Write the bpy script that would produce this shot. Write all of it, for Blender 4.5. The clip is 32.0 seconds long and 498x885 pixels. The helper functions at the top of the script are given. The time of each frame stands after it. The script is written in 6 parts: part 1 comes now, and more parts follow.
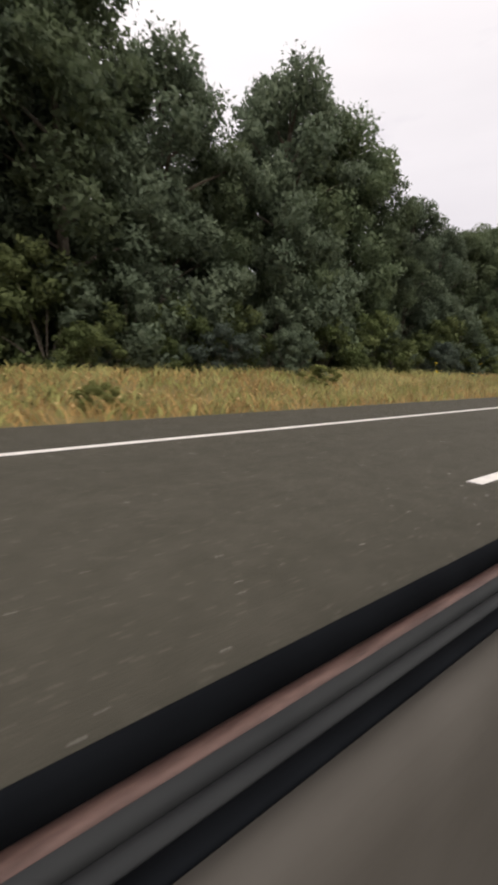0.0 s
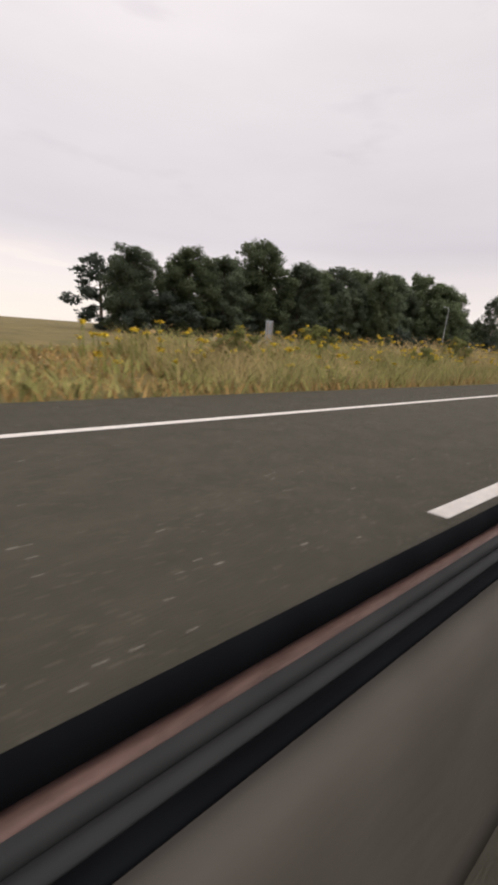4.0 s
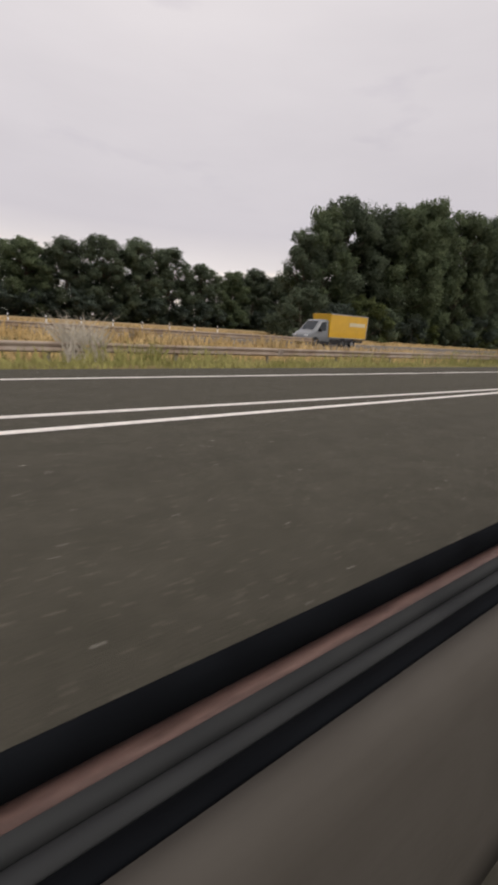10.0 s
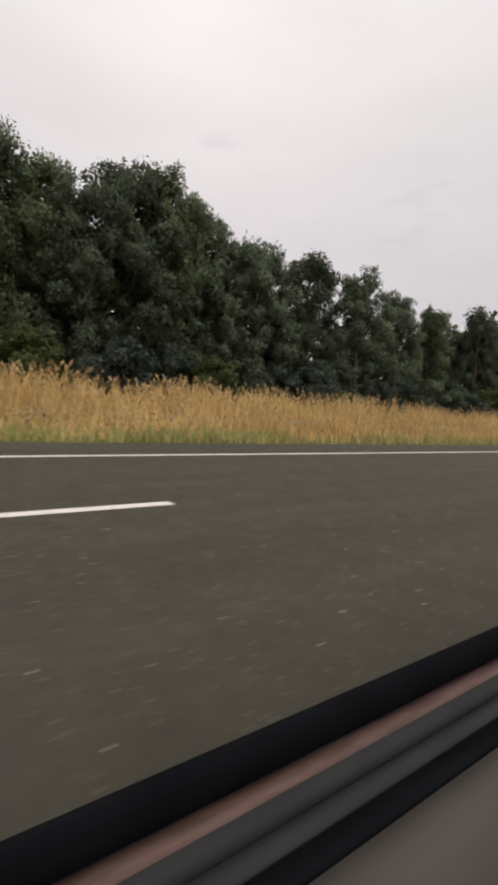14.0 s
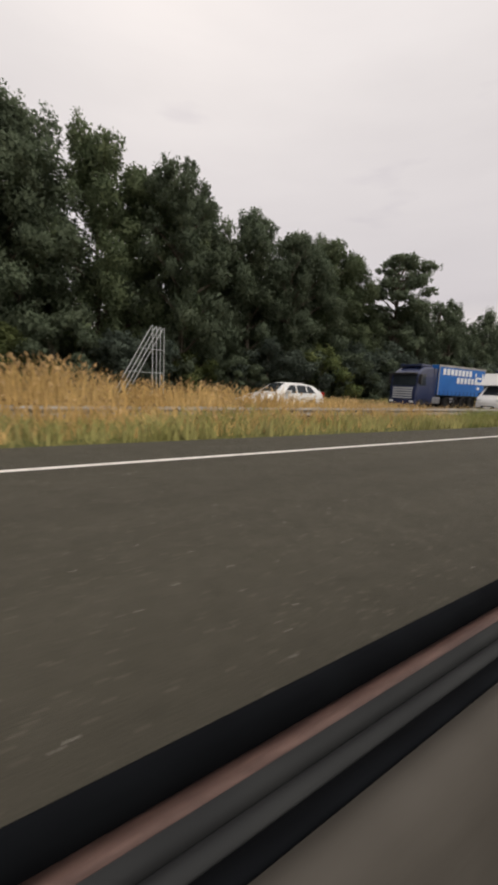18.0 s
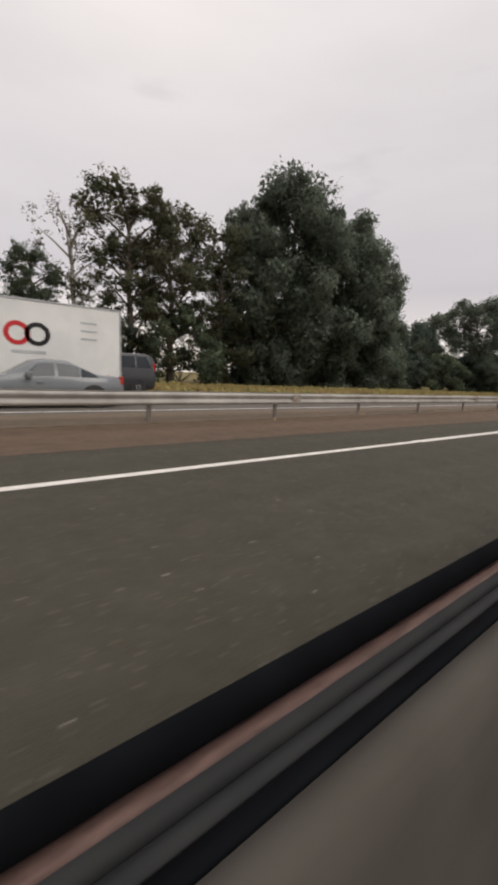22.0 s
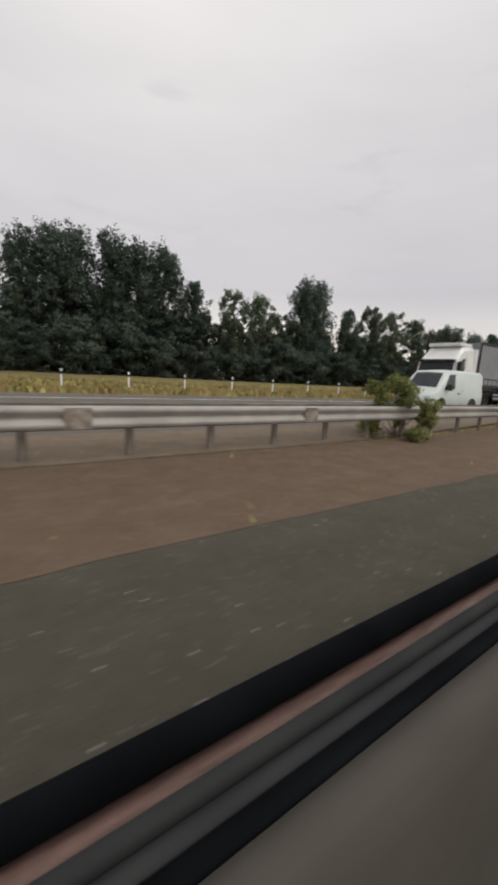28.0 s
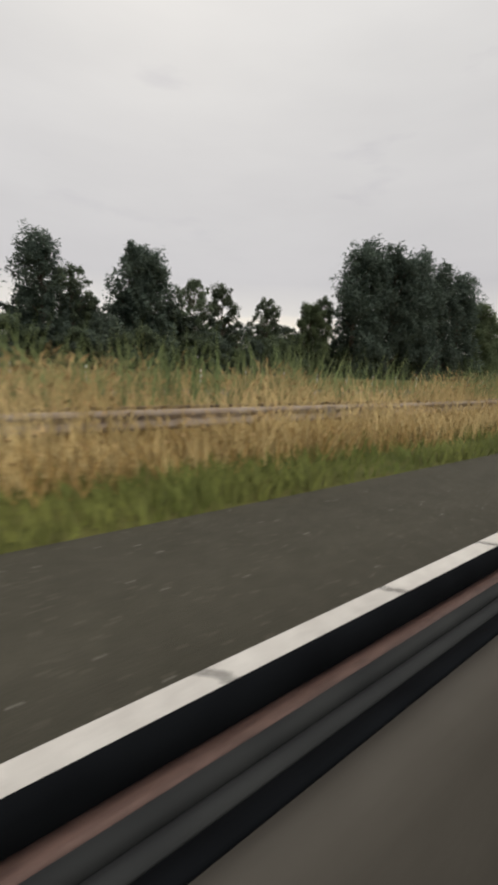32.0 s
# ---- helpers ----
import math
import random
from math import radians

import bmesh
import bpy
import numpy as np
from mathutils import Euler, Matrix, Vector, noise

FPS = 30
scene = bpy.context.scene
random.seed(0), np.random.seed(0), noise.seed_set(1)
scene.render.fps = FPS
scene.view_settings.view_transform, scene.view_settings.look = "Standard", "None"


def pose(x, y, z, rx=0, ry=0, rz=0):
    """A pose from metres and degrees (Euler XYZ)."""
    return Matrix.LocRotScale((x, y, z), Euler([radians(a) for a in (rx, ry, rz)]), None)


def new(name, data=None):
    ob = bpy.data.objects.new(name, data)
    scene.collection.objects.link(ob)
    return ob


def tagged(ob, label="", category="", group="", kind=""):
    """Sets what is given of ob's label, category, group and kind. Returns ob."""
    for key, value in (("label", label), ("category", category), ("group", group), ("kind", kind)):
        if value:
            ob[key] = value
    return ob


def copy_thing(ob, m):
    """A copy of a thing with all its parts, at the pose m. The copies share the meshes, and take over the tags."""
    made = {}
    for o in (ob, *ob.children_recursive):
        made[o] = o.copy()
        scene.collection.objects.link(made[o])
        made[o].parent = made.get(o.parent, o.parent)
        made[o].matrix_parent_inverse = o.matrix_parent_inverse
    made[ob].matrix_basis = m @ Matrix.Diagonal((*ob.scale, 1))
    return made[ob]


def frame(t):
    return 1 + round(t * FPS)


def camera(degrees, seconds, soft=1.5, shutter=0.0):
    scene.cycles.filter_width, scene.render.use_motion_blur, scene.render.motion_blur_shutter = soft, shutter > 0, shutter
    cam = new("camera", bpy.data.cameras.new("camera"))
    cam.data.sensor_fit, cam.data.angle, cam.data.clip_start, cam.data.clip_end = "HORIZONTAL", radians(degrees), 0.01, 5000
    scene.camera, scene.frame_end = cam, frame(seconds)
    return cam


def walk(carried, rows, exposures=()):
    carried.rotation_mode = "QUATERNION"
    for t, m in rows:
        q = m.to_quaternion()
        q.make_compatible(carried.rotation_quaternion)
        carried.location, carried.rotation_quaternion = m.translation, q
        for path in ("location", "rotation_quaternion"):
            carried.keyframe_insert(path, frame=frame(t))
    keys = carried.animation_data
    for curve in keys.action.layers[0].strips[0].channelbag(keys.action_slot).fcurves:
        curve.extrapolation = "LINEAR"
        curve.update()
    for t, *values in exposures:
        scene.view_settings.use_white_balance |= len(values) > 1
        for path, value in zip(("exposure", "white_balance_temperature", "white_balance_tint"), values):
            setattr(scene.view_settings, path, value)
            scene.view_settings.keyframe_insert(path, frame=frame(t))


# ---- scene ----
# The camera rides in a car: x runs along the motorway, y across it to the median, z up.
# seconds, x, y, yaw, pitch, roll
EYE_HEIGHT = 1.25
PATH = [
    (0.0, 0.00, -5.382, -34.25, -12.46, -1.89),
    (1.0, 31.00, -5.058, -35.08, -16.83, -3.35),
    (2.0, 62.00, -4.931, -35.06, -17.84, -2.99),
    (2.5, 77.50, -4.908, -36.58, -16.99, -3.39),
    (4.5, 139.50, -4.708, -36.57, -15.14, -4.40),
    (5.0, 155.00, -4.751, -33.18, -15.50, -2.83),
    (6.0, 186.00, -4.637, -35.19, -15.64, -3.02),
    (6.5, 201.50, -4.740, -35.88, -14.15, -3.20),
    (7.0, 217.00, -4.804, -32.62, -13.26, -1.91),
    (7.5, 232.50, -4.847, -29.82, -14.26, -5.96),
    (8.0, 248.00, -4.797, -32.15, -18.13, -3.18),
    (9.0, 279.00, -4.531, -36.57, -17.83, -4.39),
    (10.0, 310.00, -4.632, -33.77, -16.91, -3.75),
    (11.0, 341.60, -4.783, -35.33, -16.78, -2.75),
    (11.5, 356.50, -4.733, -33.97, -3.95, -4.26),
    (12.0, 372.00, -4.625, -29.99, -3.32, -4.10),
    (12.5, 387.50, -4.552, -30.90, -7.55, -4.97),
    (13.0, 403.00, -4.506, -28.97, -5.42, -4.91),
    (13.5, 418.50, -4.388, -32.09, -6.79, -5.47),
    (14.0, 434.00, -4.205, -29.03, -6.28, -3.94),
    (14.5, 449.50, -3.975, -32.93, -6.30, -3.64),
    (16.5, 511.50, -2.921, -32.75, -7.71, -3.45),
    (17.0, 527.00, -2.709, -32.96, -7.74, -2.86),
    (18.0, 558.65, -2.332, -32.75, -8.44, -2.49),
    (19.0, 590.30, -2.093, -34.77, -10.47, -1.73),
    (20.0, 621.40, -1.990, -36.56, -11.28, -2.02),
    (21.0, 652.40, -1.580, -35.36, -10.61, -2.43),
    (21.5, 667.90, -1.225, -35.81, -10.05, -2.47),
    (22.0, 683.40, -0.921, -36.11, -9.99, -2.70),
    (23.0, 714.40, -0.153, -36.09, -10.01, -2.74),
    (24.0, 745.40, 0.788, -33.97, -9.93, -2.66),
    (25.0, 776.40, 1.607, -35.88, -10.82, -2.68),
    (25.5, 791.90, 1.895, -35.45, -11.92, -2.21),
    (27.5, 853.90, 2.610, -32.69, -9.94, -2.28),
    (28.0, 869.40, 2.700, -35.11, -10.05, -3.39),
    (29.0, 900.40, 2.790, -34.74, -9.30, -2.90),
    (30.0, 931.40, 2.900, -32.19, -10.01, -3.32),
    (31.0, 962.40, 2.690, -33.82, -9.35, -2.67),
    (32.0, 993.40, 2.387, -35.08, -11.07, -2.57),
]
cam = camera(66.0, 32.0, soft=3.6, shutter=0.06)
walk(cam, [(t, pose(x, y, EYE_HEIGHT, 90 + pitch, roll, yaw)) for t, x, y, yaw, pitch, roll in PATH],
     [(0.0, 0.40, 6550, 9), (1.2, 0.38, 6550, 8), (2.5, 0.42, 6550, 9), (4.5, 0.10, 6600, 11), (7.0, 0.14, 6550, 10), (8.0, 0.03, 6550, 10), (10.0, -0.05, 6550, 10), (11.0, 0.10, 6550, 9), (12.0, 0.03, 6650, 9), (14.0, 0.05, 6650, 9),
      (18.0, 0.04, 6750, 8), (22.0, 0.0, 6650, 8), (23.0, 0.10, 6650, 9), (24.0, -0.04, 6600, 11), (25.5, -0.02, 6600, 10), (28.0, -0.04, 6500, 5), (29.0, -0.12, 6500, 7), (30.0, -0.02, 6500, 7), (31.0, 0.0, 6550, 5), (32.0, -0.06, 6600, 3)])

# ---------------------------------------------------------------- light
world = bpy.data.worlds.new("world")
scene.world = world
world.use_nodes = True
wn, wl = world.node_tree.nodes, world.node_tree.links
wn.clear()
w_out = wn.new("ShaderNodeOutputWorld")
w_bg = wn.new("ShaderNodeBackground")
w_sky = wn.new("ShaderNodeTexSky")
w_sky.sky_type, w_sky.sun_disc = "NISHITA", False
w_sky.sun_elevation, w_sky.sun_rotation = radians(48), radians(20)
w_co = wn.new("ShaderNodeTexCoord")
w_map = wn.new("ShaderNodeMapping")
w_map.inputs["Scale"].default_value = (1.0, 1.0, 4.5)
w_noise = wn.new("ShaderNodeTexNoise")
w_noise.inputs["Scale"].default_value = 1.7
w_noise.inputs["Detail"].default_value = 5
w_noise.inputs["Roughness"].default_value = 0.5
w_ramp = wn.new("ShaderNodeValToRGB")
w_ramp.color_ramp.elements[0].position, w_ramp.color_ramp.elements[0].color = 0.30, (5.15, 4.87, 4.95, 1)
w_ramp.color_ramp.elements[1].position, w_ramp.color_ramp.elements[1].color = 0.68, (5.75, 5.45, 5.50, 1)
w_sep = wn.new("ShaderNodeSeparateXYZ")
w_low = wn.new("ShaderNodeValToRGB")
cr = w_low.color_ramp
cr.elements[0].position, cr.elements[0].color = 0.0, (1.09, 1.05, 0.97, 1)
cr.elements[1].position, cr.elements[1].color = 0.12, (0.97, 0.935, 0.91, 1)
for place_at, shade in ((0.20, (0.78, 0.76, 0.785, 1)), (0.30, (0.84, 0.825, 0.84, 1)), (0.55, (0.94, 0.93, 0.93, 1)), (0.75, (1.08, 1.07, 1.07, 1)), (1.0, (1.42, 1.41, 1.40, 1))):
    e = cr.elements.new(place_at)
    e.color = shade
w_mul = wn.new("ShaderNodeMixRGB")
w_mul.blend_type = "MULTIPLY"
w_mul.inputs[0].default_value = 1.0
w_mix = wn.new("ShaderNodeMixRGB")
w_mix.inputs[0].default_value = 0.94
w_bg.inputs["Strength"].default_value = 0.15
wl.new(w_co.outputs["Generated"], w_map.inputs["Vector"])
wl.new(w_map.outputs["Vector"], w_noise.inputs["Vector"])
wl.new(w_noise.outputs["Fac"], w_ramp.inputs["Fac"])
wl.new(w_co.outputs["Generated"], w_sep.inputs["Vector"])
wl.new(w_sep.outputs["Z"], w_low.inputs["Fac"])
wl.new(w_ramp.outputs["Color"], w_mul.inputs[1])
wl.new(w_low.outputs["Color"], w_mul.inputs[2])
w_last = w_mul.outputs["Color"]
for squeeze, grain, lo, hi, shade, band in ((9.0, 2.4, 0.52, 0.66, (1.16, 1.12, 1.04, 1), (0.02, 0.05, 0.10, 0.17)),
                                            (3.5, 4.2, 0.60, 0.74, (0.90, 0.895, 0.92, 1), (0.22, 0.34, 0.60, 0.75))):
    c_map = wn.new("ShaderNodeMapping")
    c_map.inputs["Scale"].default_value = (1.0, 1.0, squeeze)
    c_map.inputs["Location"].default_value = (3.1, 1.7 * grain, 0.4)
    c_noise = wn.new("ShaderNodeTexNoise")
    c_noise.inputs["Scale"].default_value, c_noise.inputs["Detail"].default_value = grain, 4
    c_range = wn.new("ShaderNodeMapRange")
    c_range.inputs["From Min"].default_value, c_range.inputs["From Max"].default_value = lo, hi
    c_band = wn.new("ShaderNodeValToRGB")
    el = c_band.color_ramp.elements
    el[0].position, el[0].color, el[1].position, el[1].color = band[0], (0, 0, 0, 1), band[3], (0, 0, 0, 1)
    for place_at in band[1:3]:
        el.new(place_at).color = (1, 1, 1, 1)
    c_fac = wn.new("ShaderNodeMath")
    c_fac.operation = "MULTIPLY"
    c_mix = wn.new("ShaderNodeMixRGB")
    c_mix.blend_type = "MULTIPLY"
    c_mix.inputs[2].default_value = shade
    wl.new(w_co.outputs["Generated"], c_map.inputs["Vector"])
    wl.new(c_map.outputs["Vector"], c_noise.inputs["Vector"])
    wl.new(c_noise.outputs["Fac"], c_range.inputs["Value"])
    wl.new(w_sep.outputs["Z"], c_band.inputs["Fac"])
    wl.new(c_range.outputs["Result"], c_fac.inputs[0])
    wl.new(c_band.outputs["Color"], c_fac.inputs[1])
    wl.new(c_fac.outputs["Value"], c_mix.inputs[0])
    wl.new(w_last, c_mix.inputs[1])
    w_last = c_mix.outputs["Color"]
wl.new(w_sky.outputs["Color"], w_mix.inputs[1])
wl.new(w_last, w_mix.inputs[2])
wl.new(w_mix.outputs["Color"], w_bg.inputs["Color"])
wl.new(w_bg.outputs["Background"], w_out.inputs["Surface"])

sun_data = bpy.data.lights.new("sun", "SUN")
sun_data.energy, sun_data.angle, sun_data.color = 1.25, radians(35), (1.0, 0.96, 0.9)
sun = new("sun", sun_data)
sun.rotation_euler = (radians(42), 0, radians(20))


# ---------------------------------------------------------------- materials
def mat(name, c1, c2, scale=3.0, rough=0.8, bump=0.0, fine=0.0, metallic=0.0, island=0.0, per_object=0.0, spec=0.3, bump_scale=None, big=None, clear=0.0):
    """Two colours mixed by noise at real size, finer grain, and variation from piece to piece or thing to thing."""
    m = bpy.data.materials.new(name)
    m.use_nodes = True
    n, l = m.node_tree.nodes, m.node_tree.links
    p = n["Principled BSDF"]
    p.inputs["Roughness"].default_value = rough
    p.inputs["Metallic"].default_value = metallic
    p.inputs["Specular IOR Level"].default_value = spec
    p.inputs["Coat Weight"].default_value = clear
    geo = n.new("ShaderNodeNewGeometry")
    no = n.new("ShaderNodeTexNoise")
    no.inputs["Scale"].default_value = scale
    no.inputs["Detail"].default_value = 6
    no.inputs["Roughness"].default_value = 0.62
    l.new(geo.outputs["Position"], no.inputs["Vector"])
    ra = n.new("ShaderNodeValToRGB")
    ra.color_ramp.elements[0].position, ra.color_ramp.elements[0].color = 0.34, (*c1, 1)
    ra.color_ramp.elements[1].position, ra.color_ramp.elements[1].color = 0.66, (*c2, 1)
    l.new(no.outputs["Fac"], ra.inputs["Fac"])
    last = ra.outputs["Color"]

    def scaled(value, amount):
        nonlocal last
        mr = n.new("ShaderNodeMapRange")
        mr.inputs["To Min"].default_value, mr.inputs["To Max"].default_value = 1 - amount, 1 + amount
        l.new(value, mr.inputs["Value"])
        mx = n.new("ShaderNodeVectorMath")
        mx.operation = "SCALE"
        l.new(last, mx.inputs[0])
        l.new(mr.outputs["Result"], mx.inputs["Scale"])
        last = mx.outputs["Vector"]

    if island:
        scaled(geo.outputs["Random Per Island"], island)
    if per_object:
        oi = n.new("ShaderNodeObjectInfo")
        scaled(oi.outputs["Random"], per_object)
    if big:
        bn = n.new("ShaderNodeTexNoise")
        bn.inputs["Scale"].default_value, bn.inputs["Detail"].default_value = big[0], 3
        l.new(geo.outputs["Position"], bn.inputs["Vector"])
        scaled(bn.outputs["Fac"], big[1])
    if fine:
        fn = n.new("ShaderNodeTexNoise")
        fn.inputs["Scale"].default_value, fn.inputs["Detail"].default_value = 90.0, 2
        l.new(geo.outputs["Position"], fn.inputs["Vector"])
        scaled(fn.outputs["Fac"], fine)
    l.new(last, p.inputs["Base Color"])
    if bump:
        bu = n.new("ShaderNodeBump")
        bu.inputs["Strength"].default_value, bu.inputs["Distance"].default_value = bump, 0.02
        hn = n.new("ShaderNodeTexNoise")
        hn.inputs["Scale"].default_value, hn.inputs["Detail"].default_value = bump_scale or scale * 6, 4
        l.new(geo.outputs["Position"], hn.inputs["Vector"])
        l.new(hn.outputs["Fac"], bu.inputs["Height"])
        l.new(bu.outputs["Normal"], p.inputs["Normal"])
    return m


def leafy(*a, **k):
    """A leaf that lets part of the light through."""
    m = mat(*a, **k)
    n, l = m.node_tree.nodes, m.node_tree.links
    p, out = n["Principled BSDF"], n["Material Output"]
    tr, mx = n.new("ShaderNodeBsdfTranslucent"), n.new("ShaderNodeMixShader")
    mx.inputs["Fac"].default_value = 0.45
    l.new(p.inputs["Base Color"].links[0].from_socket, tr.inputs["Color"])
    l.new(p.outputs["BSDF"], mx.inputs[1])
    l.new(tr.outputs["BSDF"], mx.inputs[2])
    l.new(mx.outputs["Shader"], out.inputs["Surface"])
    return m


def asphalt(name, c1, c2, chips):
    """Worn asphalt: streaks along the wheel tracks, stains, open grain and pale stones in the surface."""
    m = mat(name, c1, c2, 2.6, 0.9, 0.7, 0.5, bump_scale=120, big=(0.12, 0.08), spec=0.25)
    n, l = m.node_tree.nodes, m.node_tree.links
    p = n["Principled BSDF"]
    last = p.inputs["Base Color"].links[0].from_socket
    geo = n.new("ShaderNodeNewGeometry")

    def scaled(value, lo, hi, a=0.3, b=0.7):
        nonlocal last
        mr = n.new("ShaderNodeMapRange")
        mr.inputs["From Min"].default_value, mr.inputs["From Max"].default_value = a, b
        mr.inputs["To Min"].default_value, mr.inputs["To Max"].default_value = lo, hi
        l.new(value, mr.inputs["Value"])
        sc = n.new("ShaderNodeVectorMath")
        sc.operation = "SCALE"
        l.new(last, sc.inputs[0])
        l.new(mr.outputs["Result"], sc.inputs["Scale"])
        last = sc.outputs["Vector"]

    def stones(scale, share, r0, r1, strength, colour):
        nonlocal last
        vo = n.new("ShaderNodeTexVoronoi")
        vo.inputs["Scale"].default_value = scale
        l.new(geo.outputs["Position"], vo.inputs["Vector"])
        ra = n.new("ShaderNodeMapRange")
        ra.inputs["From Min"].default_value, ra.inputs["From Max"].default_value = r0, r1
        ra.inputs["To Min"].default_value, ra.inputs["To Max"].default_value = strength, 0.0
        l.new(vo.outputs["Distance"], ra.inputs["Value"])
        rnd = n.new("ShaderNodeMath")
        rnd.operation = "GREATER_THAN"
        rnd.inputs[1].default_value = 1 - share
        sx = n.new("ShaderNodeSeparateXYZ")
        l.new(vo.outputs["Color"], sx.inputs["Vector"])
        l.new(sx.outputs["X"], rnd.inputs[0])
        mu = n.new("ShaderNodeMath")
        mu.operation = "MULTIPLY"
        l.new(ra.outputs["Result"], mu.inputs[0])
        l.new(rnd.outputs[0], mu.inputs[1])
        mx = n.new("ShaderNodeMixRGB")
        mx.inputs[2].default_value = (*colour, 1)
        l.new(mu.outputs[0], mx.inputs[0])
        l.new(last, mx.inputs[1])
        last = mx.outputs["Color"]

    # long soft streaks along the driving direction, then mottled grain
    mp = n.new("ShaderNodeMapping")
    mp.inputs["Scale"].default_value = (0.02, 1.6, 1.0)
    l.new(geo.outputs["Position"], mp.inputs["Vector"])
    for vec, scale, detail, lo, hi in ((mp.outputs["Vector"], 1.0, 4, 0.93, 1.07), (geo.outputs["Position"], 9.0, 5, 0.93, 1.07)):
        st = n.new("ShaderNodeTexNoise")
        st.inputs["Scale"].default_value, st.inputs["Detail"].default_value = scale, detail
        l.new(vec, st.inputs["Vector"])
        scaled(st.outputs["Fac"], lo, hi)
    stones(26.0, 0.16, 0.14, 0.36, 0.25, (chips[0] * 0.75, chips[1] * 0.72, chips[2] * 0.66))
    stones(12.0, 0.022, 0.07, 0.18, 0.85, chips)
    stones(21.0, 0.03, 0.10, 0.22, 0.8, chips)
    l.new(last, p.inputs["Base Color"])
    return m


def glass(name, tint=(0.02, 0.025, 0.03)):
    m = mat(name, tint, tuple(1.5 * c for c in tint), 2.0, 0.07, spec=0.32)
    return m


M_ASPHALT = asphalt("asphalt", (0.0660, 0.0606, 0.0452), (0.0800, 0.0730, 0.0558), (0.50, 0.47, 0.41))
M_ASPHALT_OLD = asphalt("asphalt_far", (0.125, 0.112, 0.098), (0.155, 0.140, 0.125), (0.34, 0.32, 0.29))
M_PAINT = mat("road_paint", (0.62, 0.58, 0.54), (0.78, 0.74, 0.69), 5.0, 0.7, 0.3, 0.12, per_object=0.05)
M_PAINT_WORN = mat("road_paint_worn", (0.50, 0.45, 0.42), (0.66, 0.60, 0.57), 2.0, 0.75, 0.3, 0.2)
M_BAG = mat("white_plastic", (0.55, 0.54, 0.52), (0.72, 0.71, 0.69), 9.0, 0.45, 0.3)
M_PEBBLE = mat("pebble", (0.22, 0.17, 0.13), (0.42, 0.36, 0.29), 9.0, 0.85, island=0.35)
M_SAND = asphalt("sandy_shoulder", (0.205, 0.150, 0.118), (0.285, 0.215, 0.168), (0.45, 0.38, 0.31))
M_GRAVEL = asphalt("gravel", (0.118, 0.080, 0.056), (0.150, 0.104, 0.074), (0.36, 0.29, 0.23))
M_DUST = asphalt("pale_dust", (0.160, 0.122, 0.089), (0.198, 0.154, 0.113), (0.40, 0.34, 0.28))
M_CRACK = mat("open_crack", (0.012, 0.011, 0.010), (0.022, 0.020, 0.018), 8.0, 0.95, 0.3)
M_PLUME = mat("pale_plume", (0.36, 0.32, 0.25), (0.48, 0.43, 0.35), 0.8, 0.9, island=0.25)
M_SOIL = mat("ground", (0.10, 0.095, 0.032), (0.24, 0.175, 0.07), 0.35, 0.95, 0.8, 0.3, big=(0.05, 0.25), bump_scale=20)
M_TURF = mat("verge_turf", (0.070, 0.080, 0.018), (0.135, 0.125, 0.036), 1.6, 0.95, 0.8, 0.4, big=(0.15, 0.25), bump_scale=25)
M_FIELD = mat("dry_field", (0.30, 0.205, 0.095), (0.42, 0.30, 0.15), 0.25, 0.95, 0.8, 0.3, big=(0.04, 0.2), bump_scale=9)
M_GRASS_DRY = mat("dry_grass", (0.34, 0.225, 0.085), (0.50, 0.36, 0.17), 0.5, 0.8, island=0.45, big=(0.3, 0.25))
M_GRASS_GOLD = mat("golden_grass", (0.35, 0.215, 0.070), (0.50, 0.330, 0.125), 0.5, 0.8, island=0.35, big=(0.35, 0.2))
M_GRASS_GREEN = mat("green_grass", (0.10, 0.125, 0.022), (0.20, 0.20, 0.05), 0.6, 0.75, island=0.4, big=(0.3, 0.2))
M_REED = leafy("reed_leaf", (0.14, 0.19, 0.07), (0.24, 0.28, 0.12), 0.6, 0.7, island=0.35)
M_GRASS_OLIVE = mat("olive_grass", (0.165, 0.162, 0.042), (0.285, 0.255, 0.092), 0.5, 0.8, island=0.35, big=(0.3, 0.25))
M_GRASS_BROWN = mat("brown_grass", (0.20, 0.122, 0.038), (0.34, 0.225, 0.085), 0.5, 0.85, island=0.4, big=(0.35, 0.3))
M_STRAW = mat("straw", (0.36, 0.255, 0.105), (0.52, 0.39, 0.185), 0.5, 0.85, island=0.35, big=(0.35, 0.2))
M_GRASS_VERGE = mat("verge_grass", (0.175, 0.125, 0.045), (0.265, 0.190, 0.075), 0.3, 0.9, island=0.15, big=(0.2, 0.3))
M_GRASS_WEED = mat("rank_grass", (0.24, 0.18, 0.072), (0.37, 0.28, 0.130), 0.4, 0.85, island=0.3, big=(0.25, 0.3))
M_GRASS_DEEP = mat("deep_green_grass", (0.078, 0.100, 0.018), (0.165, 0.170, 0.042), 0.6, 0.8, island=0.35, big=(0.3, 0.25))
M_SEED = mat("seed_head", (0.42, 0.27, 0.12), (0.56, 0.39, 0.20), 0.8, 0.9, island=0.3)
M_FLOWER = mat("yellow_flower", (0.62, 0.42, 0.02), (0.75, 0.56, 0.04), 2.0, 0.7, island=0.25)
M_BARK = mat("bark", (0.075, 0.06, 0.045), (0.15, 0.125, 0.10), 4.0, 0.95, 0.8)
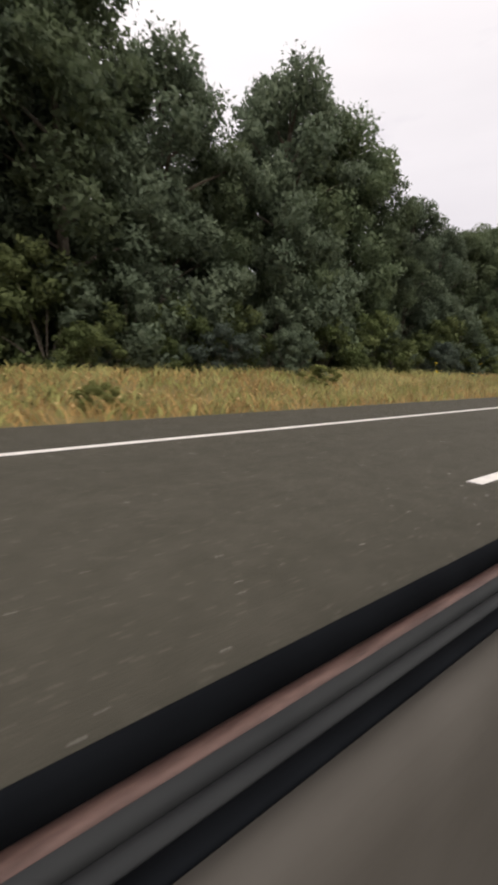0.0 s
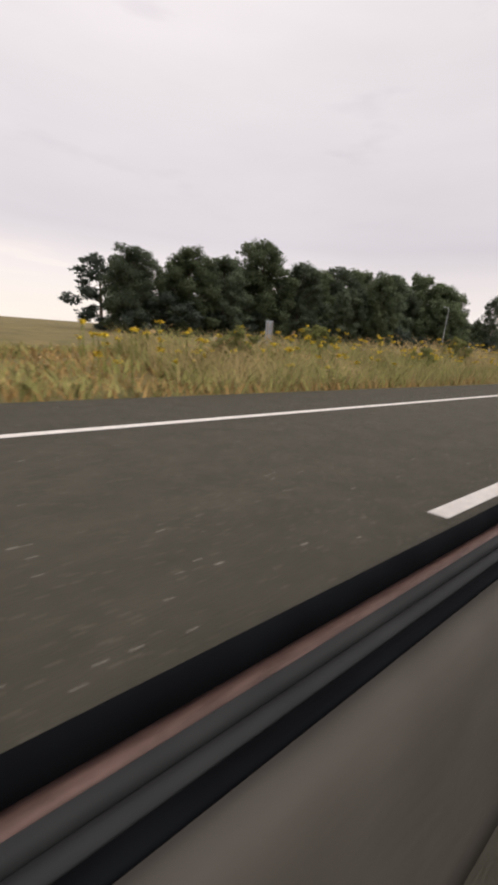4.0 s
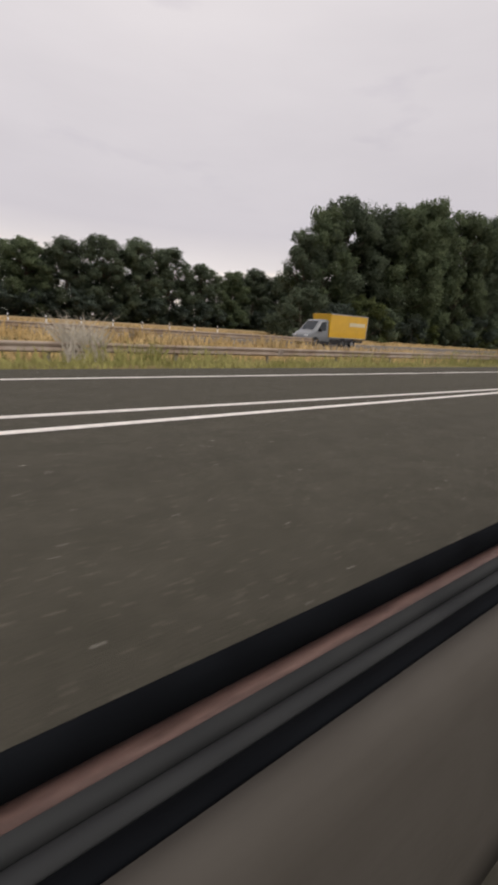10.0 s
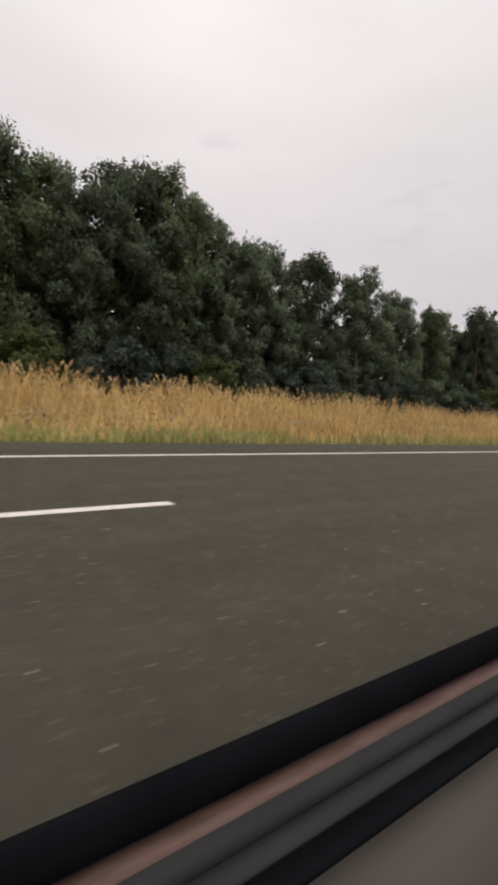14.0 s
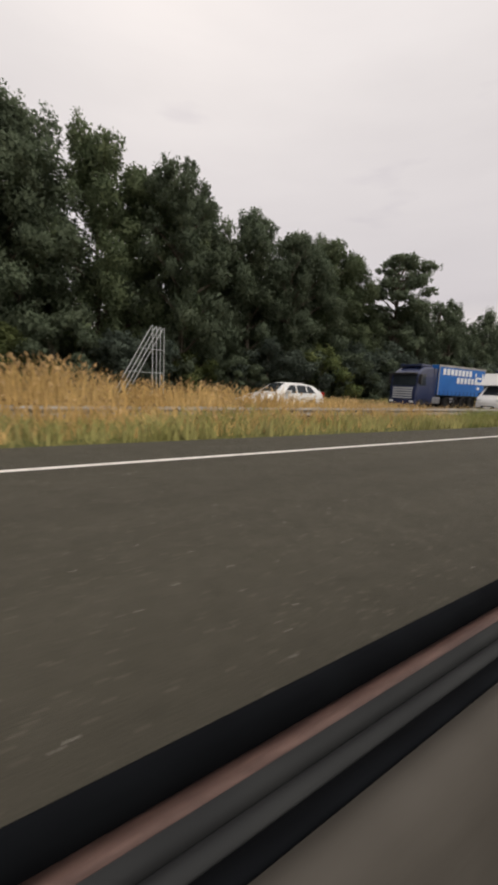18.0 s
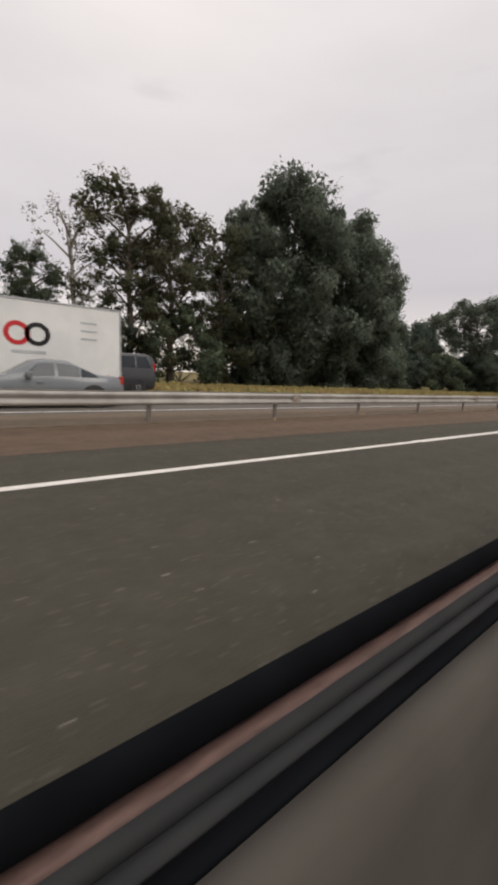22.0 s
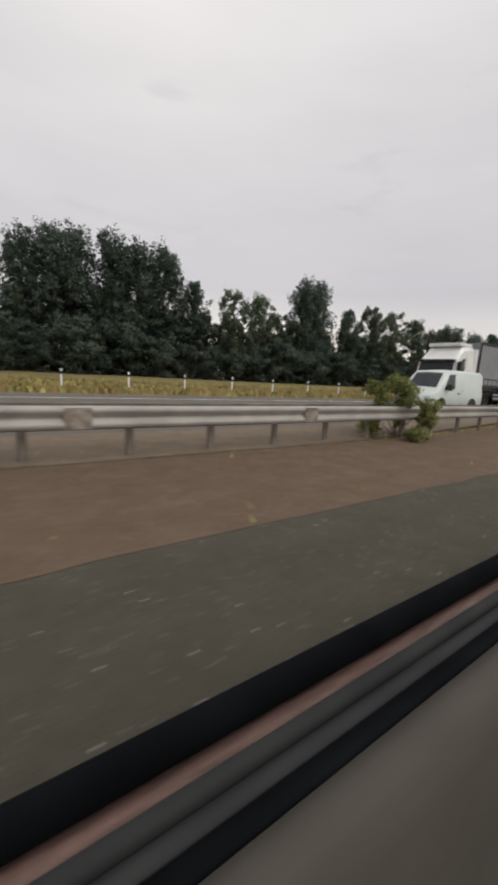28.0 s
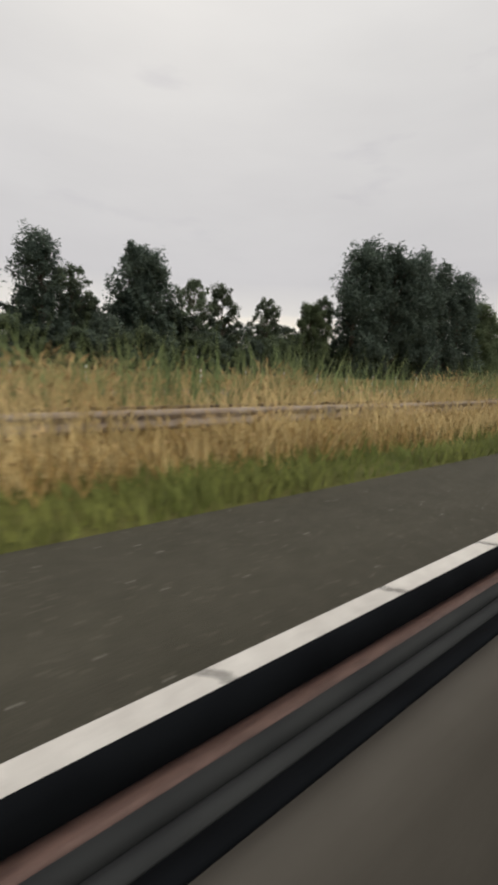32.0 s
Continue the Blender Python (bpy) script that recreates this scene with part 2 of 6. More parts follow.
M_BARK_PALE = mat("pale_bark", (0.24, 0.22, 0.19), (0.38, 0.36, 0.32), 4.0, 0.9, 0.5)
# Oak, willow, poplar, dark and beech greens carry painted haze: paler and bluer.
M_LEAF = leafy("oak_leaf", (0.100, 0.130, 0.084), (0.150, 0.182, 0.114), 0.35, 0.7, island=0.2, per_object=0.25, spec=0.25)
M_LEAF_LIGHT = leafy("hazel_leaf", (0.095, 0.126, 0.044), (0.160, 0.182, 0.070), 0.4, 0.7, island=0.22, per_object=0.2, spec=0.25)
M_LEAF_WILLOW = leafy("willow_leaf", (0.112, 0.140, 0.104), (0.165, 0.194, 0.142), 0.35, 0.65, island=0.25, per_object=0.12, spec=0.3)
M_LEAF_POPLAR = leafy("poplar_leaf", (0.078, 0.108, 0.088), (0.124, 0.158, 0.122), 0.35, 0.6, island=0.2, per_object=0.18, spec=0.3)
M_LEAF_DARK = leafy("dark_leaf", (0.080, 0.106, 0.086), (0.122, 0.148, 0.114), 0.35, 0.75, island=0.22, per_object=0.2, spec=0.2)
M_LEAF_MID = leafy("beech_leaf", (0.102, 0.136, 0.074), (0.162, 0.196, 0.104), 0.35, 0.7, island=0.22, per_object=0.2, spec=0.25)
M_LEAF_TAN = leafy("bronze_leaf", (0.078, 0.090, 0.050), (0.135, 0.130, 0.080), 0.30, 0.7, island=0.4, spec=0.25)
M_WEED = leafy("weed_leaf", (0.185, 0.205, 0.065), (0.290, 0.300, 0.115), 0.6, 0.75, island=0.25, spec=0.2)
M_LEAF_RUST = leafy("rusty_leaf", (0.075, 0.07, 0.035), (0.14, 0.105, 0.06), 0.35, 0.75, island=0.5, spec=0.2)
M_STEEL_WORN = mat("weathered_steel", (0.27, 0.20, 0.15), (0.42, 0.35, 0.29), 1.4, 0.75, 0.2, metallic=0.2)
M_STEEL = mat("galvanised_steel", (0.30, 0.28, 0.255), (0.46, 0.435, 0.40), 1.2, 0.6, 0.1, 0.1, metallic=0.3, big=(0.25, 0.2))
M_STEEL_RUST = mat("weathered_post", (0.22, 0.20, 0.17), (0.34, 0.31, 0.27), 2.0, 0.75, 0.2, metallic=0.2)
M_RUST = mat("rust_stained_steel", (0.21, 0.155, 0.115), (0.40, 0.36, 0.315), 7.0, 0.8, 0.2, 0.2, metallic=0.2)
M_GREY_PAINT = mat("grey_paint", (0.40, 0.42, 0.43), (0.52, 0.54, 0.55), 1.0, 0.5, 0.05)
M_SIGN_DARK = mat("dull_sign_back", (0.075, 0.085, 0.085), (0.115, 0.125, 0.12), 1.5, 0.7, metallic=0.1, big=(0.4, 0.2))
M_SIGN_BACK = mat("sign_back", (0.26, 0.29, 0.32), (0.36, 0.39, 0.41), 0.8, 0.5, 0.05, metallic=0.3)
M_SIGN_WHITE = mat("sign_white", (0.74, 0.74, 0.75), (0.82, 0.82, 0.82), 1.0, 0.4)
M_SIGN_RED = mat("sign_red", (0.48, 0.025, 0.03), (0.58, 0.04, 0.04), 1.0, 0.4)
M_BLACK = mat("black_print", (0.012, 0.012, 0.013), (0.025, 0.025, 0.026), 2.0, 0.5)
M_TYRE = mat("tyre_rubber", (0.014, 0.014, 0.015), (0.03, 0.03, 0.03), 6.0, 0.9, 0.3)
# Shadow under the trucks is put into this near-black rim colour.
M_RIM_DARK = mat("shaded_rim", (0.024, 0.023, 0.022), (0.05, 0.048, 0.045), 6.0, 0.7, metallic=0.3)
M_RIM = mat("wheel_rim", (0.30, 0.30, 0.31), (0.44, 0.44, 0.45), 3.0, 0.4, metallic=0.7)
M_GLASS = glass("vehicle_glass")
M_LAMP = mat("headlamp_lens", (0.62, 0.64, 0.66), (0.78, 0.80, 0.82), 6.0, 0.12, spec=0.6)
M_TAIL = mat("tail_lamp_lens", (0.38, 0.015, 0.015), (0.5, 0.03, 0.02), 4.0, 0.2, spec=0.6)
M_TRIM = mat("black_trim", (0.018, 0.018, 0.02), (0.035, 0.035, 0.037), 3.0, 0.6, 0.1)
M_CHASSIS = mat("chassis", (0.02, 0.02, 0.022), (0.05, 0.048, 0.045), 2.0, 0.8, 0.2)
M_SEAL = mat("door_seal_rubber", (0.004, 0.0045, 0.0055), (0.007, 0.008, 0.0095), 9.0, 0.95, spec=0.05)
M_SILL = mat("door_sill_plastic", (0.024, 0.025, 0.026), (0.036, 0.037, 0.037), 7.0, 0.75, 0.1, 0.1, spec=0.12)
# Red-brown mottling stands for the road mirrored in the strip, put into colour.
M_REFLECTION = mat("strip_reflection_tint", (0.052, 0.028, 0.023), (0.235, 0.145, 0.120), 60.0, 0.42, 0.4, 0.75, spec=0.4)
# Darker than the grey plastic itself: the cabin's shade is put into the colour.
M_PANEL = mat("door_panel_plastic", (0.066, 0.059, 0.050), (0.080, 0.072, 0.062), 5.0, 0.8, 0.15, 0.1, spec=0.12)


def paint(name, c, rough=0.35):
    return mat(name, tuple(0.93 * v for v in c), tuple(min(1.0, 1.06 * v) for v in c), 0.9, rough, spec=0.5, clear=0.3, big=(1.6, 0.07))


# ---------------------------------------------------------------- mesh helpers
def part(name, bm, material, parent=None, label="", smooth=False):
    me = bpy.data.meshes.new(name)
    bmesh.ops.recalc_face_normals(bm, faces=bm.faces)
    bm.to_mesh(me)
    bm.free()
    if smooth:
        me.polygons.foreach_set("use_smooth", [True] * len(me.polygons))
    me.materials.append(material)
    ob = new(name, me)
    ob.parent = parent
    if label:
        tagged(ob, label)
    return ob


def shared(name, me, parent, m):
    ob = new(name, me)
    ob.parent = parent
    ob.matrix_basis = m
    return ob


def fast(name, verts, quads, material, tris=None, normals=None):
    """A mesh from numpy arrays of corners and faces."""
    me = bpy.data.meshes.new(name)
    verts = np.asarray(verts, np.float32)
    nq, nt = (len(quads) if quads is not None else 0), (len(tris) if tris is not None else 0)
    loops = []
    starts = []
    if nq:
        loops.append(np.asarray(quads, np.int32).ravel())
        starts.append(np.arange(nq, dtype=np.int32) * 4)
    if nt:
        loops.append(np.asarray(tris, np.int32).ravel())
        starts.append(nq * 4 + np.arange(nt, dtype=np.int32) * 3)
    loops, starts = np.concatenate(loops), np.concatenate(starts)
    me.vertices.add(len(verts))
    me.vertices.foreach_set("co", verts.ravel())
    me.loops.add(len(loops))
    me.loops.foreach_set("vertex_index", loops)
    me.polygons.add(len(starts))
    me.polygons.foreach_set("loop_start", starts)
    me.update(calc_edges=True)
    if normals is not None:
        me.polygons.foreach_set("use_smooth", np.ones(len(starts), bool))
        me.normals_split_custom_set_from_vertices(np.asarray(normals, np.float32))
    me.materials.append(material)
    return me


def box(bm, x0, x1, y0, y1, z0, z1, bevel=0.0):
    r = bmesh.ops.create_cube(bm, size=1.0)
    for v in r["verts"]:
        v.co = Vector(((x0 + x1) / 2 + v.co.x * (x1 - x0), (y0 + y1) / 2 + v.co.y * (y1 - y0), (z0 + z1) / 2 + v.co.z * (z1 - z0)))
    if bevel:
        es = {e for v in r["verts"] for e in v.link_edges}
        bmesh.ops.bevel(bm, geom=list(es), offset=bevel, segments=2, affect="EDGES", profile=0.6)
    return bm


def boxed(*a):
    return box(bmesh.new(), *a)


def tube(bm, pts, radii, n=7):
    """A tapered round limb through the points."""
    rings = []
    for i, (p, r) in enumerate(zip(pts, radii)):
        p = Vector(p)
        a, b = Vector(pts[max(i - 1, 0)]), Vector(pts[min(i + 1, len(pts) - 1)])
        d = (b - a).normalized()
        u = d.cross(Vector((0.31, 0.95, 0.1))).normalized()
        w = d.cross(u)
        rings.append([bm.verts.new(p + r * (math.cos(2 * math.pi * k / n) * u + math.sin(2 * math.pi * k / n) * w)) for k in range(n)])
    for a, b in zip(rings, rings[1:]):
        for k in range(n):
            bm.faces.new((a[k], a[(k + 1) % n], b[(k + 1) % n], b[k]))
    bm.faces.new(rings[0][::-1])
    bm.faces.new(rings[-1])
    return bm


def strip(bm, xs, lo, hi, z=0.0, thick=0.0):
    """A band along the road from lo(x) to hi(x); z may be a function of x and y."""
    zf = z if callable(z) else (lambda x, y: z)
    rows = [(bm.verts.new((x, lo(x), zf(x, lo(x)))), bm.verts.new((x, hi(x), zf(x, hi(x))))) for x in xs]
    for (a, b), (c, d) in zip(rows, rows[1:]):
        bm.faces.new((a, c, d, b))
    if thick:
        r = bmesh.ops.extrude_face_region(bm, geom=bm.faces[:])
        for v in (g for g in r["geom"] if isinstance(g, bmesh.types.BMVert)):
            v.co.z -= thick
    return bm


def span(a, b, step):
    n = max(1, int(math.ceil((b - a) / step)))
    return [a + (b - a) * i / n for i in range(n + 1)]


def curve_of(pairs):
    xs, ys = [p[0] for p in pairs], [p[1] for p in pairs]

    def f(x):
        if x <= xs[0]:
            return ys[0]
        for i in range(len(xs) - 1):
            if x <= xs[i + 1]:
                s = (x - xs[i]) / (xs[i + 1] - xs[i])
                return ys[i] + (ys[i + 1] - ys[i]) * s
        return ys[-1]
    return f


def smooth01(a, b, x):
    s = min(1.0, max(0.0, (x - a) / (b - a)))
    return s * s * (3 - 2 * s)


# ---------------------------------------------------------------- the lie of the land
X0, X1 = -130.0, 1330.0
ramp_right = curve_of([(120, 17), (150, 12.5), (186, 9.2), (217, 6.45), (248, 3.65), (258, 2.75), (280, 1.95), (310, 0.72), (335, 0.0)])
ramp_left = curve_of([(120, 22), (150, 17), (186, 12), (217, 8.6), (248, 6.15), (261, 5.25), (280, 4.75), (310, 3.8), (335, 3.5), (400, 3.5)])


# the tongue of bare soil where the slip road runs in
tongue_lo = curve_of([(198, 1.9), (213, 1.9), (217, 1.88), (221, 1.6), (227, 1.2), (236, 0.95)])
tongue_hi = curve_of([(198, 7.0), (210, 5.2), (217, 4.3), (221.4, 3.4), (227, 2.65), (236, 1.05)])


def far_mid(x):
    """Middle of the far carriageway, which swings away behind the start of the drive."""
    return 14.4 + (7.0 * ((560 - x) / 225) ** 3.69 if x < 560 else 0.0)


def edge(x):
    """Left edge of the paving that the car drives on."""
    if x < 240:
        return 1.95
    return curve_of([(240, 1.95), (247, 7.0), (262, 6.3), (280, 5.9), (310, 5.3), (340, 5.4), (660, 5.4), (680, 5.2), (920, 5.15), (1400, 5.1)])(x)


def land(x, y):
    z = -0.05
    dip = smooth01(250, 275, x) * (1 - smooth01(345, 372, x))
    z -= 0.34 * dip * smooth01(6.4, 8.5, y) * (1 - smooth01(13, 18, y))
    bank = smooth01(385, 415, x) * (1 - smooth01(560, 600, x))
    z += 0.45 * bank * smooth01(6.8, 8.6, y) * (1 - smooth01(9.6, 10.9, y))
    hump = smooth01(118, 136, x) * (1 - smooth01(158, 192, x))
    z += 0.55 * hump * smooth01(3.2, 6.2, y) * (1 - smooth01(7.8, 9.0, y))
    rise = smooth01(-90, -40, x) * (1 - smooth01(105, 140, x))
    z += 0.5 * rise * smooth01(3.5, 9.0, y)
    return z


def add_ground():
    xs = [-3000, -1200, -500, -250] + span(X0, X1, 6.0) + [1500, 1900, 2600, 4000]
    ys = [-3000, -900, -300, -100, -40, -22, -14] + span(-13, 30, 0.9) + [36, 44, 55, 70, 90, 120, 160, 220, 320, 520, 900, 3000]
    v = [(x, y, land(x, y)) for x in xs for y in ys]
    ny = len(ys)
    q = [(i * ny + j, (i + 1) * ny + j, (i + 1) * ny + j + 1, i * ny + j + 1) for i in range(len(xs) - 1) for j in range(ny - 1)]
    ob = new("ground", fast("ground", v, q, M_SOIL))
    return tagged(ob, "flat verge and farmland of dry grass and bare soil", "ground", kind="structure")


add_ground()

road = part("road", strip(bmesh.new(), span(X0, X1, 5.0), lambda x: -13.2, edge, 0.0, 0.25), M_ASPHALT)
tagged(road, "grey-brown worn asphalt motorway carriageway with white lane lines", "road", kind="structure")
ramp = part("slip_road", strip(bmesh.new(), span(120, 249, 4.0), lambda x: ramp_right(x) - 1.3 if x < 198 else min(ramp_right(x) - 1.3, tongue_hi(x) - 0.05), lambda x: ramp_left(x) + 1.0, -0.004, 0.2), M_ASPHALT_OLD)
tagged(ramp, "asphalt slip road joining the motorway beside a grass strip", "road", kind="structure")
sand = part("sandy_shoulder", strip(bmesh.new(), span(140, 246, 4.0), lambda x: ramp_left(x) + 1.02, lambda x: ramp_left(x) + 5.8, lambda x, y: land(x, y) + 0.03), M_SAND)
tagged(sand, "pale sandy shoulder under the rail of the slip road", "ground", kind="structure")
strip_brown = part("brown_strip", strip(bmesh.new(), span(200, 236, 0.6), lambda x: tongue_lo(x) + 0.12 * noise.noise((x * 0.8, 2.1, 0)), lambda x: tongue_hi(x) + 0.12 * noise.noise((x * 0.7, 7.1, 0)), 0.006), M_GRAVEL)
tagged(strip_brown, "strip of brown soil between the road and the slip road", "ground", kind="structure")
far_road = part("far_road", strip(bmesh.new(), span(150, X1, 5.0), lambda x: far_mid(x) - 4.4, lambda x: far_mid(x) + 6.3, -0.004, 0.2), M_ASPHALT_OLD)
tagged(far_road, "asphalt carriageway for oncoming traffic beyond the median", "road", kind="structure")
median = part("gravel_median", strip(bmesh.new(), span(664, 934, 0.4), lambda x: edge(x) - 0.03 - 0.09 * max(0.0, noise.noise((x * 0.9, 0.3, 0)) + 0.5 * noise.noise((x * 3.7, 1.3, 0))), lambda x: 5.2 + (2.62 + 2.25 * smooth01(876, 900, x)) * smooth01(660, 684, x) * (1 - smooth01(912, 936, x)), lambda x, y: 0.003 if y < 5.3 else -0.012), M_GRAVEL)
tagged(median, "brown gravel and sand strip under the median barrier", "ground", kind="structure")
dust = part("dusty_bank", strip(bmesh.new(), span(668, 896, 0.8), lambda x: 5.24 + (2.62 + 0.05 * noise.noise((x * 0.7, 0, 0)) + 2.0 * smooth01(872, 896, x)) * smooth01(660, 684, x), lambda x: 5.3 + 4.75 * smooth01(660, 684, x), lambda x, y: 0.012 + 0.02 * noise.noise((x * 0.8, y, 0)), 0.06), M_DUST)
tagged(dust, "pale dusty strip of soil under the median barrier", "ground", kind="structure")
field = part("dry_field", strip(bmesh.new(), span(236, 372, 8.0), lambda x: far_mid(x) + 6.5, lambda x: 99.0, -0.035), M_FIELD)
tagged(field, "pale dry hay field beyond the far carriageway", "field", kind="structure")


for name, a, b, lo, hi, label in (
        ("green_verge", 585, 672, lambda x: edge(x) - 0.03, lambda x: 7.9, "green turf verge before the median barrier"),
        ("green_verge", 247, 380, lambda x: edge(x) - 0.03, lambda x: edge(x) + 3.0, "mown green verge beside the joining lane"),
        ("green_verge", 372, 590, lambda x: edge(x) - 0.03, lambda x: 7.2, "yellow-green turf at the foot of the tall grass"),
        ("green_verge", 926, 1120, lambda x: edge(x) - 0.03, lambda x: 6.6, "green turf strip at the edge of the asphalt")):
    tagged(part(name, strip(bmesh.new(), span(a, b, 3.0), lo, hi, lambda x, y: land(x, y) + 0.02), M_TURF), label, "verge", kind="structure")


# lane markings
def line(parent, name, a, b, y, half, step=6.0, material=M_PAINT):
    f = y if callable(y) else (lambda x: y)
    return part(name, strip(bmesh.new(), span(a, b, step), lambda x: f(x) - half, lambda x: f(x) + half, 0.005), material, parent)


bm = strip(bmesh.new(), [0, 1.0, 2.0, 3.05], lambda x: -0.075, lambda x: 0.075)
for v in bm.verts:
    v.co.x += 0.02 if v.co.y < 0 else -0.02
dash_mesh = bpy.data.meshes.new("lane_dash")
bm.to_mesh(dash_mesh)
bm.free()
dash_mesh.materials.append(M_PAINT)


def dashes(parent, y, a, b, first, skew=0.0):
    f = y if callable(y) else (lambda x: y)
    x = first + 12.0 * math.ceil((a - first) / 12.0)
    while x < b:
        shared("lane_dash", dash_mesh, parent, pose(x, f(x + 1.5), 0.005, 0, 0, math.degrees(math.atan2(f(x + 3) - f(x), 3))))
        x += 12.0


line(road, "edge_line", X0, 363.2, 0.0, 0.075)
line(road, "edge_line", 256, 691.2, lambda x: ramp_left(x), 0.075)
line(road, "ramp_line", 217, 338, lambda x: ramp_right(x), 0.075)
line(ramp, "edge_line", 150, 249, lambda x: ramp_left(x) - 0.1, 0.075)
dashes(road, -3.5, X0, 110, 16.29)
dashes(road, -3.5, 110, 240, 114.9)
dashes(road, -3.5, 240, X1, 242.4)
dashes(road, 0.0, 371, X1, 372.35)
line(road, "edge_line", X0, X1, -10.5, 0.1)
for lane in (-7.0,):
    dashes(road, lane, X0, X1, 4.0)
line(far_road, "edge_line", 160, X1, lambda x: far_mid(x) - 3.7, 0.075)
line(far_road, "edge_line", 160, X1, lambda x: far_mid(x) + 3.9, 0.075)
dashes(far_road, far_mid, 200, X1, 5.0)
# the left edge line is laid in short pieces with cracks between them
def jag(y, seed):
    """How far a crack wanders along the road where it crosses the line."""
    return -0.95 * y + 0.030 * noise.noise((y * 31.0, seed * 5.3, 1.7))


def line_piece(seed):
    """A length of painted line with a broken edge at either end, and the crack that follows it."""
    ys = span(-0.1, 0.1, 0.025)
    bm = bmesh.new()
    cols = [[bm.verts.new((x0 + jag(y, k), y, 0)) for y in ys] for x0, k in ((0.012, seed), (0.6, seed), (1.178, (seed + 1) % 4))]
    for c0, c1 in zip(cols, cols[1:]):
        for j in range(len(ys) - 1):
            bm.faces.new((c0[j], c1[j], c1[j + 1], c0[j + 1]))
    me = bpy.data.meshes.new("line_piece")
    bm.to_mesh(me)
    bm.free()
    me.materials.append(M_PAINT)
    bm = bmesh.new()
    ys = span(-0.115, 0.105, 0.02)
    cols = [[bm.verts.new((x0 + jag(y, (seed + 1) % 4), y, 0)) for y in ys] for x0 in (1.176, 1.206)]
    for j in range(len(ys) - 1):
        bm.faces.new((cols[0][j], cols[1][j], cols[1][j + 1], cols[0][j + 1]))
    cr = bpy.data.meshes.new("line_crack")
    bm.to_mesh(cr)
    bm.free()
    cr.materials.append(M_CRACK)
    return me, cr


pieces = [line_piece(k) for k in range(4)]
x, k = 691.2, 0
while x < 1046:
    shared("line_piece", pieces[k % 4][0], road, pose(x, 3.5, 0.006))
    shared("line_crack", pieces[k % 4][1], road, pose(x, 3.5, 0.002))
    x, k = x + 1.1975, k + 1
line(road, "edge_line", 1046, X1, 3.5, 0.1)

# painted gore between the carriageway and the slip road
bm = bmesh.new()
xs = span(250, 303, 3.0)
lo = [bm.verts.new((x + (0.2 if i else 0.4), 0.3, 0.004)) for i, x in enumerate(xs)]
hi = [bm.verts.new((x - 1.6 * (1 - i / len(xs)), max(0.34, ramp_right(x) - 0.24), 0.004)) for i, x in enumerate(xs)]
for i in range(len(xs) - 1):
    bm.faces.new((lo[i], lo[i + 1], hi[i + 1], hi[i]))
part("gore_fill", bm, M_PAINT_WORN, road, "solid pinkish-white painted wedge")


# ---------------------------------------------------------------- the car door beside the camera
def rides_at(x):
    """Where across the road the car runs, from the rows of the path."""
    rows = [(r[1], r[2]) for r in PATH]
    if x <= rows[0][0]:
        return rows[0][1]
    for i in range(len(rows) - 1):
        (xa, ya), (xb, yb) = rows[i], rows[i + 1]
        if x <= xb:
            def slope(k):
                if k <= 0 or k >= len(rows) - 1:
                    return 0.0
                return (rows[k + 1][1] - rows[k - 1][1]) / (rows[k + 1][0] - rows[k - 1][0])
            h = xb - xa
            s = (x - xa) / h
            return ((2 * s**3 - 3 * s * s + 1) * ya + (s**3 - 2 * s * s + s) * h * slope(i)
                    + (3 * s * s - 2 * s**3) * yb + (s**3 - s * s) * h * slope(i + 1))
    return rows[-1][1]


def held_at(x):
    """How much the door sits lower below the eye on some stretches."""
    return -0.03 * smooth01(255, 272, x) * (1 - smooth01(318, 338, x))


def swept(profile, xs, closed=True):
    """A moulding of the given cross-section (across, up from the eye) that follows the car's line."""
    v, q = [], []
    n = len(profile)
    for x in xs:
        y = rides_at(x)
        h = EYE_HEIGHT + held_at(x)
        v += [(x, y + a, h + b) for a, b in profile]
    for i in range(len(xs) - 1):
        for k in range(n if closed else n - 1):
            k2 = (k + 1) % n
            q.append((i * n + k, i * n + k2, (i + 1) * n + k2, (i + 1) * n + k))
    return v, q


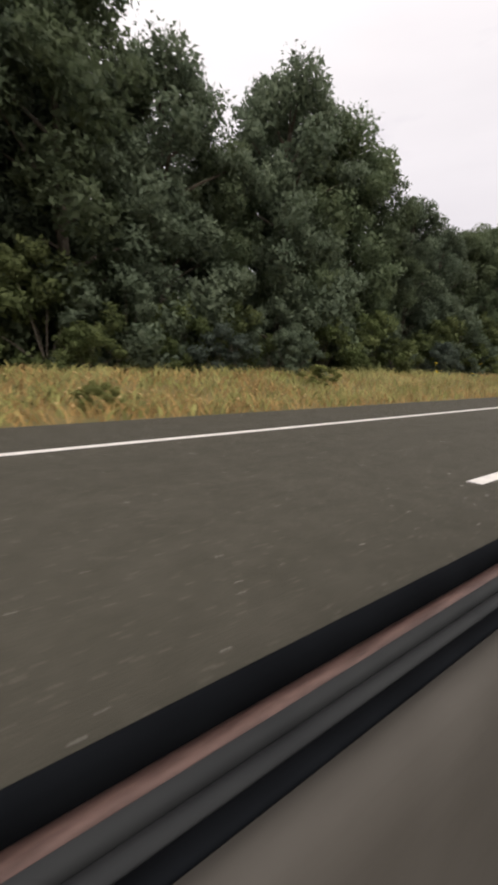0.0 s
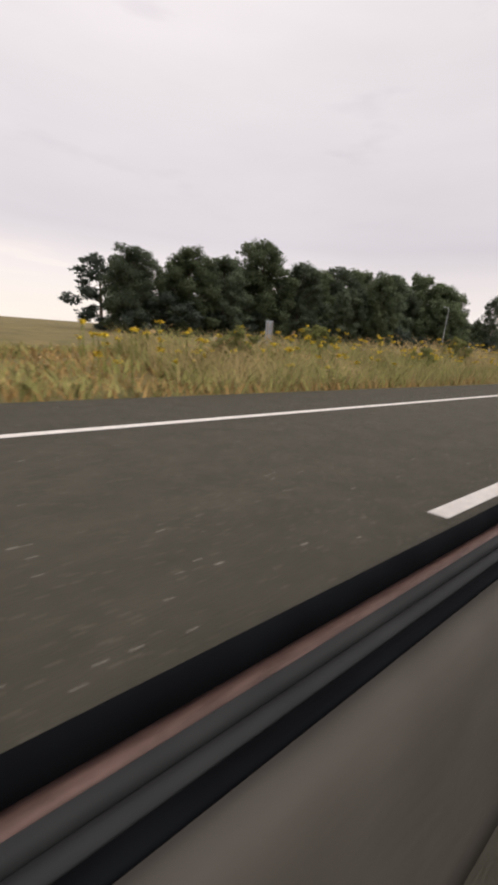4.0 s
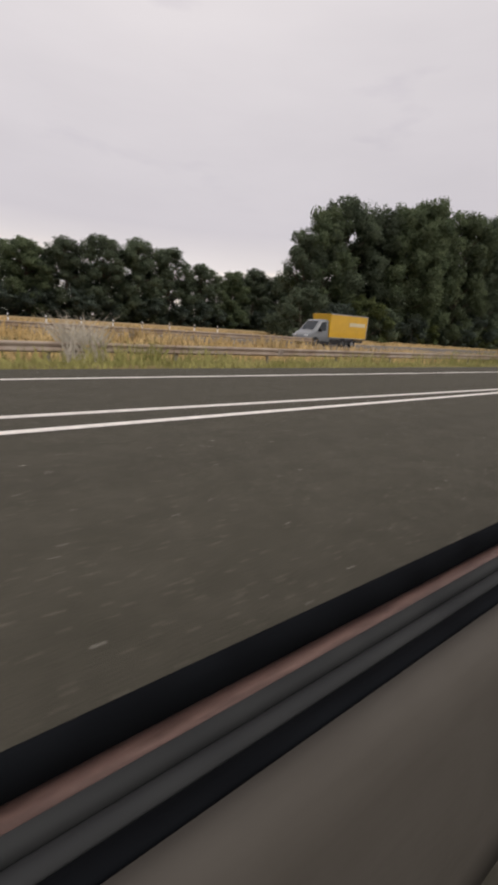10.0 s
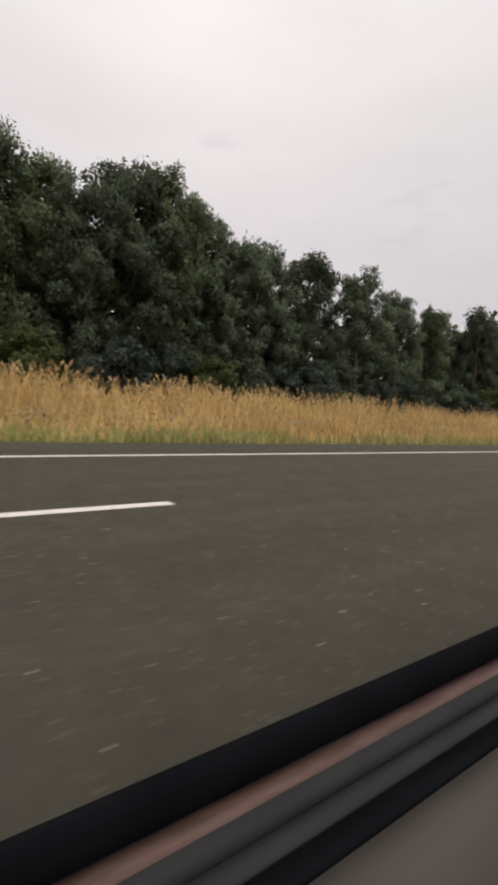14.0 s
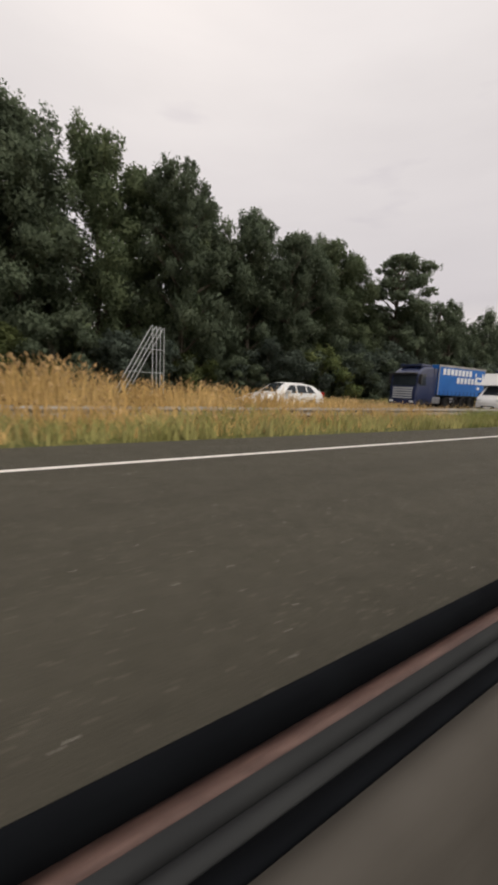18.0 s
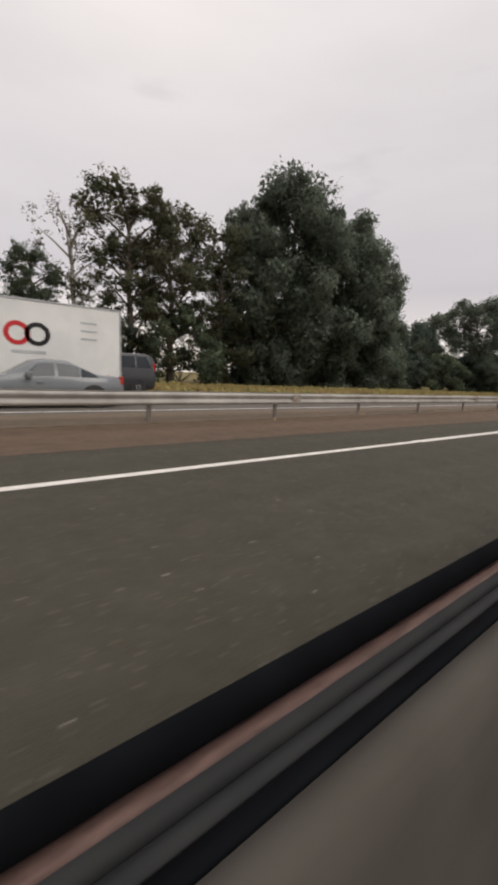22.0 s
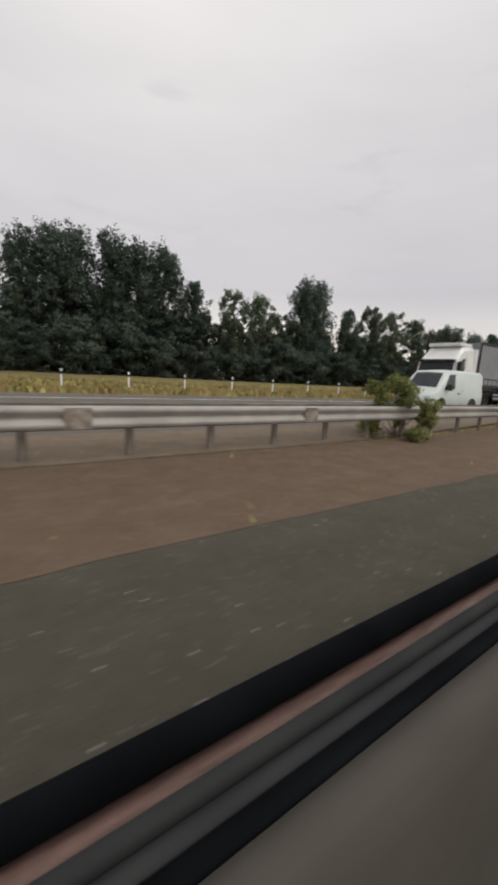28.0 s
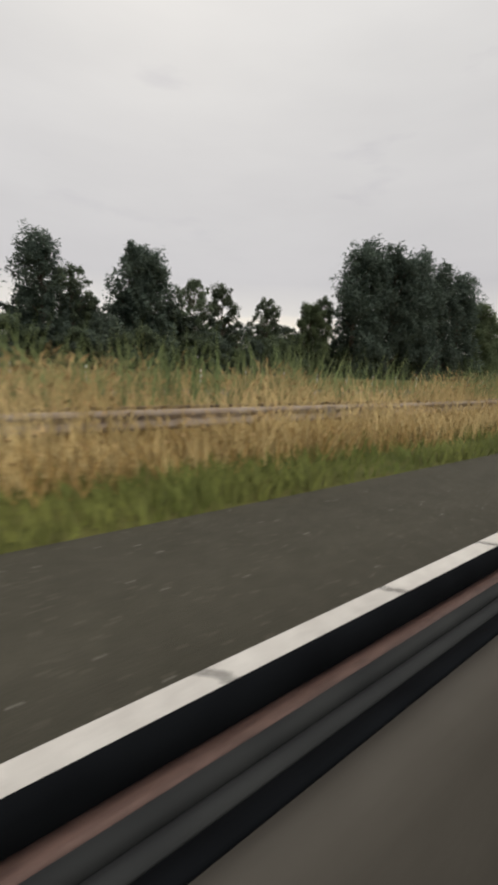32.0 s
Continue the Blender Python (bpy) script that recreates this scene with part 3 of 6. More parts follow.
def add_car_door():
    xs = span(-9.0, 1120.0, 2.0)
    door = tagged(new("passenger_car_side"), "dark car door below its window, black seals and grey plastic panel", "car door")
    for name, prof, m, label in (
        ("window_seal", [(0.440, -0.512), (0.446, -0.508), (0.452, -0.512), (0.452, -0.572), (0.440, -0.590), (0.428, -0.580), (0.428, -0.524)], M_SEAL, "black rubber window seal"),
        ("window_channel", [(0.374, -0.541), (0.367, -0.532), (0.350, -0.556), (0.345, -0.600), (0.374, -0.62)], M_SILL, "dark grey plastic channel"),
        # Fills the gap by the seal; the road's reflection is in its colour.
        ("door_skin", [(0.4275, -0.570), (0.405, -0.560), (0.376, -0.553), (0.376, -0.66), (0.4275, -0.66)], M_REFLECTION, "red-brown strip with a mottled road reflection painted in"),
        ("sill_ridge", [(0.344, -0.548), (0.318, -0.520), (0.300, -0.520), (0.296, -0.56), (0.344, -0.62)], M_SILL, "charcoal sill moulding"),
        ("inner_seal", [(0.295, -0.515), (0.262, -0.488), (0.250, -0.492), (0.248, -0.56), (0.295, -0.58)], M_SEAL, "black inner seal"),
        ("door_panel", [(0.247, -0.484), (0.215, -0.470), (0.190, -0.482), (0.168, -0.53), (0.150, -0.66), (0.130, -0.80), (0.125, -0.95), (0.122, -1.20), (0.300, -1.20), (0.300, -0.70), (0.247, -0.62)], M_PANEL, "smooth warm-grey plastic panel")):
        v, q = swept(prof, xs)
        me = fast(name, v, q, m)
        me.polygons.foreach_set("use_smooth", [True] * len(me.polygons))
        ob = new(name, me)
        ob.parent = door
        tagged(ob, label)


add_car_door()

# ---------------------------------------------------------------- trees
RNG = np.random.default_rng(11)


def leaves_on(centres, radii, per, size, squash=1.0, seed=0, droop=0.0, tufts=10):
    """Leaf sprays over clumps: each clump is a bunch of smaller tufts, thick within and ragged at the rim."""
    r = np.random.default_rng(seed)
    m = len(centres)
    td = r.normal(size=(m, tufts, 3))
    td /= np.linalg.norm(td, axis=2, keepdims=True)
    tc = np.asarray(centres)[:, None, :] + td * (np.asarray(radii)[:, None] * (0.35 + 0.50 * r.random((m, tufts))))[:, :, None] * np.array([1, 1, squash])
    tr = np.asarray(radii)[:, None] * (0.28 + 0.22 * r.random((m, tufts)))
    cs = np.repeat(tc.reshape(-1, 3), max(1, per // tufts), 0)
    ss = np.repeat(tr.reshape(-1), max(1, per // tufts))
    out = np.repeat(td.reshape(-1, 3), max(1, per // tufts), 0)
    n = len(cs)
    d = r.normal(size=(n, 3)) + 0.35 * out
    d /= np.linalg.norm(d, axis=1, keepdims=True)
    rad = ss * np.minimum(1.0, 0.30 + 0.42 * np.abs(r.normal(size=n)))
    p = cs + d * rad[:, None] * np.array([1, 1, squash])
    p[:, 2] -= droop * ss * r.random(n)
    u = d + r.normal(scale=0.8, size=(n, 3))
    u[:, 2] -= droop * 1.6
    u /= np.linalg.norm(u, axis=1, keepdims=True)
    w = np.cross(u, r.normal(size=(n, 3)))
    w /= np.linalg.norm(w, axis=1, keepdims=True) + 1e-6
    ln = (size * (0.6 + 0.8 * r.random(n)))[:, None]
    tri = np.stack([p - u * ln - w * ln * 0.5, p - u * ln * 0.6 + w * ln * 0.55, p + u * ln], 1)
    soft = 0.75 * out + 0.45 * d + 0.2 * r.normal(size=(n, 3)) + np.array([0, 0, 0.3])
    soft /= np.linalg.norm(soft, axis=1, keepdims=True)
    turned = np.einsum("ij,ij->i", np.cross(tri[:, 1] - tri[:, 0], tri[:, 2] - tri[:, 0]), soft) < 0
    tri[turned] = tri[turned][:, [0, 2, 1]]
    return tri.reshape(-1, 3), np.arange(3 * n).reshape(n, 3), np.repeat(soft, 3, 0)


def cores(centres, radii, squash, seed, k=0.5, count=44):
    """The dense heart of each clump: broad sprays at all angles, that close the view through the foliage."""
    r = np.random.default_rng(seed)
    c, s = np.repeat(centres, count, 0), np.repeat(radii, count)
    n = len(c)
    d = r.normal(size=(n, 3))
    d /= np.linalg.norm(d, axis=1, keepdims=True)
    p = c + d * (s * k * r.random(n) ** 0.5)[:, None] * np.array([1, 1, squash])
    u, w = r.normal(size=(n, 3)), r.normal(size=(n, 3))
    u /= np.linalg.norm(u, axis=1, keepdims=True)
    w = np.cross(u, w)
    w /= np.linalg.norm(w, axis=1, keepdims=True) + 1e-6
    h = (s * k * (1.6 + 1.2 * r.random(n)) / math.sqrt(count))[:, None]
    tri = np.stack([p - u * h - w * h * 0.5, p - u * h * 0.4 + w * h * 0.7, p + u * h], 1)
    soft = d + 0.35 * r.normal(size=(n, 3)) + np.array([0, 0, 0.1])
    soft /= np.linalg.norm(soft, axis=1, keepdims=True)
    turned = np.einsum("ij,ij->i", np.cross(tri[:, 1] - tri[:, 0], tri[:, 2] - tri[:, 0]), soft) < 0
    tri[turned] = tri[turned][:, [0, 2, 1]]
    return tri.reshape(-1, 3), np.arange(3 * n).reshape(n, 3), np.repeat(soft, 3, 0)


def crown_mesh(name, centres, radii, per, size, material, squash=0.9, seed=0, droop=0.0, k=0.66, core_share=1.0):
    centres, radii = np.asarray(centres, float), np.asarray(radii, float)
    lv, lq, ln = leaves_on(centres, radii, per, size, squash, seed, droop)
    some = np.random.default_rng(seed + 7).random(len(centres)) < max(0.05, core_share)
    some[0] = True
    cv, ct, cn = cores(centres[some], radii[some], squash, seed + 1, min(0.86, k + 0.16), 70 if per < 200 else 120 if per < 400 else 260)
    return fast(name, np.concatenate([lv, cv]), None, material, np.concatenate([lq, ct + len(lv)]), np.concatenate([ln, cn]))


def envelope(kind, t, r):
    """Crown half-width at the height share t."""
    if kind == "poplar":
        return 0.17 * math.sin(math.pi * (0.22 + 0.74 * t)) ** 0.6
    if kind == "willow":
        return 0.40 * math.sin(math.pi * (0.30 + 0.62 * t)) ** 0.7
    if kind == "spreading":
        return 0.58 * math.sin(math.pi * (0.22 + 0.68 * t)) ** 0.8
    if kind == "shrub":
        return 0.75 * math.sqrt(max(0.02, 1 - t * t))
    if kind == "pine":
        return 0.24 - 0.10 * abs(t - 0.8) if t > 0.55 else 0.17
    return 0.33 * math.sin(math.pi * (0.20 + 0.70 * t)) ** 0.8


def make_tree(name, kind, seed, material, label, category, clumps, per, size, low=0.12, bark=M_BARK, gap=0.0, core=1.0, k=0.56):
    """A tree one unit... high 10 m: trunk with limbs and a crown of clumps; it is scaled where it is planted."""
    r = random.Random(seed)
    root = tagged(new(name), label, category)
    H = 10.0
    bm = bmesh.new()
    lean = [r.uniform(-0.25, 0.25), r.uniform(-0.25, 0.25)]
    top = 0.9 if kind != "shrub" else 0.5
    spine = [(lean[0] * s + 0.10 * r.uniform(-1, 1) * (s > 0), lean[1] * s + 0.10 * r.uniform(-1, 1) * (s > 0), H * top * s - (0.15 if s == 0 else 0)) for s in (0, 0.12, 0.3, 0.5, 0.7, 0.86, 1)]
    if kind != "shrub":
        tube(bm, spine, [0.26, 0.19, 0.16, 0.12, 0.085, 0.05, 0.02])
    centres, radii = [], []
    for i in range(clumps):
        t = low + (1 - low) * ((i + r.random()) / clumps) ** 0.92
        e = envelope(kind, (t - low) / (1 - low), r) * H
        a = 2.4 * i + r.uniform(-0.6, 0.6)
        q = e * (math.sqrt(r.random()) * 0.92 if kind != "spreading" else r.uniform(0.35, 1.0))
        rad = H * r.uniform(0.075, 0.125) * {"poplar": 0.8, "shrub": 1.9, "pine": 1.0, "willow": 1.1, "spreading": 1.35}.get(kind, 1.0)
        if gap and r.random() < gap:
            rad *= 0.6
        c = (math.cos(a) * q + lean[0] * t, math.sin(a) * q + lean[1] * t, H * t - rad * 0.35)
        centres.append(c)
        radii.append(rad)
        if i % 2 == 0 or kind in ("bare", "pine"):
            s = max(0.05, t - 0.16) if kind != "shrub" else 0.02
            z = H * min(s, 0.88)
            tube(bm, [(lean[0] * s, lean[1] * s, z), ((lean[0] * s + c[0]) / 2, (lean[1] * s + c[1]) / 2, z * 0.45 + c[2] * 0.55), c], [0.07, 0.05, 0.015], 5)
    part("trunk", bm, bark, root)
    me = crown_mesh("crown", centres, radii, per, size, material, {"poplar": 1.7, "pine": 0.45}.get(kind, 0.85), seed, {"willow": 0.5, "spreading": 0.2}.get(kind, 0.0), k, core)
    ob = new("crown", me)
    ob.parent = root
    return root


PLANTED = set()


def plant(proto, x, y, h, wide=1.0, turn=None, z=None, label=""):
    """Stands the tree, or a copy of it, at x, y with the height h."""
    turn = (x * 37.7 + y * 91.3) % 360 if turn is None else turn
    s = h / 9.95
    m = Matrix.LocRotScale((x, y, land(x, y) if z is None else z), Euler((0, 0, radians(turn))), (s * wide, s * wide, s))
    if proto.name not in PLANTED:
        PLANTED.add(proto.name)
        proto.matrix_basis = m
        return proto
    k = proto.scale
    return copy_thing(proto, m @ Matrix.Diagonal((1 / k.x, 1 / k.y, 1 / k.z, 1)))


OAKS = [make_tree("tree", "oak", 21 + i, (M_LEAF, M_LEAF_MID)[i % 2], "broadleaf tree with a dense green crown at the wood's edge", "tree", 60, 440, 0.075, 0.06, k=0.6) for i in range(5)]
OAKS_OPEN = [make_tree("tree", "oak", 41 + i, M_LEAF, "broadleaf tree with an open, gappy dark green crown", "tree", 60, 320, 0.078, 0.12, gap=0.4, core=0.88, k=0.5) for i in range(4)]
FAR_OAKS = [make_tree("tree", "oak", 61 + i, M_LEAF_DARK, "dark green tree in a distant belt of woodland", "tree", 30, 120, 0.16, 0.02, k=0.72) for i in range(4)]
SHRUBS = [make_tree("shrub", "shrub", 81 + i, m, "leafy green shrub at the foot of the wood", "shrub", 18, 200, 0.24, 0.05, k=0.62) for i, m in enumerate((M_LEAF, M_LEAF_LIGHT, M_LEAF_LIGHT, M_LEAF_DARK))]
POPLARS = [make_tree("poplar_tree", "poplar", 91 + i, M_LEAF_POPLAR, "tall columnar poplar with upright grey-green sprays", "tree", 54, 220, 0.085, 0.06, gap=0.3, core=0.9, k=0.55) for i in range(4)]
WILLOWS = [make_tree("willow_tree", "willow", 101 + i, M_LEAF_WILLOW, "large willow with a rounded grey-green drooping crown", "tree", 100, 520, 0.062, 0.03, gap=0.2, core=0.95, k=0.62) for i in range(2)]
SPREADING = [make_tree("willow_tree", "spreading", 131, M_LEAF_WILLOW, "solitary spreading willow with a wide grey-green crown", "tree", 84, 600, 0.058, 0.14, gap=0.25, core=0.92, k=0.58)]
BIRCHES = [make_tree("birch_tree", "willow", 135, M_LEAF, "tall weeping birch with a full drooping crown", "tree", 70, 360, 0.07, 0.10, M_BARK_PALE, gap=0.2, core=0.7, k=0.5)]
RUSTY = [make_tree("tree", "oak", 141 + i, M_LEAF_TAN, "broad open tree with bronze-tinted green leaves", "tree", 60, 330, 0.066, 0.12, gap=0.5, core=0.55, k=0.45) for i in range(2)]
PINES = [make_tree("pine_tree", "pine", 111, M_LEAF, "tall lean tree with tufted layers standing above the wood", "tree", 62, 340, 0.085, 0.22, gap=0.3, core=0.9, k=0.55)]
BARES = [make_tree("half_bare_tree", "oak", 121, M_LEAF_RUST, "thin half-bare tree with pale twigs and few leaves", "tree", 40, 50, 0.07, 0.25, M_BARK_PALE, gap=0.9, core=0.1, k=0.3)]

pick = random.Random(5)


def row(protos, spots, y, spread=2.0, wide=1.0, tall=1.0):
    for x, h in spots:
        plant(pick.choice(protos), x, y + pick.uniform(-spread, spread), h * tall, wide * pick.uniform(0.9, 1.1))


# the wood close beside the road at the start
row(OAKS, [(-8, 17), (-2, 17.5), (3.5, 17.3), (8.2, 14.8), (11.8, 12), (16.6, 17.3), (20.5, 16.2), (25, 15), (30, 13.3), (35, 12.3), (39, 12.8), (43, 14.2), (48, 16), (52, 16.2), (56, 17), (60.5, 17), (64.5, 15.5), (70, 9.5), (73.5, 10), (78, 14.8), (83, 13), (88, 12.2), (94, 12), (99, 12.8), (104, 13.2), (111, 12.8), (117, 12)], 15.2, 0.6, 0.9, 1.0)
row(OAKS, [(-4, 17), (1, 17.5), (6, 14.5), (13, 12.5), (23, 16), (33, 13.5), (45, 15), (58, 17.5), (68, 11), (85, 13.5), (97, 12.5), (108, 13)], 20.5, 1.0, 0.95, 1.0)
row(OAKS_OPEN, [(5, 15.5), (18.5, 17), (41, 14), (54, 17), (61.5, 17.5), (79, 15.5), (91, 13)], 19, 1.0, 0.85, 0.98)
row(FAR_OAKS, [(x, 12 + 1.5 * math.sin(x * 1.7)) for x in range(-20, 124, 8)], 27, 2.0, 1.4)
for i, x in enumerate(span(-14, 122, 3.2)):
    plant(SHRUBS[i % 3], x + pick.uniform(-1, 1), pick.uniform(11.6, 13.2), pick.uniform(3.0, 5.5), 0.95)
for i, x in enumerate(span(-14, 122, 4.0)):
    plant(SHRUBS[(i + 1) % 4], x + pick.uniform(-1.5, 1.5), pick.uniform(9.6, 10.8), pick.uniform(1.2, 2.4), 1.2)

# woods beyond the slip road
row(OAKS, [(150, 14), (160, 15), (168, 15), (178, 20), (188, 17)], 62, 2.0, 1.2)
row(OAKS, [(200, 18), (208, 19.5), (220, 21), (228, 21), (236, 21.5), (247, 23.5), (258, 22), (268, 20)], 69, 2.0, 1.2)
plant(OAKS[1], 190.5, 42, 13.5, 0.9)
plant(OAKS_OPEN[2], 186, 46, 11, 1.2)
plant(BIRCHES[0], 261.8, 50, 18.0, 0.82)
row(OAKS, [(248, 13), (240, 14), (255, 12.5)], 56, 2.0, 1.2)
row(FAR_OAKS, [(x, (14 + 3 * math.sin(x * 0.9)) * (0.66 if x > 290 else 1.0)) for x in range(150, 300, 9)], 80, 3.0, 1.5)
for i, x in enumerate(span(150, 262, 5.0)):
    plant(SHRUBS[3], x, 62 + pick.uniform(-2, 2) - 12 * smooth01(215, 262, x), pick.uniform(4, 7), 1.3)
# the far belt behind the hay field
row(FAR_OAKS, [(x, 15.5 + 2 * math.sin(x * 0.5)) for x in range(262, 560, 11)], 118, 3.0, 1.8)
row(OAKS, [(284, 16), (296, 17), (308, 17), (320, 17.5), (329, 18.5), (338, 20), (347, 21), (356, 20.5), (366, 17.5), (377, 17), (387, 19), (397, 18), (408, 19.5), (419, 18.5), (430, 20), (441, 18), (453, 19), (466, 18)], 107, 2.0, 1.25)
for i, x in enumerate(span(262, 440, 7.0)):
    plant(SHRUBS[3], x, 103 + pick.uniform(-2, 2), pick.uniform(5, 8), 1.5)
# the wood's edge beyond the far carriageway
row(OAKS, [(354, 15.5), (358.5, 20), (363.5, 22.3), (369, 21.6), (375, 21.8)], 46.5, 0.6, 0.9)
row(OAKS, [(374, 22.5), (379, 24.4), (384, 24.8), (389, 24.0), (402, 25.5), (407.5, 26.5), (413, 24.5), (418, 22), (423.5, 24.5), (429, 25), (434.5, 23.5), (443, 25), (447, 25.5), (451.5, 24.5), (460, 21.5), (468, 22), (477, 21), (488, 20.5)], 42, 1.8, 0.85)
row(OAKS_OPEN, [(395, 24), (398, 22), (411, 25), (425, 25), (438, 21), (455, 20), (506, 21), (519, 21)], 40, 1.0, 0.8)
row(OAKS, [(498, 20), (511, 20.5), (529, 20), (535, 20), (542, 24), (548, 23.5), (559, 25), (561, 25), (568, 25.5), (574, 24), (580, 23), (587, 23), (595, 22), (602, 23.5), (607, 22)], 42, 1.5, 0.85)
row(OAKS_OPEN, [(524, 19), (553, 22), (576, 24), (592, 21), (622, 17)], 40, 1.0, 0.8)
plant(PINES[0], 615, 41, 23.6, 0.92)
row(OAKS_OPEN, [(628, 18), (633, 18.5), (640, 16), (647, 19), (655, 18), (661, 19), (666, 18), (671, 16)], 42, 1.0, 0.85)
row(OAKS, [(620, 15), (644, 14), (650, 14), (659, 16)], 45, 1.0, 0.8)
plant(OAKS_OPEN[1], 676.5, 40, 14, 0.8)
row(FAR_OAKS, [(x, 16 + 2 * math.sin(x)) for x in range(586, 676, 9)], 53, 2.5, 1.3)
for i, x in enumerate(span(348, 680, 4.5)):
    plant(SHRUBS[(0, 3, 3, 1)[i % 4]], x, pick.uniform(35, 38) if x > 400 else pick.uniform(38, 41), pick.uniform(3.5, 7), 1.15)
for i, x in enumerate(span(604, 682, 4.5)):
    plant(SHRUBS[(3, 0)[i % 2]], x, pick.uniform(39, 43), pick.uniform(5.5, 9), 1.25)
# the willows and their neighbours
plant(BARES[0], 692.5, 41, 17, 1.0)
plant(OAKS_OPEN[3], 689, 42, 12, 0.9)
row(RUSTY, [(698, 20), (702.5, 19), (709, 17.5)], 41, 0.5, 1.15)
plant(WILLOWS[1], 719, 39, 25.3, 0.9)
plant(WILLOWS[0], 726, 38, 23.2, 0.98)
plant(WILLOWS[1], 732, 38, 21, 0.85, 70)
plant(WILLOWS[0], 736.5, 38, 16.5, 0.8, 200)
plant(WILLOWS[0], 715, 42, 23, 0.7)
plant(SPREADING[0], 766.8, 36.5, 17.8, 1.08, 40)
for i, (x, h) in enumerate([(684, 5), (690, 6), (696, 7), (703, 8), (710, 7), (716, 6), (741, 8), (747, 6), (753, 6.5), (758, 7), (763, 6.5), (771, 7), (778, 9), (785, 9), (792, 8), (800, 7)]):
    plant(SHRUBS[(0, 3, 3)[i % 3]], x, 40 + pick.uniform(-2, 2), h, 1.0)
for x, h in ((755, 6), (760, 7), (764.5, 6.5), (769, 7), (773.5, 7.5), (779, 8), (784, 8)):
    plant(SHRUBS[(3, 0)[int(x) % 2]], x, 34.8 + pick.uniform(-0.5, 0.5), h, 0.95)
# poplar belts far back, and the low dark wood before them
row(POPLARS, [(794, 20), (798, 21), (826, 21), (832, 22.5), (840, 25.5), (845, 26.5), (850, 26.5), (854, 25.5), (859, 20)], 95, 1.0, 1.15)
row(POPLARS, [(876, 19.5), (879.5, 20.5), (883, 21), (889, 21.5), (893, 21), (898, 21.5), (904, 17.5)], 71, 0.8, 1.2)
row(POPLARS, [(927.5, 20.5), (932, 21), (942, 17.3)], 66, 1.0, 1.15)
row(OAKS_OPEN, [(909, 16.5), (915, 16.5), (921, 14), (950, 19.5), (959, 19.5), (967, 18.5), (978, 17)], 66, 1.0, 0.85, 0.98)
row(FAR_OAKS, [(x, 11 + 2 * math.sin(x * 0.8)) for x in range(745, 870, 8)], 88, 3.0, 1.5)
row(FAR_OAKS, [(x, 10.5 + 1.5 * math.sin(x * 0.8)) for x in range(868, 1040, 7)], 69, 2.0, 1.3)
row(FAR_OAKS, [(x, 16 + 3 * math.sin(x * 0.8)) for x in range(905, 1300, 14)], 128, 3.0, 1.6)
for i, x in enumerate(span(800, 965, 4.5)):
    plant(SHRUBS[3], x, 62 + pick.uniform(-1.5, 1.5) + 22 * (1 - smooth01(800, 870, x)), pick.uniform(4.5, 8.0), 1.25)
row(POPLARS, [(983, 17.5), (991, 18), (1002, 17.5), (1015, 19.5), (1018, 18)], 66, 0.8, 1.4)
row(OAKS_OPEN, [(987, 15), (1006, 15), (1026, 16), (1032, 16), (1043, 15), (1057, 17)], 67, 0.8, 0.8)
row(POPLARS, [(1058, 24.5), (1063, 26.5), (1068, 26), (1074, 26), (1081, 28), (1090, 27), (1100, 26.5)], 57, 1.2, 1.3)
row(OAKS, [(1048, 14), (1112, 22), (1125, 20), (1140, 19), (1156, 18), (1175, 19), (1195, 18)], 60, 1.5, 1.0)
for i, x in enumerate(span(966, 1120, 4.5)):
    plant(SHRUBS[(3, 0)[i % 2]], x, 61 + pick.uniform(-1.5, 1.5), pick.uniform(4.0, 7.5), 1.2)
# second ranks that close the woods' gaps
row(OAKS, [(205, 15), (214, 16), (224, 17), (233, 17), (242, 18), (252, 17), (262, 15), (271, 12.5)], 75, 1.5, 1.2)
row(OAKS, [(193.5, 11.5), (188.5, 10)], 47, 0.5, 1.1)
row(OAKS, [(x, 18 + 2 * math.sin(x * 0.7)) for x in range(372, 582, 10)], 48, 1.0, 1.1)
row(OAKS, [(x, 8 + 1.5 * math.sin(x * 1.1)) for x in range(752, 870, 10)], 84, 1.5, 1.7)
row(OAKS, [(152, 13), (161, 14), (171, 14.5), (181, 16), (192, 15)], 70, 1.0, 1.3)
row(OAKS, [(583, 20), (590, 19), (597, 19), (604, 19), (610, 16), (617, 13), (625, 14), (632, 14.5), (641, 13)], 47, 0.8, 0.9)
row(OAKS, [(876, 12), (882, 13), (888, 13.5), (894, 13), (900, 12), (906, 12), (913, 12), (920, 11), (930, 13), (937, 13)], 71, 0.8, 1.0)
row(OAKS, [(985, 10), (993, 10.5), (1001, 10), (1009, 10), (1017, 11), (1025, 10), (1034, 10)], 71, 0.8, 1.0)


# kinds that were not planted anywhere are taken away again
for proto in OAKS + OAKS_OPEN + FAR_OAKS + SHRUBS + POPLARS + WILLOWS + RUSTY:
    if proto.name not in PLANTED:
        for child in list(proto.children):
            bpy.data.objects.remove(child)
        bpy.data.objects.remove(proto)

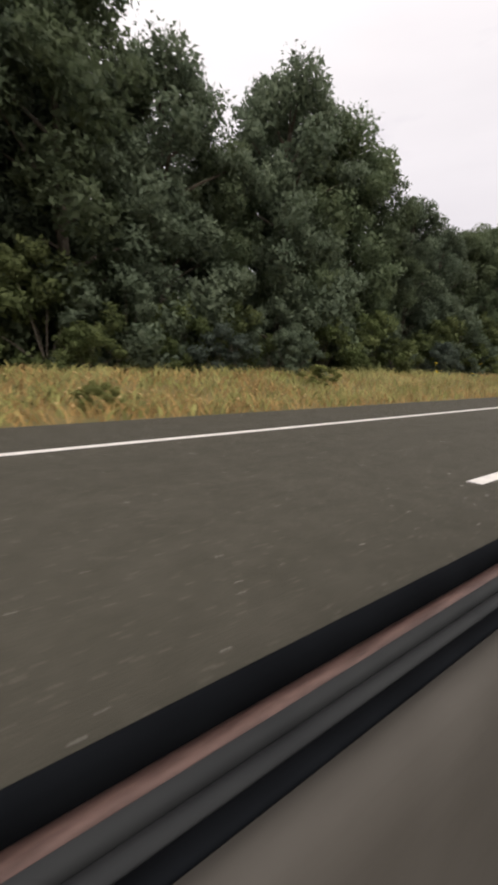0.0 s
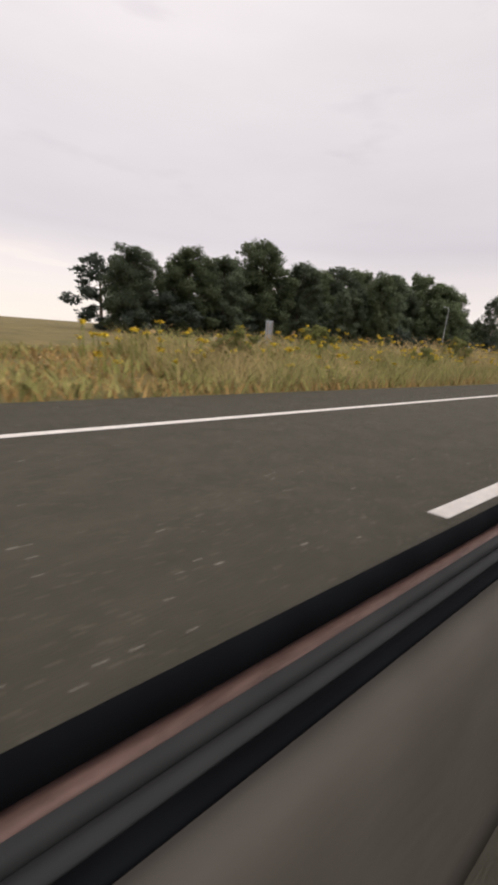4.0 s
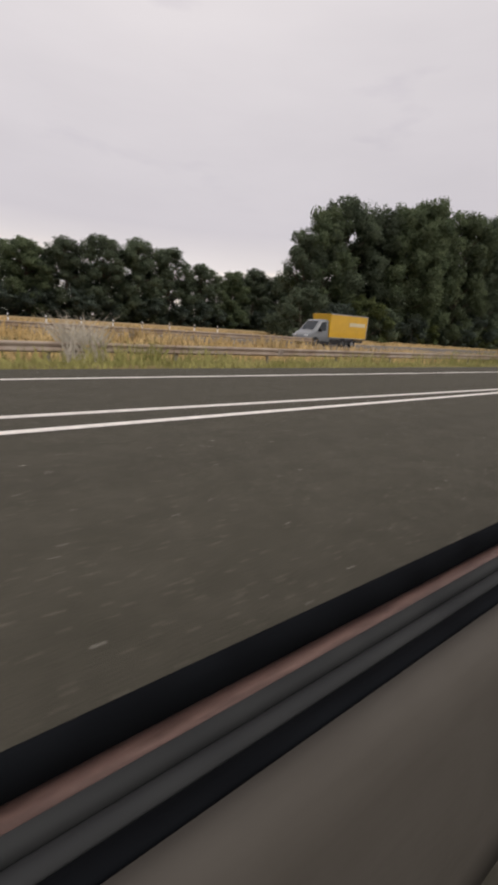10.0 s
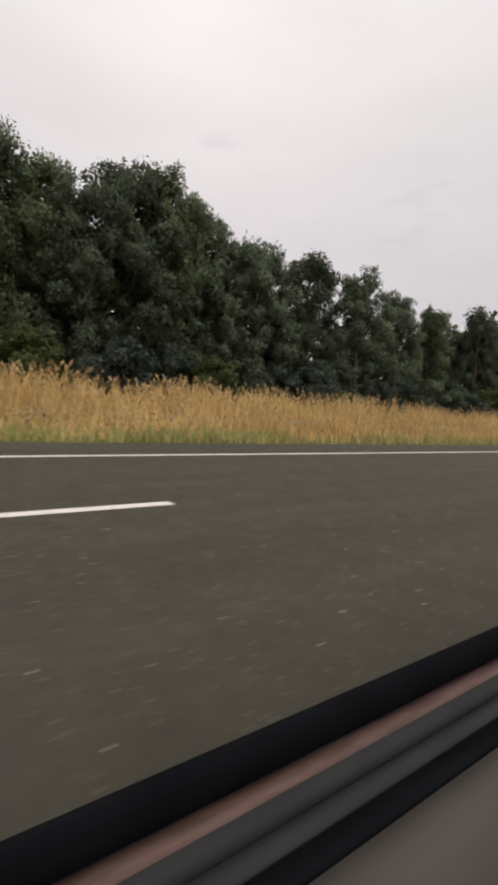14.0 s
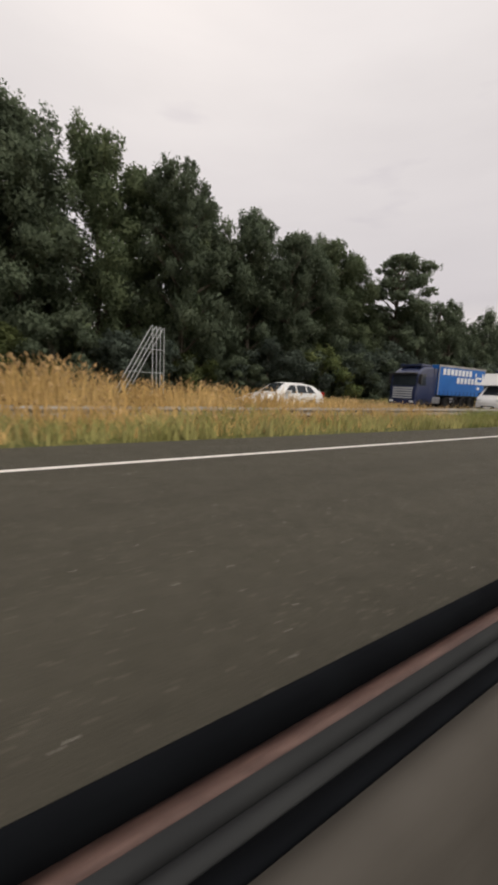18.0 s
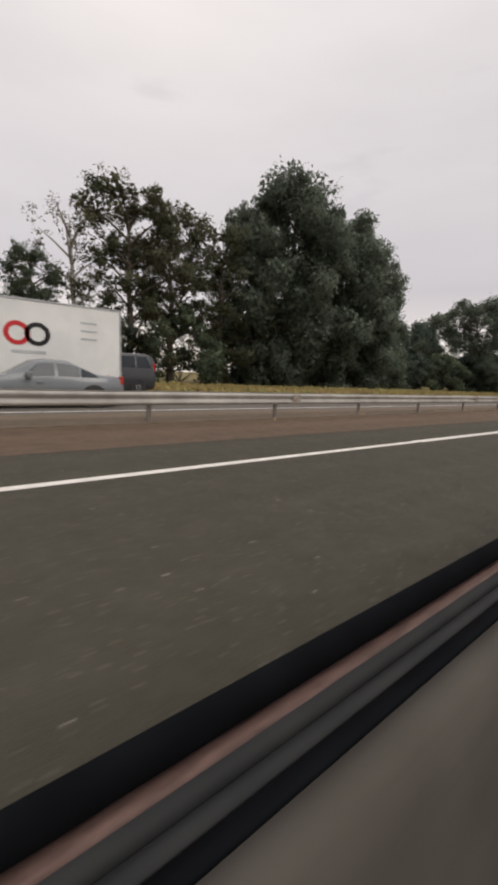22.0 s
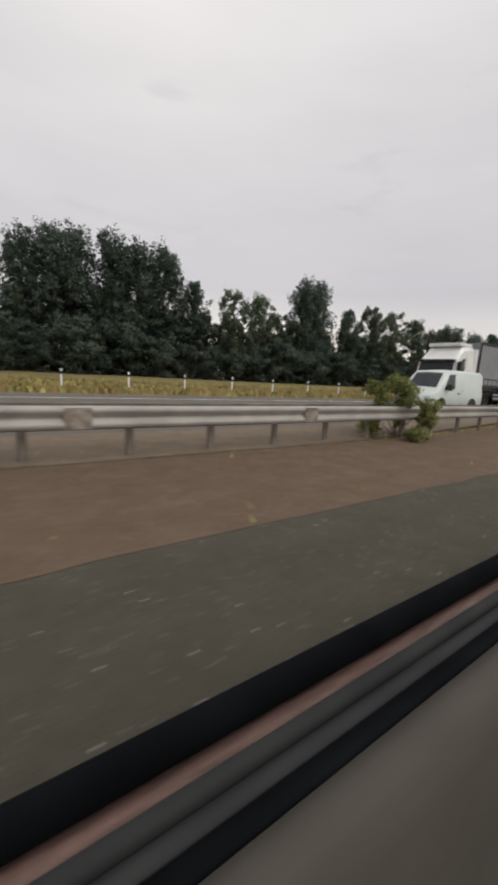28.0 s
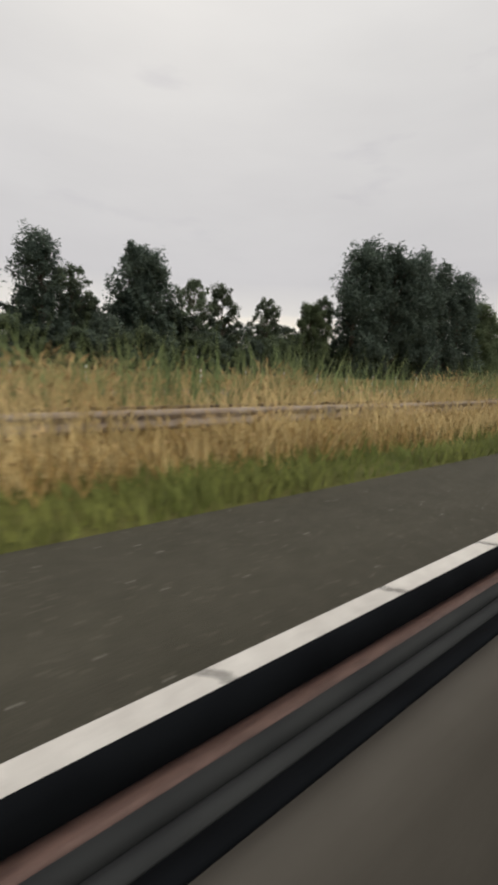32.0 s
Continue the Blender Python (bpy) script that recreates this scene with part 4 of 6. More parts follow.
# ---------------------------------------------------------------- grass
def grass(name, label, a, b, y_lo, y_hi, density, h, material, width=0.02, seed=1, lean=0.25, heads=None, thin=None):
    """Blades of grass standing on the land between two lines along the road."""
    r = np.random.default_rng(seed)
    lo, hi = (y_lo if callable(y_lo) else (lambda x: y_lo)), (y_hi if callable(y_hi) else (lambda x: y_hi))
    mean = np.mean([hi(x) - lo(x) for x in span(a, b, 5.0)])
    n = int((b - a) * mean * density)
    x = a + (b - a) * r.random(n)
    s = r.random(n)
    y = np.array([lo(v) + (hi(v) - lo(v)) * k for v, k in zip(x, s)])
    clump = np.array([noise.noise((u * 0.45, v * 0.9, seed * 7.1)) for u, v in zip(x, y)])
    patchy = np.array([noise.noise((u * 0.07, v * 0.25, seed * 3.3)) for u, v in zip(x, y)])
    keep = r.random(n) < 0.75 + 0.9 * clump
    x, y, clump, patchy = x[keep], y[keep], clump[keep], patchy[keep]
    n = len(x)
    z = np.array([land(u, v) for u, v in zip(x, y)])
    hh = h * (0.55 + 0.55 * r.random(n)) * (1 + 0.45 * clump + 0.5 * patchy)
    if thin:
        hh *= np.array([thin(u, v) for u, v in zip(x, y)])
    ang = r.random(n) * 2 * np.pi
    d = np.stack([np.cos(ang), np.sin(ang), np.zeros(n)], 1)
    side = np.stack([0.25 + np.abs(np.cos(ang * 3.1)), 0.4 * np.sin(ang * 3.1), np.zeros(n)], 1) * (width * (0.6 + 0.8 * r.random(n)))[:, None]
    base = np.stack([x, y, z - 0.02], 1)
    up = np.zeros((n, 3))
    up[:, 2] = hh
    bend = d * (hh * lean * (0.4 + r.random(n)))[:, None]
    mid = base + up * 0.6 + bend * 0.35
    tip = base + up + bend
    v = np.stack([base - side, base + side, mid + side * 0.7, mid - side * 0.7, tip], 1).reshape(-1, 3)
    k = np.arange(n) * 5
    quads = np.stack([k, k + 1, k + 2, k + 3], 1)
    tris = np.stack([k + 3, k + 2, k + 4], 1)
    soft = np.stack([0.35 * r.normal(size=n), -0.55 + 0.3 * r.normal(size=n), np.full(n, 0.85)], 1)
    soft /= np.linalg.norm(soft, axis=1, keepdims=True)
    ob = tagged(new(name, fast(name, v, quads, material, tris, np.repeat(soft, 5, 0))), label, "grass", kind="stuff")
    if heads:
        sel = r.random(n) < heads
        t, sd, bd = tip[sel], side[sel], bend[sel]
        m = len(t)
        hv = np.stack([t - 0.10 * up[sel] - bd * 0.1, t + sd * 1.1 - 0.03 * up[sel], t + 0.03 * up[sel] + bd * 0.15, t - sd * 1.1 - 0.03 * up[sel]], 1).reshape(-1, 3)
        tagged(new("seed_heads", fast("seed_heads", hv, np.arange(4 * m).reshape(m, 4), M_SEED)), "pale dry seed heads above the " + name.replace("_", " "), "grass", kind="stuff")
    return ob


# verge at the start
grass("dry_grass", "short dry golden grass on the verge beside the asphalt", -14, 138, 2.0, 9.8, 40, 0.32, M_GRASS_BROWN, 0.022, 1, 0.9, 0.12)
grass("green_grass", "green weeds among the dry verge grass", -14, 138, 2.2, 9.8, 28, 0.42, M_GRASS_OLIVE, 0.03, 2, 0.9)
grass("tall_grass", "tall golden grass crowding the verge", 128, 214, 2.3, 7.8, 52, 0.70, M_GRASS_WEED, 0.017, 3, 0.75, 0.2, lambda x, y: 1.25 - 0.75 * smooth01(165, 205, x))
grass("green_weeds", "rank green weeds in the tall verge grass", 128, 216, 2.1, 7.6, 60, 0.60, M_GRASS_OLIVE, 0.02, 4, 0.85, None, lambda x, y: 1.3 - 0.85 * smooth01(165, 205, x))
grass("brown_grass", "reddish-brown dry grass low on the verge", 128, 204, 2.1, 5.2, 60, 0.30, M_GRASS_BROWN, 0.018, 45, 0.9, 0.1)
grass("brown_grass", "low brown grass on the strip beside the slip road", 202, 234, lambda x: tongue_lo(x) + 0.1, lambda x: tongue_hi(x) - 0.1, 160, 0.15, M_GRASS_BROWN, 0.014, 5, 0.9, None, lambda x, y: 1.6 - smooth01(206, 216, x))
grass("dry_grass", "dry grass on the bank beyond the slip road", 196, 262, lambda x: ramp_left(x) + 6.2 - 3.0 * smooth01(228, 238, x), lambda x: ramp_left(x) + 17, 16, 0.55, M_GRASS_WEED, 0.035, 6, 0.4, 0.3, lambda x, y: 0.25 + 0.75 * smooth01(225, 236, x))
grass("tall_grass", "tall olive grass on the bank past the end of the rail", 229, 254, lambda x: ramp_left(x) + 1.9, lambda x: ramp_left(x) + 5.5, 70, 0.75, M_GRASS_WEED, 0.022, 50, 0.5, 0.2, lambda x, y: 0.4 + 0.6 * smooth01(229, 236, x))
grass("mown_grass", "short green verge grass beside the joining lane", 244, 372, edge, lambda x: edge(x) + 2.6, 80, 0.24, M_GRASS_OLIVE, 0.022, 7, 0.5)
grass("hay_grass", "thin dry grass standing in the field", 244, 372, lambda x: edge(x) + 3.0, lambda x: far_mid(x) - 4.6, 16, 0.5, M_GRASS_DRY, 0.03, 8, 0.4, 0.3)
grass("hay_grass", "pale dry stalks over the hay field", 240, 380, lambda x: far_mid(x) + 6.6, lambda x: far_mid(x) + 40, 4.0, 0.35, M_GRASS_DRY, 0.09, 9, 0.9, 0.1)
grass("hay_grass", "rank grass hiding the foot of the low guard rail", 246, 366, lambda x: edge(x) + 1.9, lambda x: edge(x) + 2.8, 60, 0.85, M_GRASS_OLIVE, 0.024, 42, 0.4, 0.15)
grass("hay_grass", "dry grass hiding the foot of the far rail", 250, 330, lambda x: far_mid(x) - 6.2, lambda x: far_mid(x) - 5.1, 45, 0.80, M_GRASS_DRY, 0.03, 43, 0.4, 0.2)
grass("tall_grass", "tall green and golden grass on the median", 338, 424, 6.9, 11.0, 70, 1.0, M_GRASS_DEEP, 0.024, 10, 0.3, 0.35)
grass("dry_grass", "dry stems through the green median grass", 338, 424, 6.6, 11.0, 7, 0.8, M_GRASS_DRY, 0.02, 11, 0.3, 0.4)
grass("green_weeds", "rank green grass along the front of the median", 366, 396, 5.9, 7.6, 120, 0.62, M_GRASS_DEEP, 0.018, 49, 0.6, None, lambda x, y: 1.15 - 0.5 * smooth01(382, 396, x))
grass("golden_grass", "tall golden grass with feathery heads on the median", 396, 580, 6.7, 11.0, 95, 1.18, M_GRASS_GOLD, 0.019, 12, 0.28, 0.6, lambda x, y: (0.55 + 0.45 * smooth01(6.7, 8.6, y)) * (1 - 0.8 * smooth01(552, 582, x)))
grass("golden_grass", "shorter dry grass hiding the guard rail", 408, 576, 7.0, 7.75, 130, 0.74, M_GRASS_GOLD, 0.016, 46, 0.35, 0.3)
grass("green_grass", "yellow-green grass at the foot of the golden median grass", 372, 588, edge, 7.6, 90, 0.46, M_GRASS_OLIVE, 0.022, 13, 0.45)
grass("dry_grass", "dry stems in the lower median grass", 388, 572, 5.9, 7.6, 50, 0.55, M_GRASS_GOLD, 0.018, 14, 0.35, 0.3)
grass("pale_grass", "tuft of pale feathery grass by the low guard rail", 312.0, 313.1, 8.0, 8.8, 420, 1.75, M_PLUME, 0.026, 41, 0.55)
grass("mown_grass", "short green grass before the median barrier", 574, 680, edge, 7.7, 230, 0.20, M_GRASS_DEEP, 0.014, 15, 0.9)
grass("green_grass", "longer olive grass against the foot of the median barrier", 576, 674, 6.4, 7.78, 190, 0.60, M_GRASS_GREEN, 0.013, 44, 0.7, 0.05)
grass("tall_grass", "olive and brown grass standing up before the median barrier", 644, 676, 6.3, 7.78, 190, 0.66, M_GRASS_BROWN, 0.012, 47, 0.6, 0.1, lambda x, y: 0.55 + 0.45 * smooth01(6.3, 7.4, y))
grass("green_weeds", "deep green weeds among the brown median grass", 644, 676, 5.6, 7.7, 120, 0.44, M_GRASS_DEEP, 0.014, 48, 0.8)
grass("dry_grass", "dry grass behind the median barrier", 560, 672, 8.7, 10.0, 50, 0.45, M_GRASS_DRY, 0.02, 16, 0.4, 0.3)
grass("green_grass", "green grass at the asphalt's edge", 922, 1110, edge, lambda x: 7.6 - 0.8 * smooth01(938, 955, x), 260, 0.32, M_GRASS_DEEP, 0.014, 17, 0.6, None, lambda x, y: 0.5 + 0.6 * smooth01(922, 930, x))
grass("tall_grass", "tall dry golden grass around the barrier", 922, 1110, 6.2, 9.9, 170, 1.25, M_STRAW, 0.013, 18, 0.4, 0.3, lambda x, y: (0.45 + 0.55 * smooth01(6.5, 8.6, y)) * ((0.10 + 0.90 * smooth01(936, 952, x)) if y < 8.2 else 0.85 + 0.15 * smooth01(928, 950, x)))
grass("dry_grass", "matted dry grass before the barrier", 938, 1110, 6.0, 7.8, 130, 0.58, M_GRASS_BROWN, 0.013, 19, 0.7)
grass("reeds", "grey-green reeds behind the barrier", 946, 1115, 8.6, 10.2, 75, 1.72, M_REED, 0.018, 20, 0.25)
grass("verge_grass", "golden grass verge beyond the far carriageway", 556, 1130, 21.0, 32.0, 18, 0.34, M_GRASS_VERGE, 0.06, 21, 0.9)
grass("verge_grass", "greenish grass in the far verge", 556, 1130, 20.8, 36.0, 5, 0.32, M_GRASS_OLIVE, 0.09, 22, 0.9)


def ragwort(a, b, y0, y1, n, h, seed):
    """Yellow flower heads on thin green stems."""
    r = np.random.default_rng(seed)
    x, y = a + (b - a) * r.random(n), y0 + (y1 - y0) * r.random(n)
    hh = h * (0.45 + 0.7 * r.random(n))
    x = x + np.where(r.random(n) < 0.6, (np.round(x / 2.3) * 2.3 - x) * 0.6, 0.0)
    z = np.array([land(u, v) for u, v in zip(x, y)])
    top = np.stack([x, y, z + hh], 1)
    sv, sq = [], []
    for i in range(n):
        sv += [(x[i] - 0.012, y[i], z[i]), (x[i] + 0.012, y[i], z[i]), (x[i] + 0.01, y[i], z[i] + hh[i]), (x[i] - 0.01, y[i], z[i] + hh[i])]
    ob = tagged(new("weed_stems", fast("weed_stems", sv, np.arange(4 * n).reshape(n, 4), M_GRASS_GREEN)), "thin green stems of yellow verge flowers", "wildflowers", kind="stuff")
    v, q, nn = leaves_on(top, np.full(n, 0.12), 30, 0.035, 0.5, seed)
    tagged(new("yellow_flowers", fast("yellow_flowers", v, None, M_FLOWER, q, nn)), "yellow ragwort flower heads in the verge", "wildflowers", kind="stuff")


ragwort(58, 114, 4.2, 9.5, 900, 0.85, 31)
ragwort(126, 172, 3.0, 7.0, 260, 1.1, 32)
ragwort(172, 205, 3.0, 6.0, 30, 0.7, 36)
ragwort(640, 674, 8.6, 9.9, 90, 1.0, 33)
ragwort(648, 676, 7.0, 7.7, 40, 0.9, 37)
ragwort(955, 975, 6.3, 7.2, 25, 0.5, 34)
ragwort(20, 56, 6.0, 10.0, 14, 0.9, 35)


# ---------------------------------------------------------------- barriers
def w_profile(top, face):
    """Cross-section of a corrugated beam: heights and depth towards the road."""
    d = 0.05 * face
    h = top - 0.31
    return [(0, h), (d, h + 0.03), (d, h + 0.09), (0, h + 0.13), (0, h + 0.18), (d, h + 0.22), (d, h + 0.28), (0, h + 0.31)]


def add_barrier(label, a, b, yf, top, posts, double=True, dense=(), zf=None, steel=None):
    zf = zf or (lambda x: 0.0)
    rail = tagged(new("guard_rail"), label, "guard rail", "median barriers")
    for side, off in (((-1, 0.0), (1, 0.50)) if double else ((-1, 0.0),)):
        x = a
        while x < b - 0.5:
            e = min(x + 12.0, b)
            v, q = [], []
            prof = w_profile(top, side)
            xs = span(x, e + 0.08, 3.0)
            for u in xs:
                sag = 0.012 * noise.noise((u * 0.31, off, 2.0))
                v += [(u, yf(u) + off + p * 1.0 + 0.012 * noise.noise((u * 0.2, off, 0)), zf(u) + h + sag) for p, h in prof]
                v += [(u, yf(u) + off + p - side * 0.006, zf(u) + h + sag) for p, h in prof[::-1]]
            n = 2 * len(prof)
            for i in range(len(xs) - 1):
                for k in range(n):
                    q.append((i * n + k, i * n + (k + 1) % n, (i + 1) * n + (k + 1) % n, (i + 1) * n + k))
            ob = new("beam", fast("beam", v, q, steel or M_STEEL))
            ob.parent = rail
            x = e
    pm = bpy.data.meshes.new("post")
    bm = bmesh.new()
    box(bm, -0.05, 0.05, -0.004, 0.004, -0.3, top - 0.03)
    box(bm, -0.05, -0.042, -0.004, 0.06, -0.3, top - 0.03)
    box(bm, 0.042, 0.05, -0.004, 0.06, -0.3, top - 0.03)
    if double:
        box(bm, -0.04, 0.04, -0.22, 0.22, top - 0.20, top - 0.12)
    bm.to_mesh(pm)
    bm.free()
    pm.materials.append(M_STEEL_RUST)
    sm = bpy.data.meshes.new("splice_plate")
    bm = bmesh.new()
    box(bm, -0.16, 0.16, -0.059, -0.053, top - 0.29, top - 0.02, 0.002)
    for k in (-0.1, 0.1):
        for z in (0.05, 0.24):
            box(bm, k - 0.015, k + 0.015, -0.075, -0.06, top - 0.31 + z, top - 0.28 + z)
    bm.to_mesh(sm)
    bm.free()
    sm.materials.append(M_RUST)
    x = posts
    i = 0
    while x < b:
        if x > a:
            shared("post", pm, rail, pose(x, yf(x) + (0.25 if double else 0.04), zf(x)))
            if i % 3 == 0:
                shared("splice_plate", sm, rail, pose(x + 0.6, yf(x), zf(x)))
        i += 1
        x = dense[0] if dense and x < dense[0] < x + 4.036 else x + (1.34 if dense and dense[0] <= x < dense[1] else 4.036)
    return rail


add_barrier("galvanised steel double guard rail hidden in the tall median grass", 372, 586, lambda x: 7.85, 0.56, 372.0)
add_barrier("galvanised steel double guard rail on posts along the median", 586, 640, lambda x: 7.85, 0.68, 587.0)
add_barrier("galvanised steel double guard rail in the gravel median", 640, 925, lambda x: 7.85, 0.74, 642.6, dense=(863.13, 888))
add_barrier("steel guard rail half hidden in tall dry grass", 925, 1120, lambda x: 7.85, 0.57, 926.0, steel=M_STEEL_WORN)
add_barrier("steel guard rail on the bank above the slip road", 140, 233, lambda x: ramp_left(x) + 2.3, 0.86, 141.0, True)
add_barrier("low weathered guard rail in the verge by the hay field", 246, 366, lambda x: edge(x) + 2.9, 0.76, 247.0, False, zf=lambda x: land(x, edge(x) + 2.9) + 0.05, steel=M_STEEL_WORN)
add_barrier("far guard rail before the hay field", 250, 330, lambda x: far_mid(x) - 5.0, 0.72, 251.0, False, steel=M_STEEL_WORN)

# ---------------------------------------------------------------- posts, signs, gantry


def add_lamp(x, y, h, arm=-1.6):
    o = tagged(new("street_lamp"), "slim grey steel street lamp with a short arm", "street lamp", "street lamps")
    o.matrix_basis = pose(x, y, land(x, y))
    part("pole", tube(bmesh.new(), [(0, 0, -0.2), (0, 0, 1.2), (0, 0, 1.25), (0, 0, h * 0.6), (0, 0, h - 0.2), (arm * 0.12, 0, h)], [0.11, 0.11, 0.085, 0.07, 0.05, 0.045], 10), M_GREY_PAINT, o)
    part("arm", tube(bmesh.new(), [(arm * 0.1, 0, h), (arm, 0, h + 0.04)], [0.04, 0.03], 8), M_GREY_PAINT, o)
    head = part("lamp_head", boxed(min(arm, arm - 0.7), max(arm, arm - 0.7), -0.13, 0.13, h - 0.03, h + 0.09, 0.03), M_GREY_PAINT, o)
    part("lens", boxed(arm - 0.6, arm - 0.1, -0.1, 0.1, h - 0.05, h - 0.03), M_LAMP, head)


add_lamp(217.0, 42.5, 10.6)
add_lamp(255.0, 31.5, 10.7)


def beam_between(bm, a, b, r):
    return tube(bm, [a, b], [r, r], 6)


def add_gantry():
    g = tagged(new("sign_gantry"), "grey steel lattice gantry on splayed legs over the far carriageway", "gantry")
    A, B = Vector((253.3, 43.0, 0)), Vector((259.2, 29.0, 0))
    d = (B - A).normalized()
    n = Vector((-d.y, d.x, 0))
    top = 6.5
    for end in (A, B):
        for s in (-1, 1):
            foot = end + n * 1.55 * s
            part("leg", beam_between(bmesh.new(), (foot.x, foot.y, -0.1), (end.x + n.x * 0.2 * s, end.y + n.y * 0.2 * s, top - 0.7), 0.19), M_GREY_PAINT, g)
        part("leg_plate", beam_between(bmesh.new(), (end.x, end.y, top - 0.9), (end.x, end.y, top + 0.35), 0.42), M_GREY_PAINT, g)
    for z in (top - 0.75, top + 0.2):
        for s in (-0.4, 0.4):
            a, b = A - d * 0.6 + n * s, B + d * 0.6 + n * s
            part("chord", beam_between(bmesh.new(), (a.x, a.y, z), (b.x, b.y, z), 0.075), M_GREY_PAINT, g)
    k = 12
    for i in range(k):
        for s in (-0.4, 0.4):
            a, b = A.lerp(B, i / k) + n * s, A.lerp(B, (i + 1) / k) + n * s
            z0, z1 = (top - 0.75, top + 0.2) if i % 2 else (top + 0.2, top - 0.75)
            part("brace", beam_between(bmesh.new(), (a.x, a.y, z0), (b.x, b.y, z1), 0.04), M_GREY_PAINT, g)
    for f in (0.42, 0.66):
        c = A.lerp(B, f) + n * 0.7
        bm = boxed(-0.12, 0.12, -0.75, 0.75, -0.6, 0.75, 0.03)
        ob = part("signal_box", bm, M_SIGN_BACK, g, "grey back of a lane signal")
        ob.matrix_basis = Matrix.Translation((c.x, c.y, top + 0.05)) @ Matrix.Rotation(math.atan2(n.y, n.x), 4, "Z")


add_gantry()


def add_panel_sign(x, y, w, h, z, label, turn=0.0, rails=5, back=M_SIGN_BACK):
    """The back of a road sign: sheet, stiffening rails and its posts."""
    o = tagged(new("road_sign"), label, "road sign", "road signs")
    o.matrix_basis = pose(x, y, land(x, y), 0, 0, turn)
    part("panel", boxed(-w / 2, w / 2, -0.02, 0.02, z, z + h, 0.008), back, o)
    for i in range(rails):
        k = z + h * (i + 0.5) / rails
        part("stiffener", boxed(-w / 2 + 0.05, w / 2 - 0.05, -0.07, -0.022, k - 0.03, k + 0.03), M_STEEL, o)
    for s in (-0.32, 0.32):
        part("sign_post", tube(bmesh.new(), [(w * s, -0.14, -0.3), (w * s, -0.14, z + h * 0.95)], [0.055, 0.055], 8), M_STEEL, o)
    return o


add_panel_sign(148.0, 24.0, 1.0, 1.7, 1.0, "grey back of a small sign beyond the weeds", 10, 2)
add_panel_sign(273.0, 28.4, 2.1, 2.9, 0.9, "grey back of a tall direction sign in the hay field", 20)
add_panel_sign(811.0, 24.0, 2.6, 1.6, 1.6, "grey back of a small road sign on the far verge", 15, 3)
add_panel_sign(961.8, 31.0, 5.8, 3.0, 1.2, "weathered slatted back of a wide direction sign behind the reeds", -12, 6, M_SIGN_DARK)


def text_mesh(name, body, size, material, parent, m):
    cu = bpy.data.curves.new(name, "FONT")
    cu.body, cu.size, cu.align_x, cu.align_y, cu.extrude = body, size, "CENTER", "CENTER", 0.004
    tmp = bpy.data.objects.new(name, cu)
    me = bpy.data.meshes.new_from_object(tmp)
    bpy.data.objects.remove(tmp)
    me.materials.append(material)
    return shared(name, me, parent, m)


def disc(bm, r, y0, y1, n=40, r_in=0.0):
    for k in range(n):
        a, b = 2 * math.pi * k / n, 2 * math.pi * (k + 1) / n
        pa = [(r * math.cos(t), r * math.sin(t)) for t in (a, b)]
        pi = [(r_in * math.cos(t), r_in * math.sin(t)) for t in (a, b)]
        vs = [bm.verts.new((p[0], y, p[1])) for y in (y0, y1) for p in (pa[0], pa[1])]
        bm.faces.new((vs[0], vs[1], vs[3], vs[2]))
        ws = [bm.verts.new((p[0], y0, p[1])) for p in ((pi[0], pa[0], pa[1], pi[1]) if r_in else ((0, 0), pa[0], pa[1]))]
        bm.faces.new(ws)
        ws = [bm.verts.new((p[0], y1, p[1])) for p in ((pi[0], pa[0], pa[1], pi[1]) if r_in else ((0, 0), pa[0], pa[1]))]
        bm.faces.new(ws[::-1])
    bmesh.ops.remove_doubles(bm, verts=bm.verts, dist=1e-5)
    return bm


def add_speed_sign(x, y):
    o = tagged(new("speed_sign"), "two round red-rimmed speed limit signs stacked on a post", "road sign", "road signs")
    o.matrix_basis = pose(x, y, 0, 0, 0, -30)
    part("sign_post", tube(bmesh.new(), [(0, 0.09, -0.3), (0, 0.09, 4.6)], [0.05, 0.05], 10), M_STEEL, o)
    for z, word in ((4.10, "100"), (2.35, "120")):
        dsc = part("disc", disc(bmesh.new(), 0.60, 0.0, 0.03), M_SIGN_WHITE, o)
        dsc.matrix_basis = pose(0, 0, z)
        rim = part("rim", disc(bmesh.new(), 0.60, -0.008, -0.002, 40, 0.48), M_SIGN_RED, dsc, "red rim")
        text_mesh("number", word, 0.56, M_BLACK, dsc, pose(0, -0.006, 0, 90, 0, 0))
        pl = part("subplate", boxed(-0.55, 0.55, 0.0, 0.03, z - 1.08, z - 0.66, 0.01), M_SIGN_WHITE, o, "white plate with dark bars")
        for k in range(5):
            part("bar", boxed(-0.42 + 0.18 * k, -0.30 + 0.18 * k, -0.006, -0.001, z - 0.98, z - 0.76), M_BLACK, pl)


add_speed_sign(674.5, 8.95)


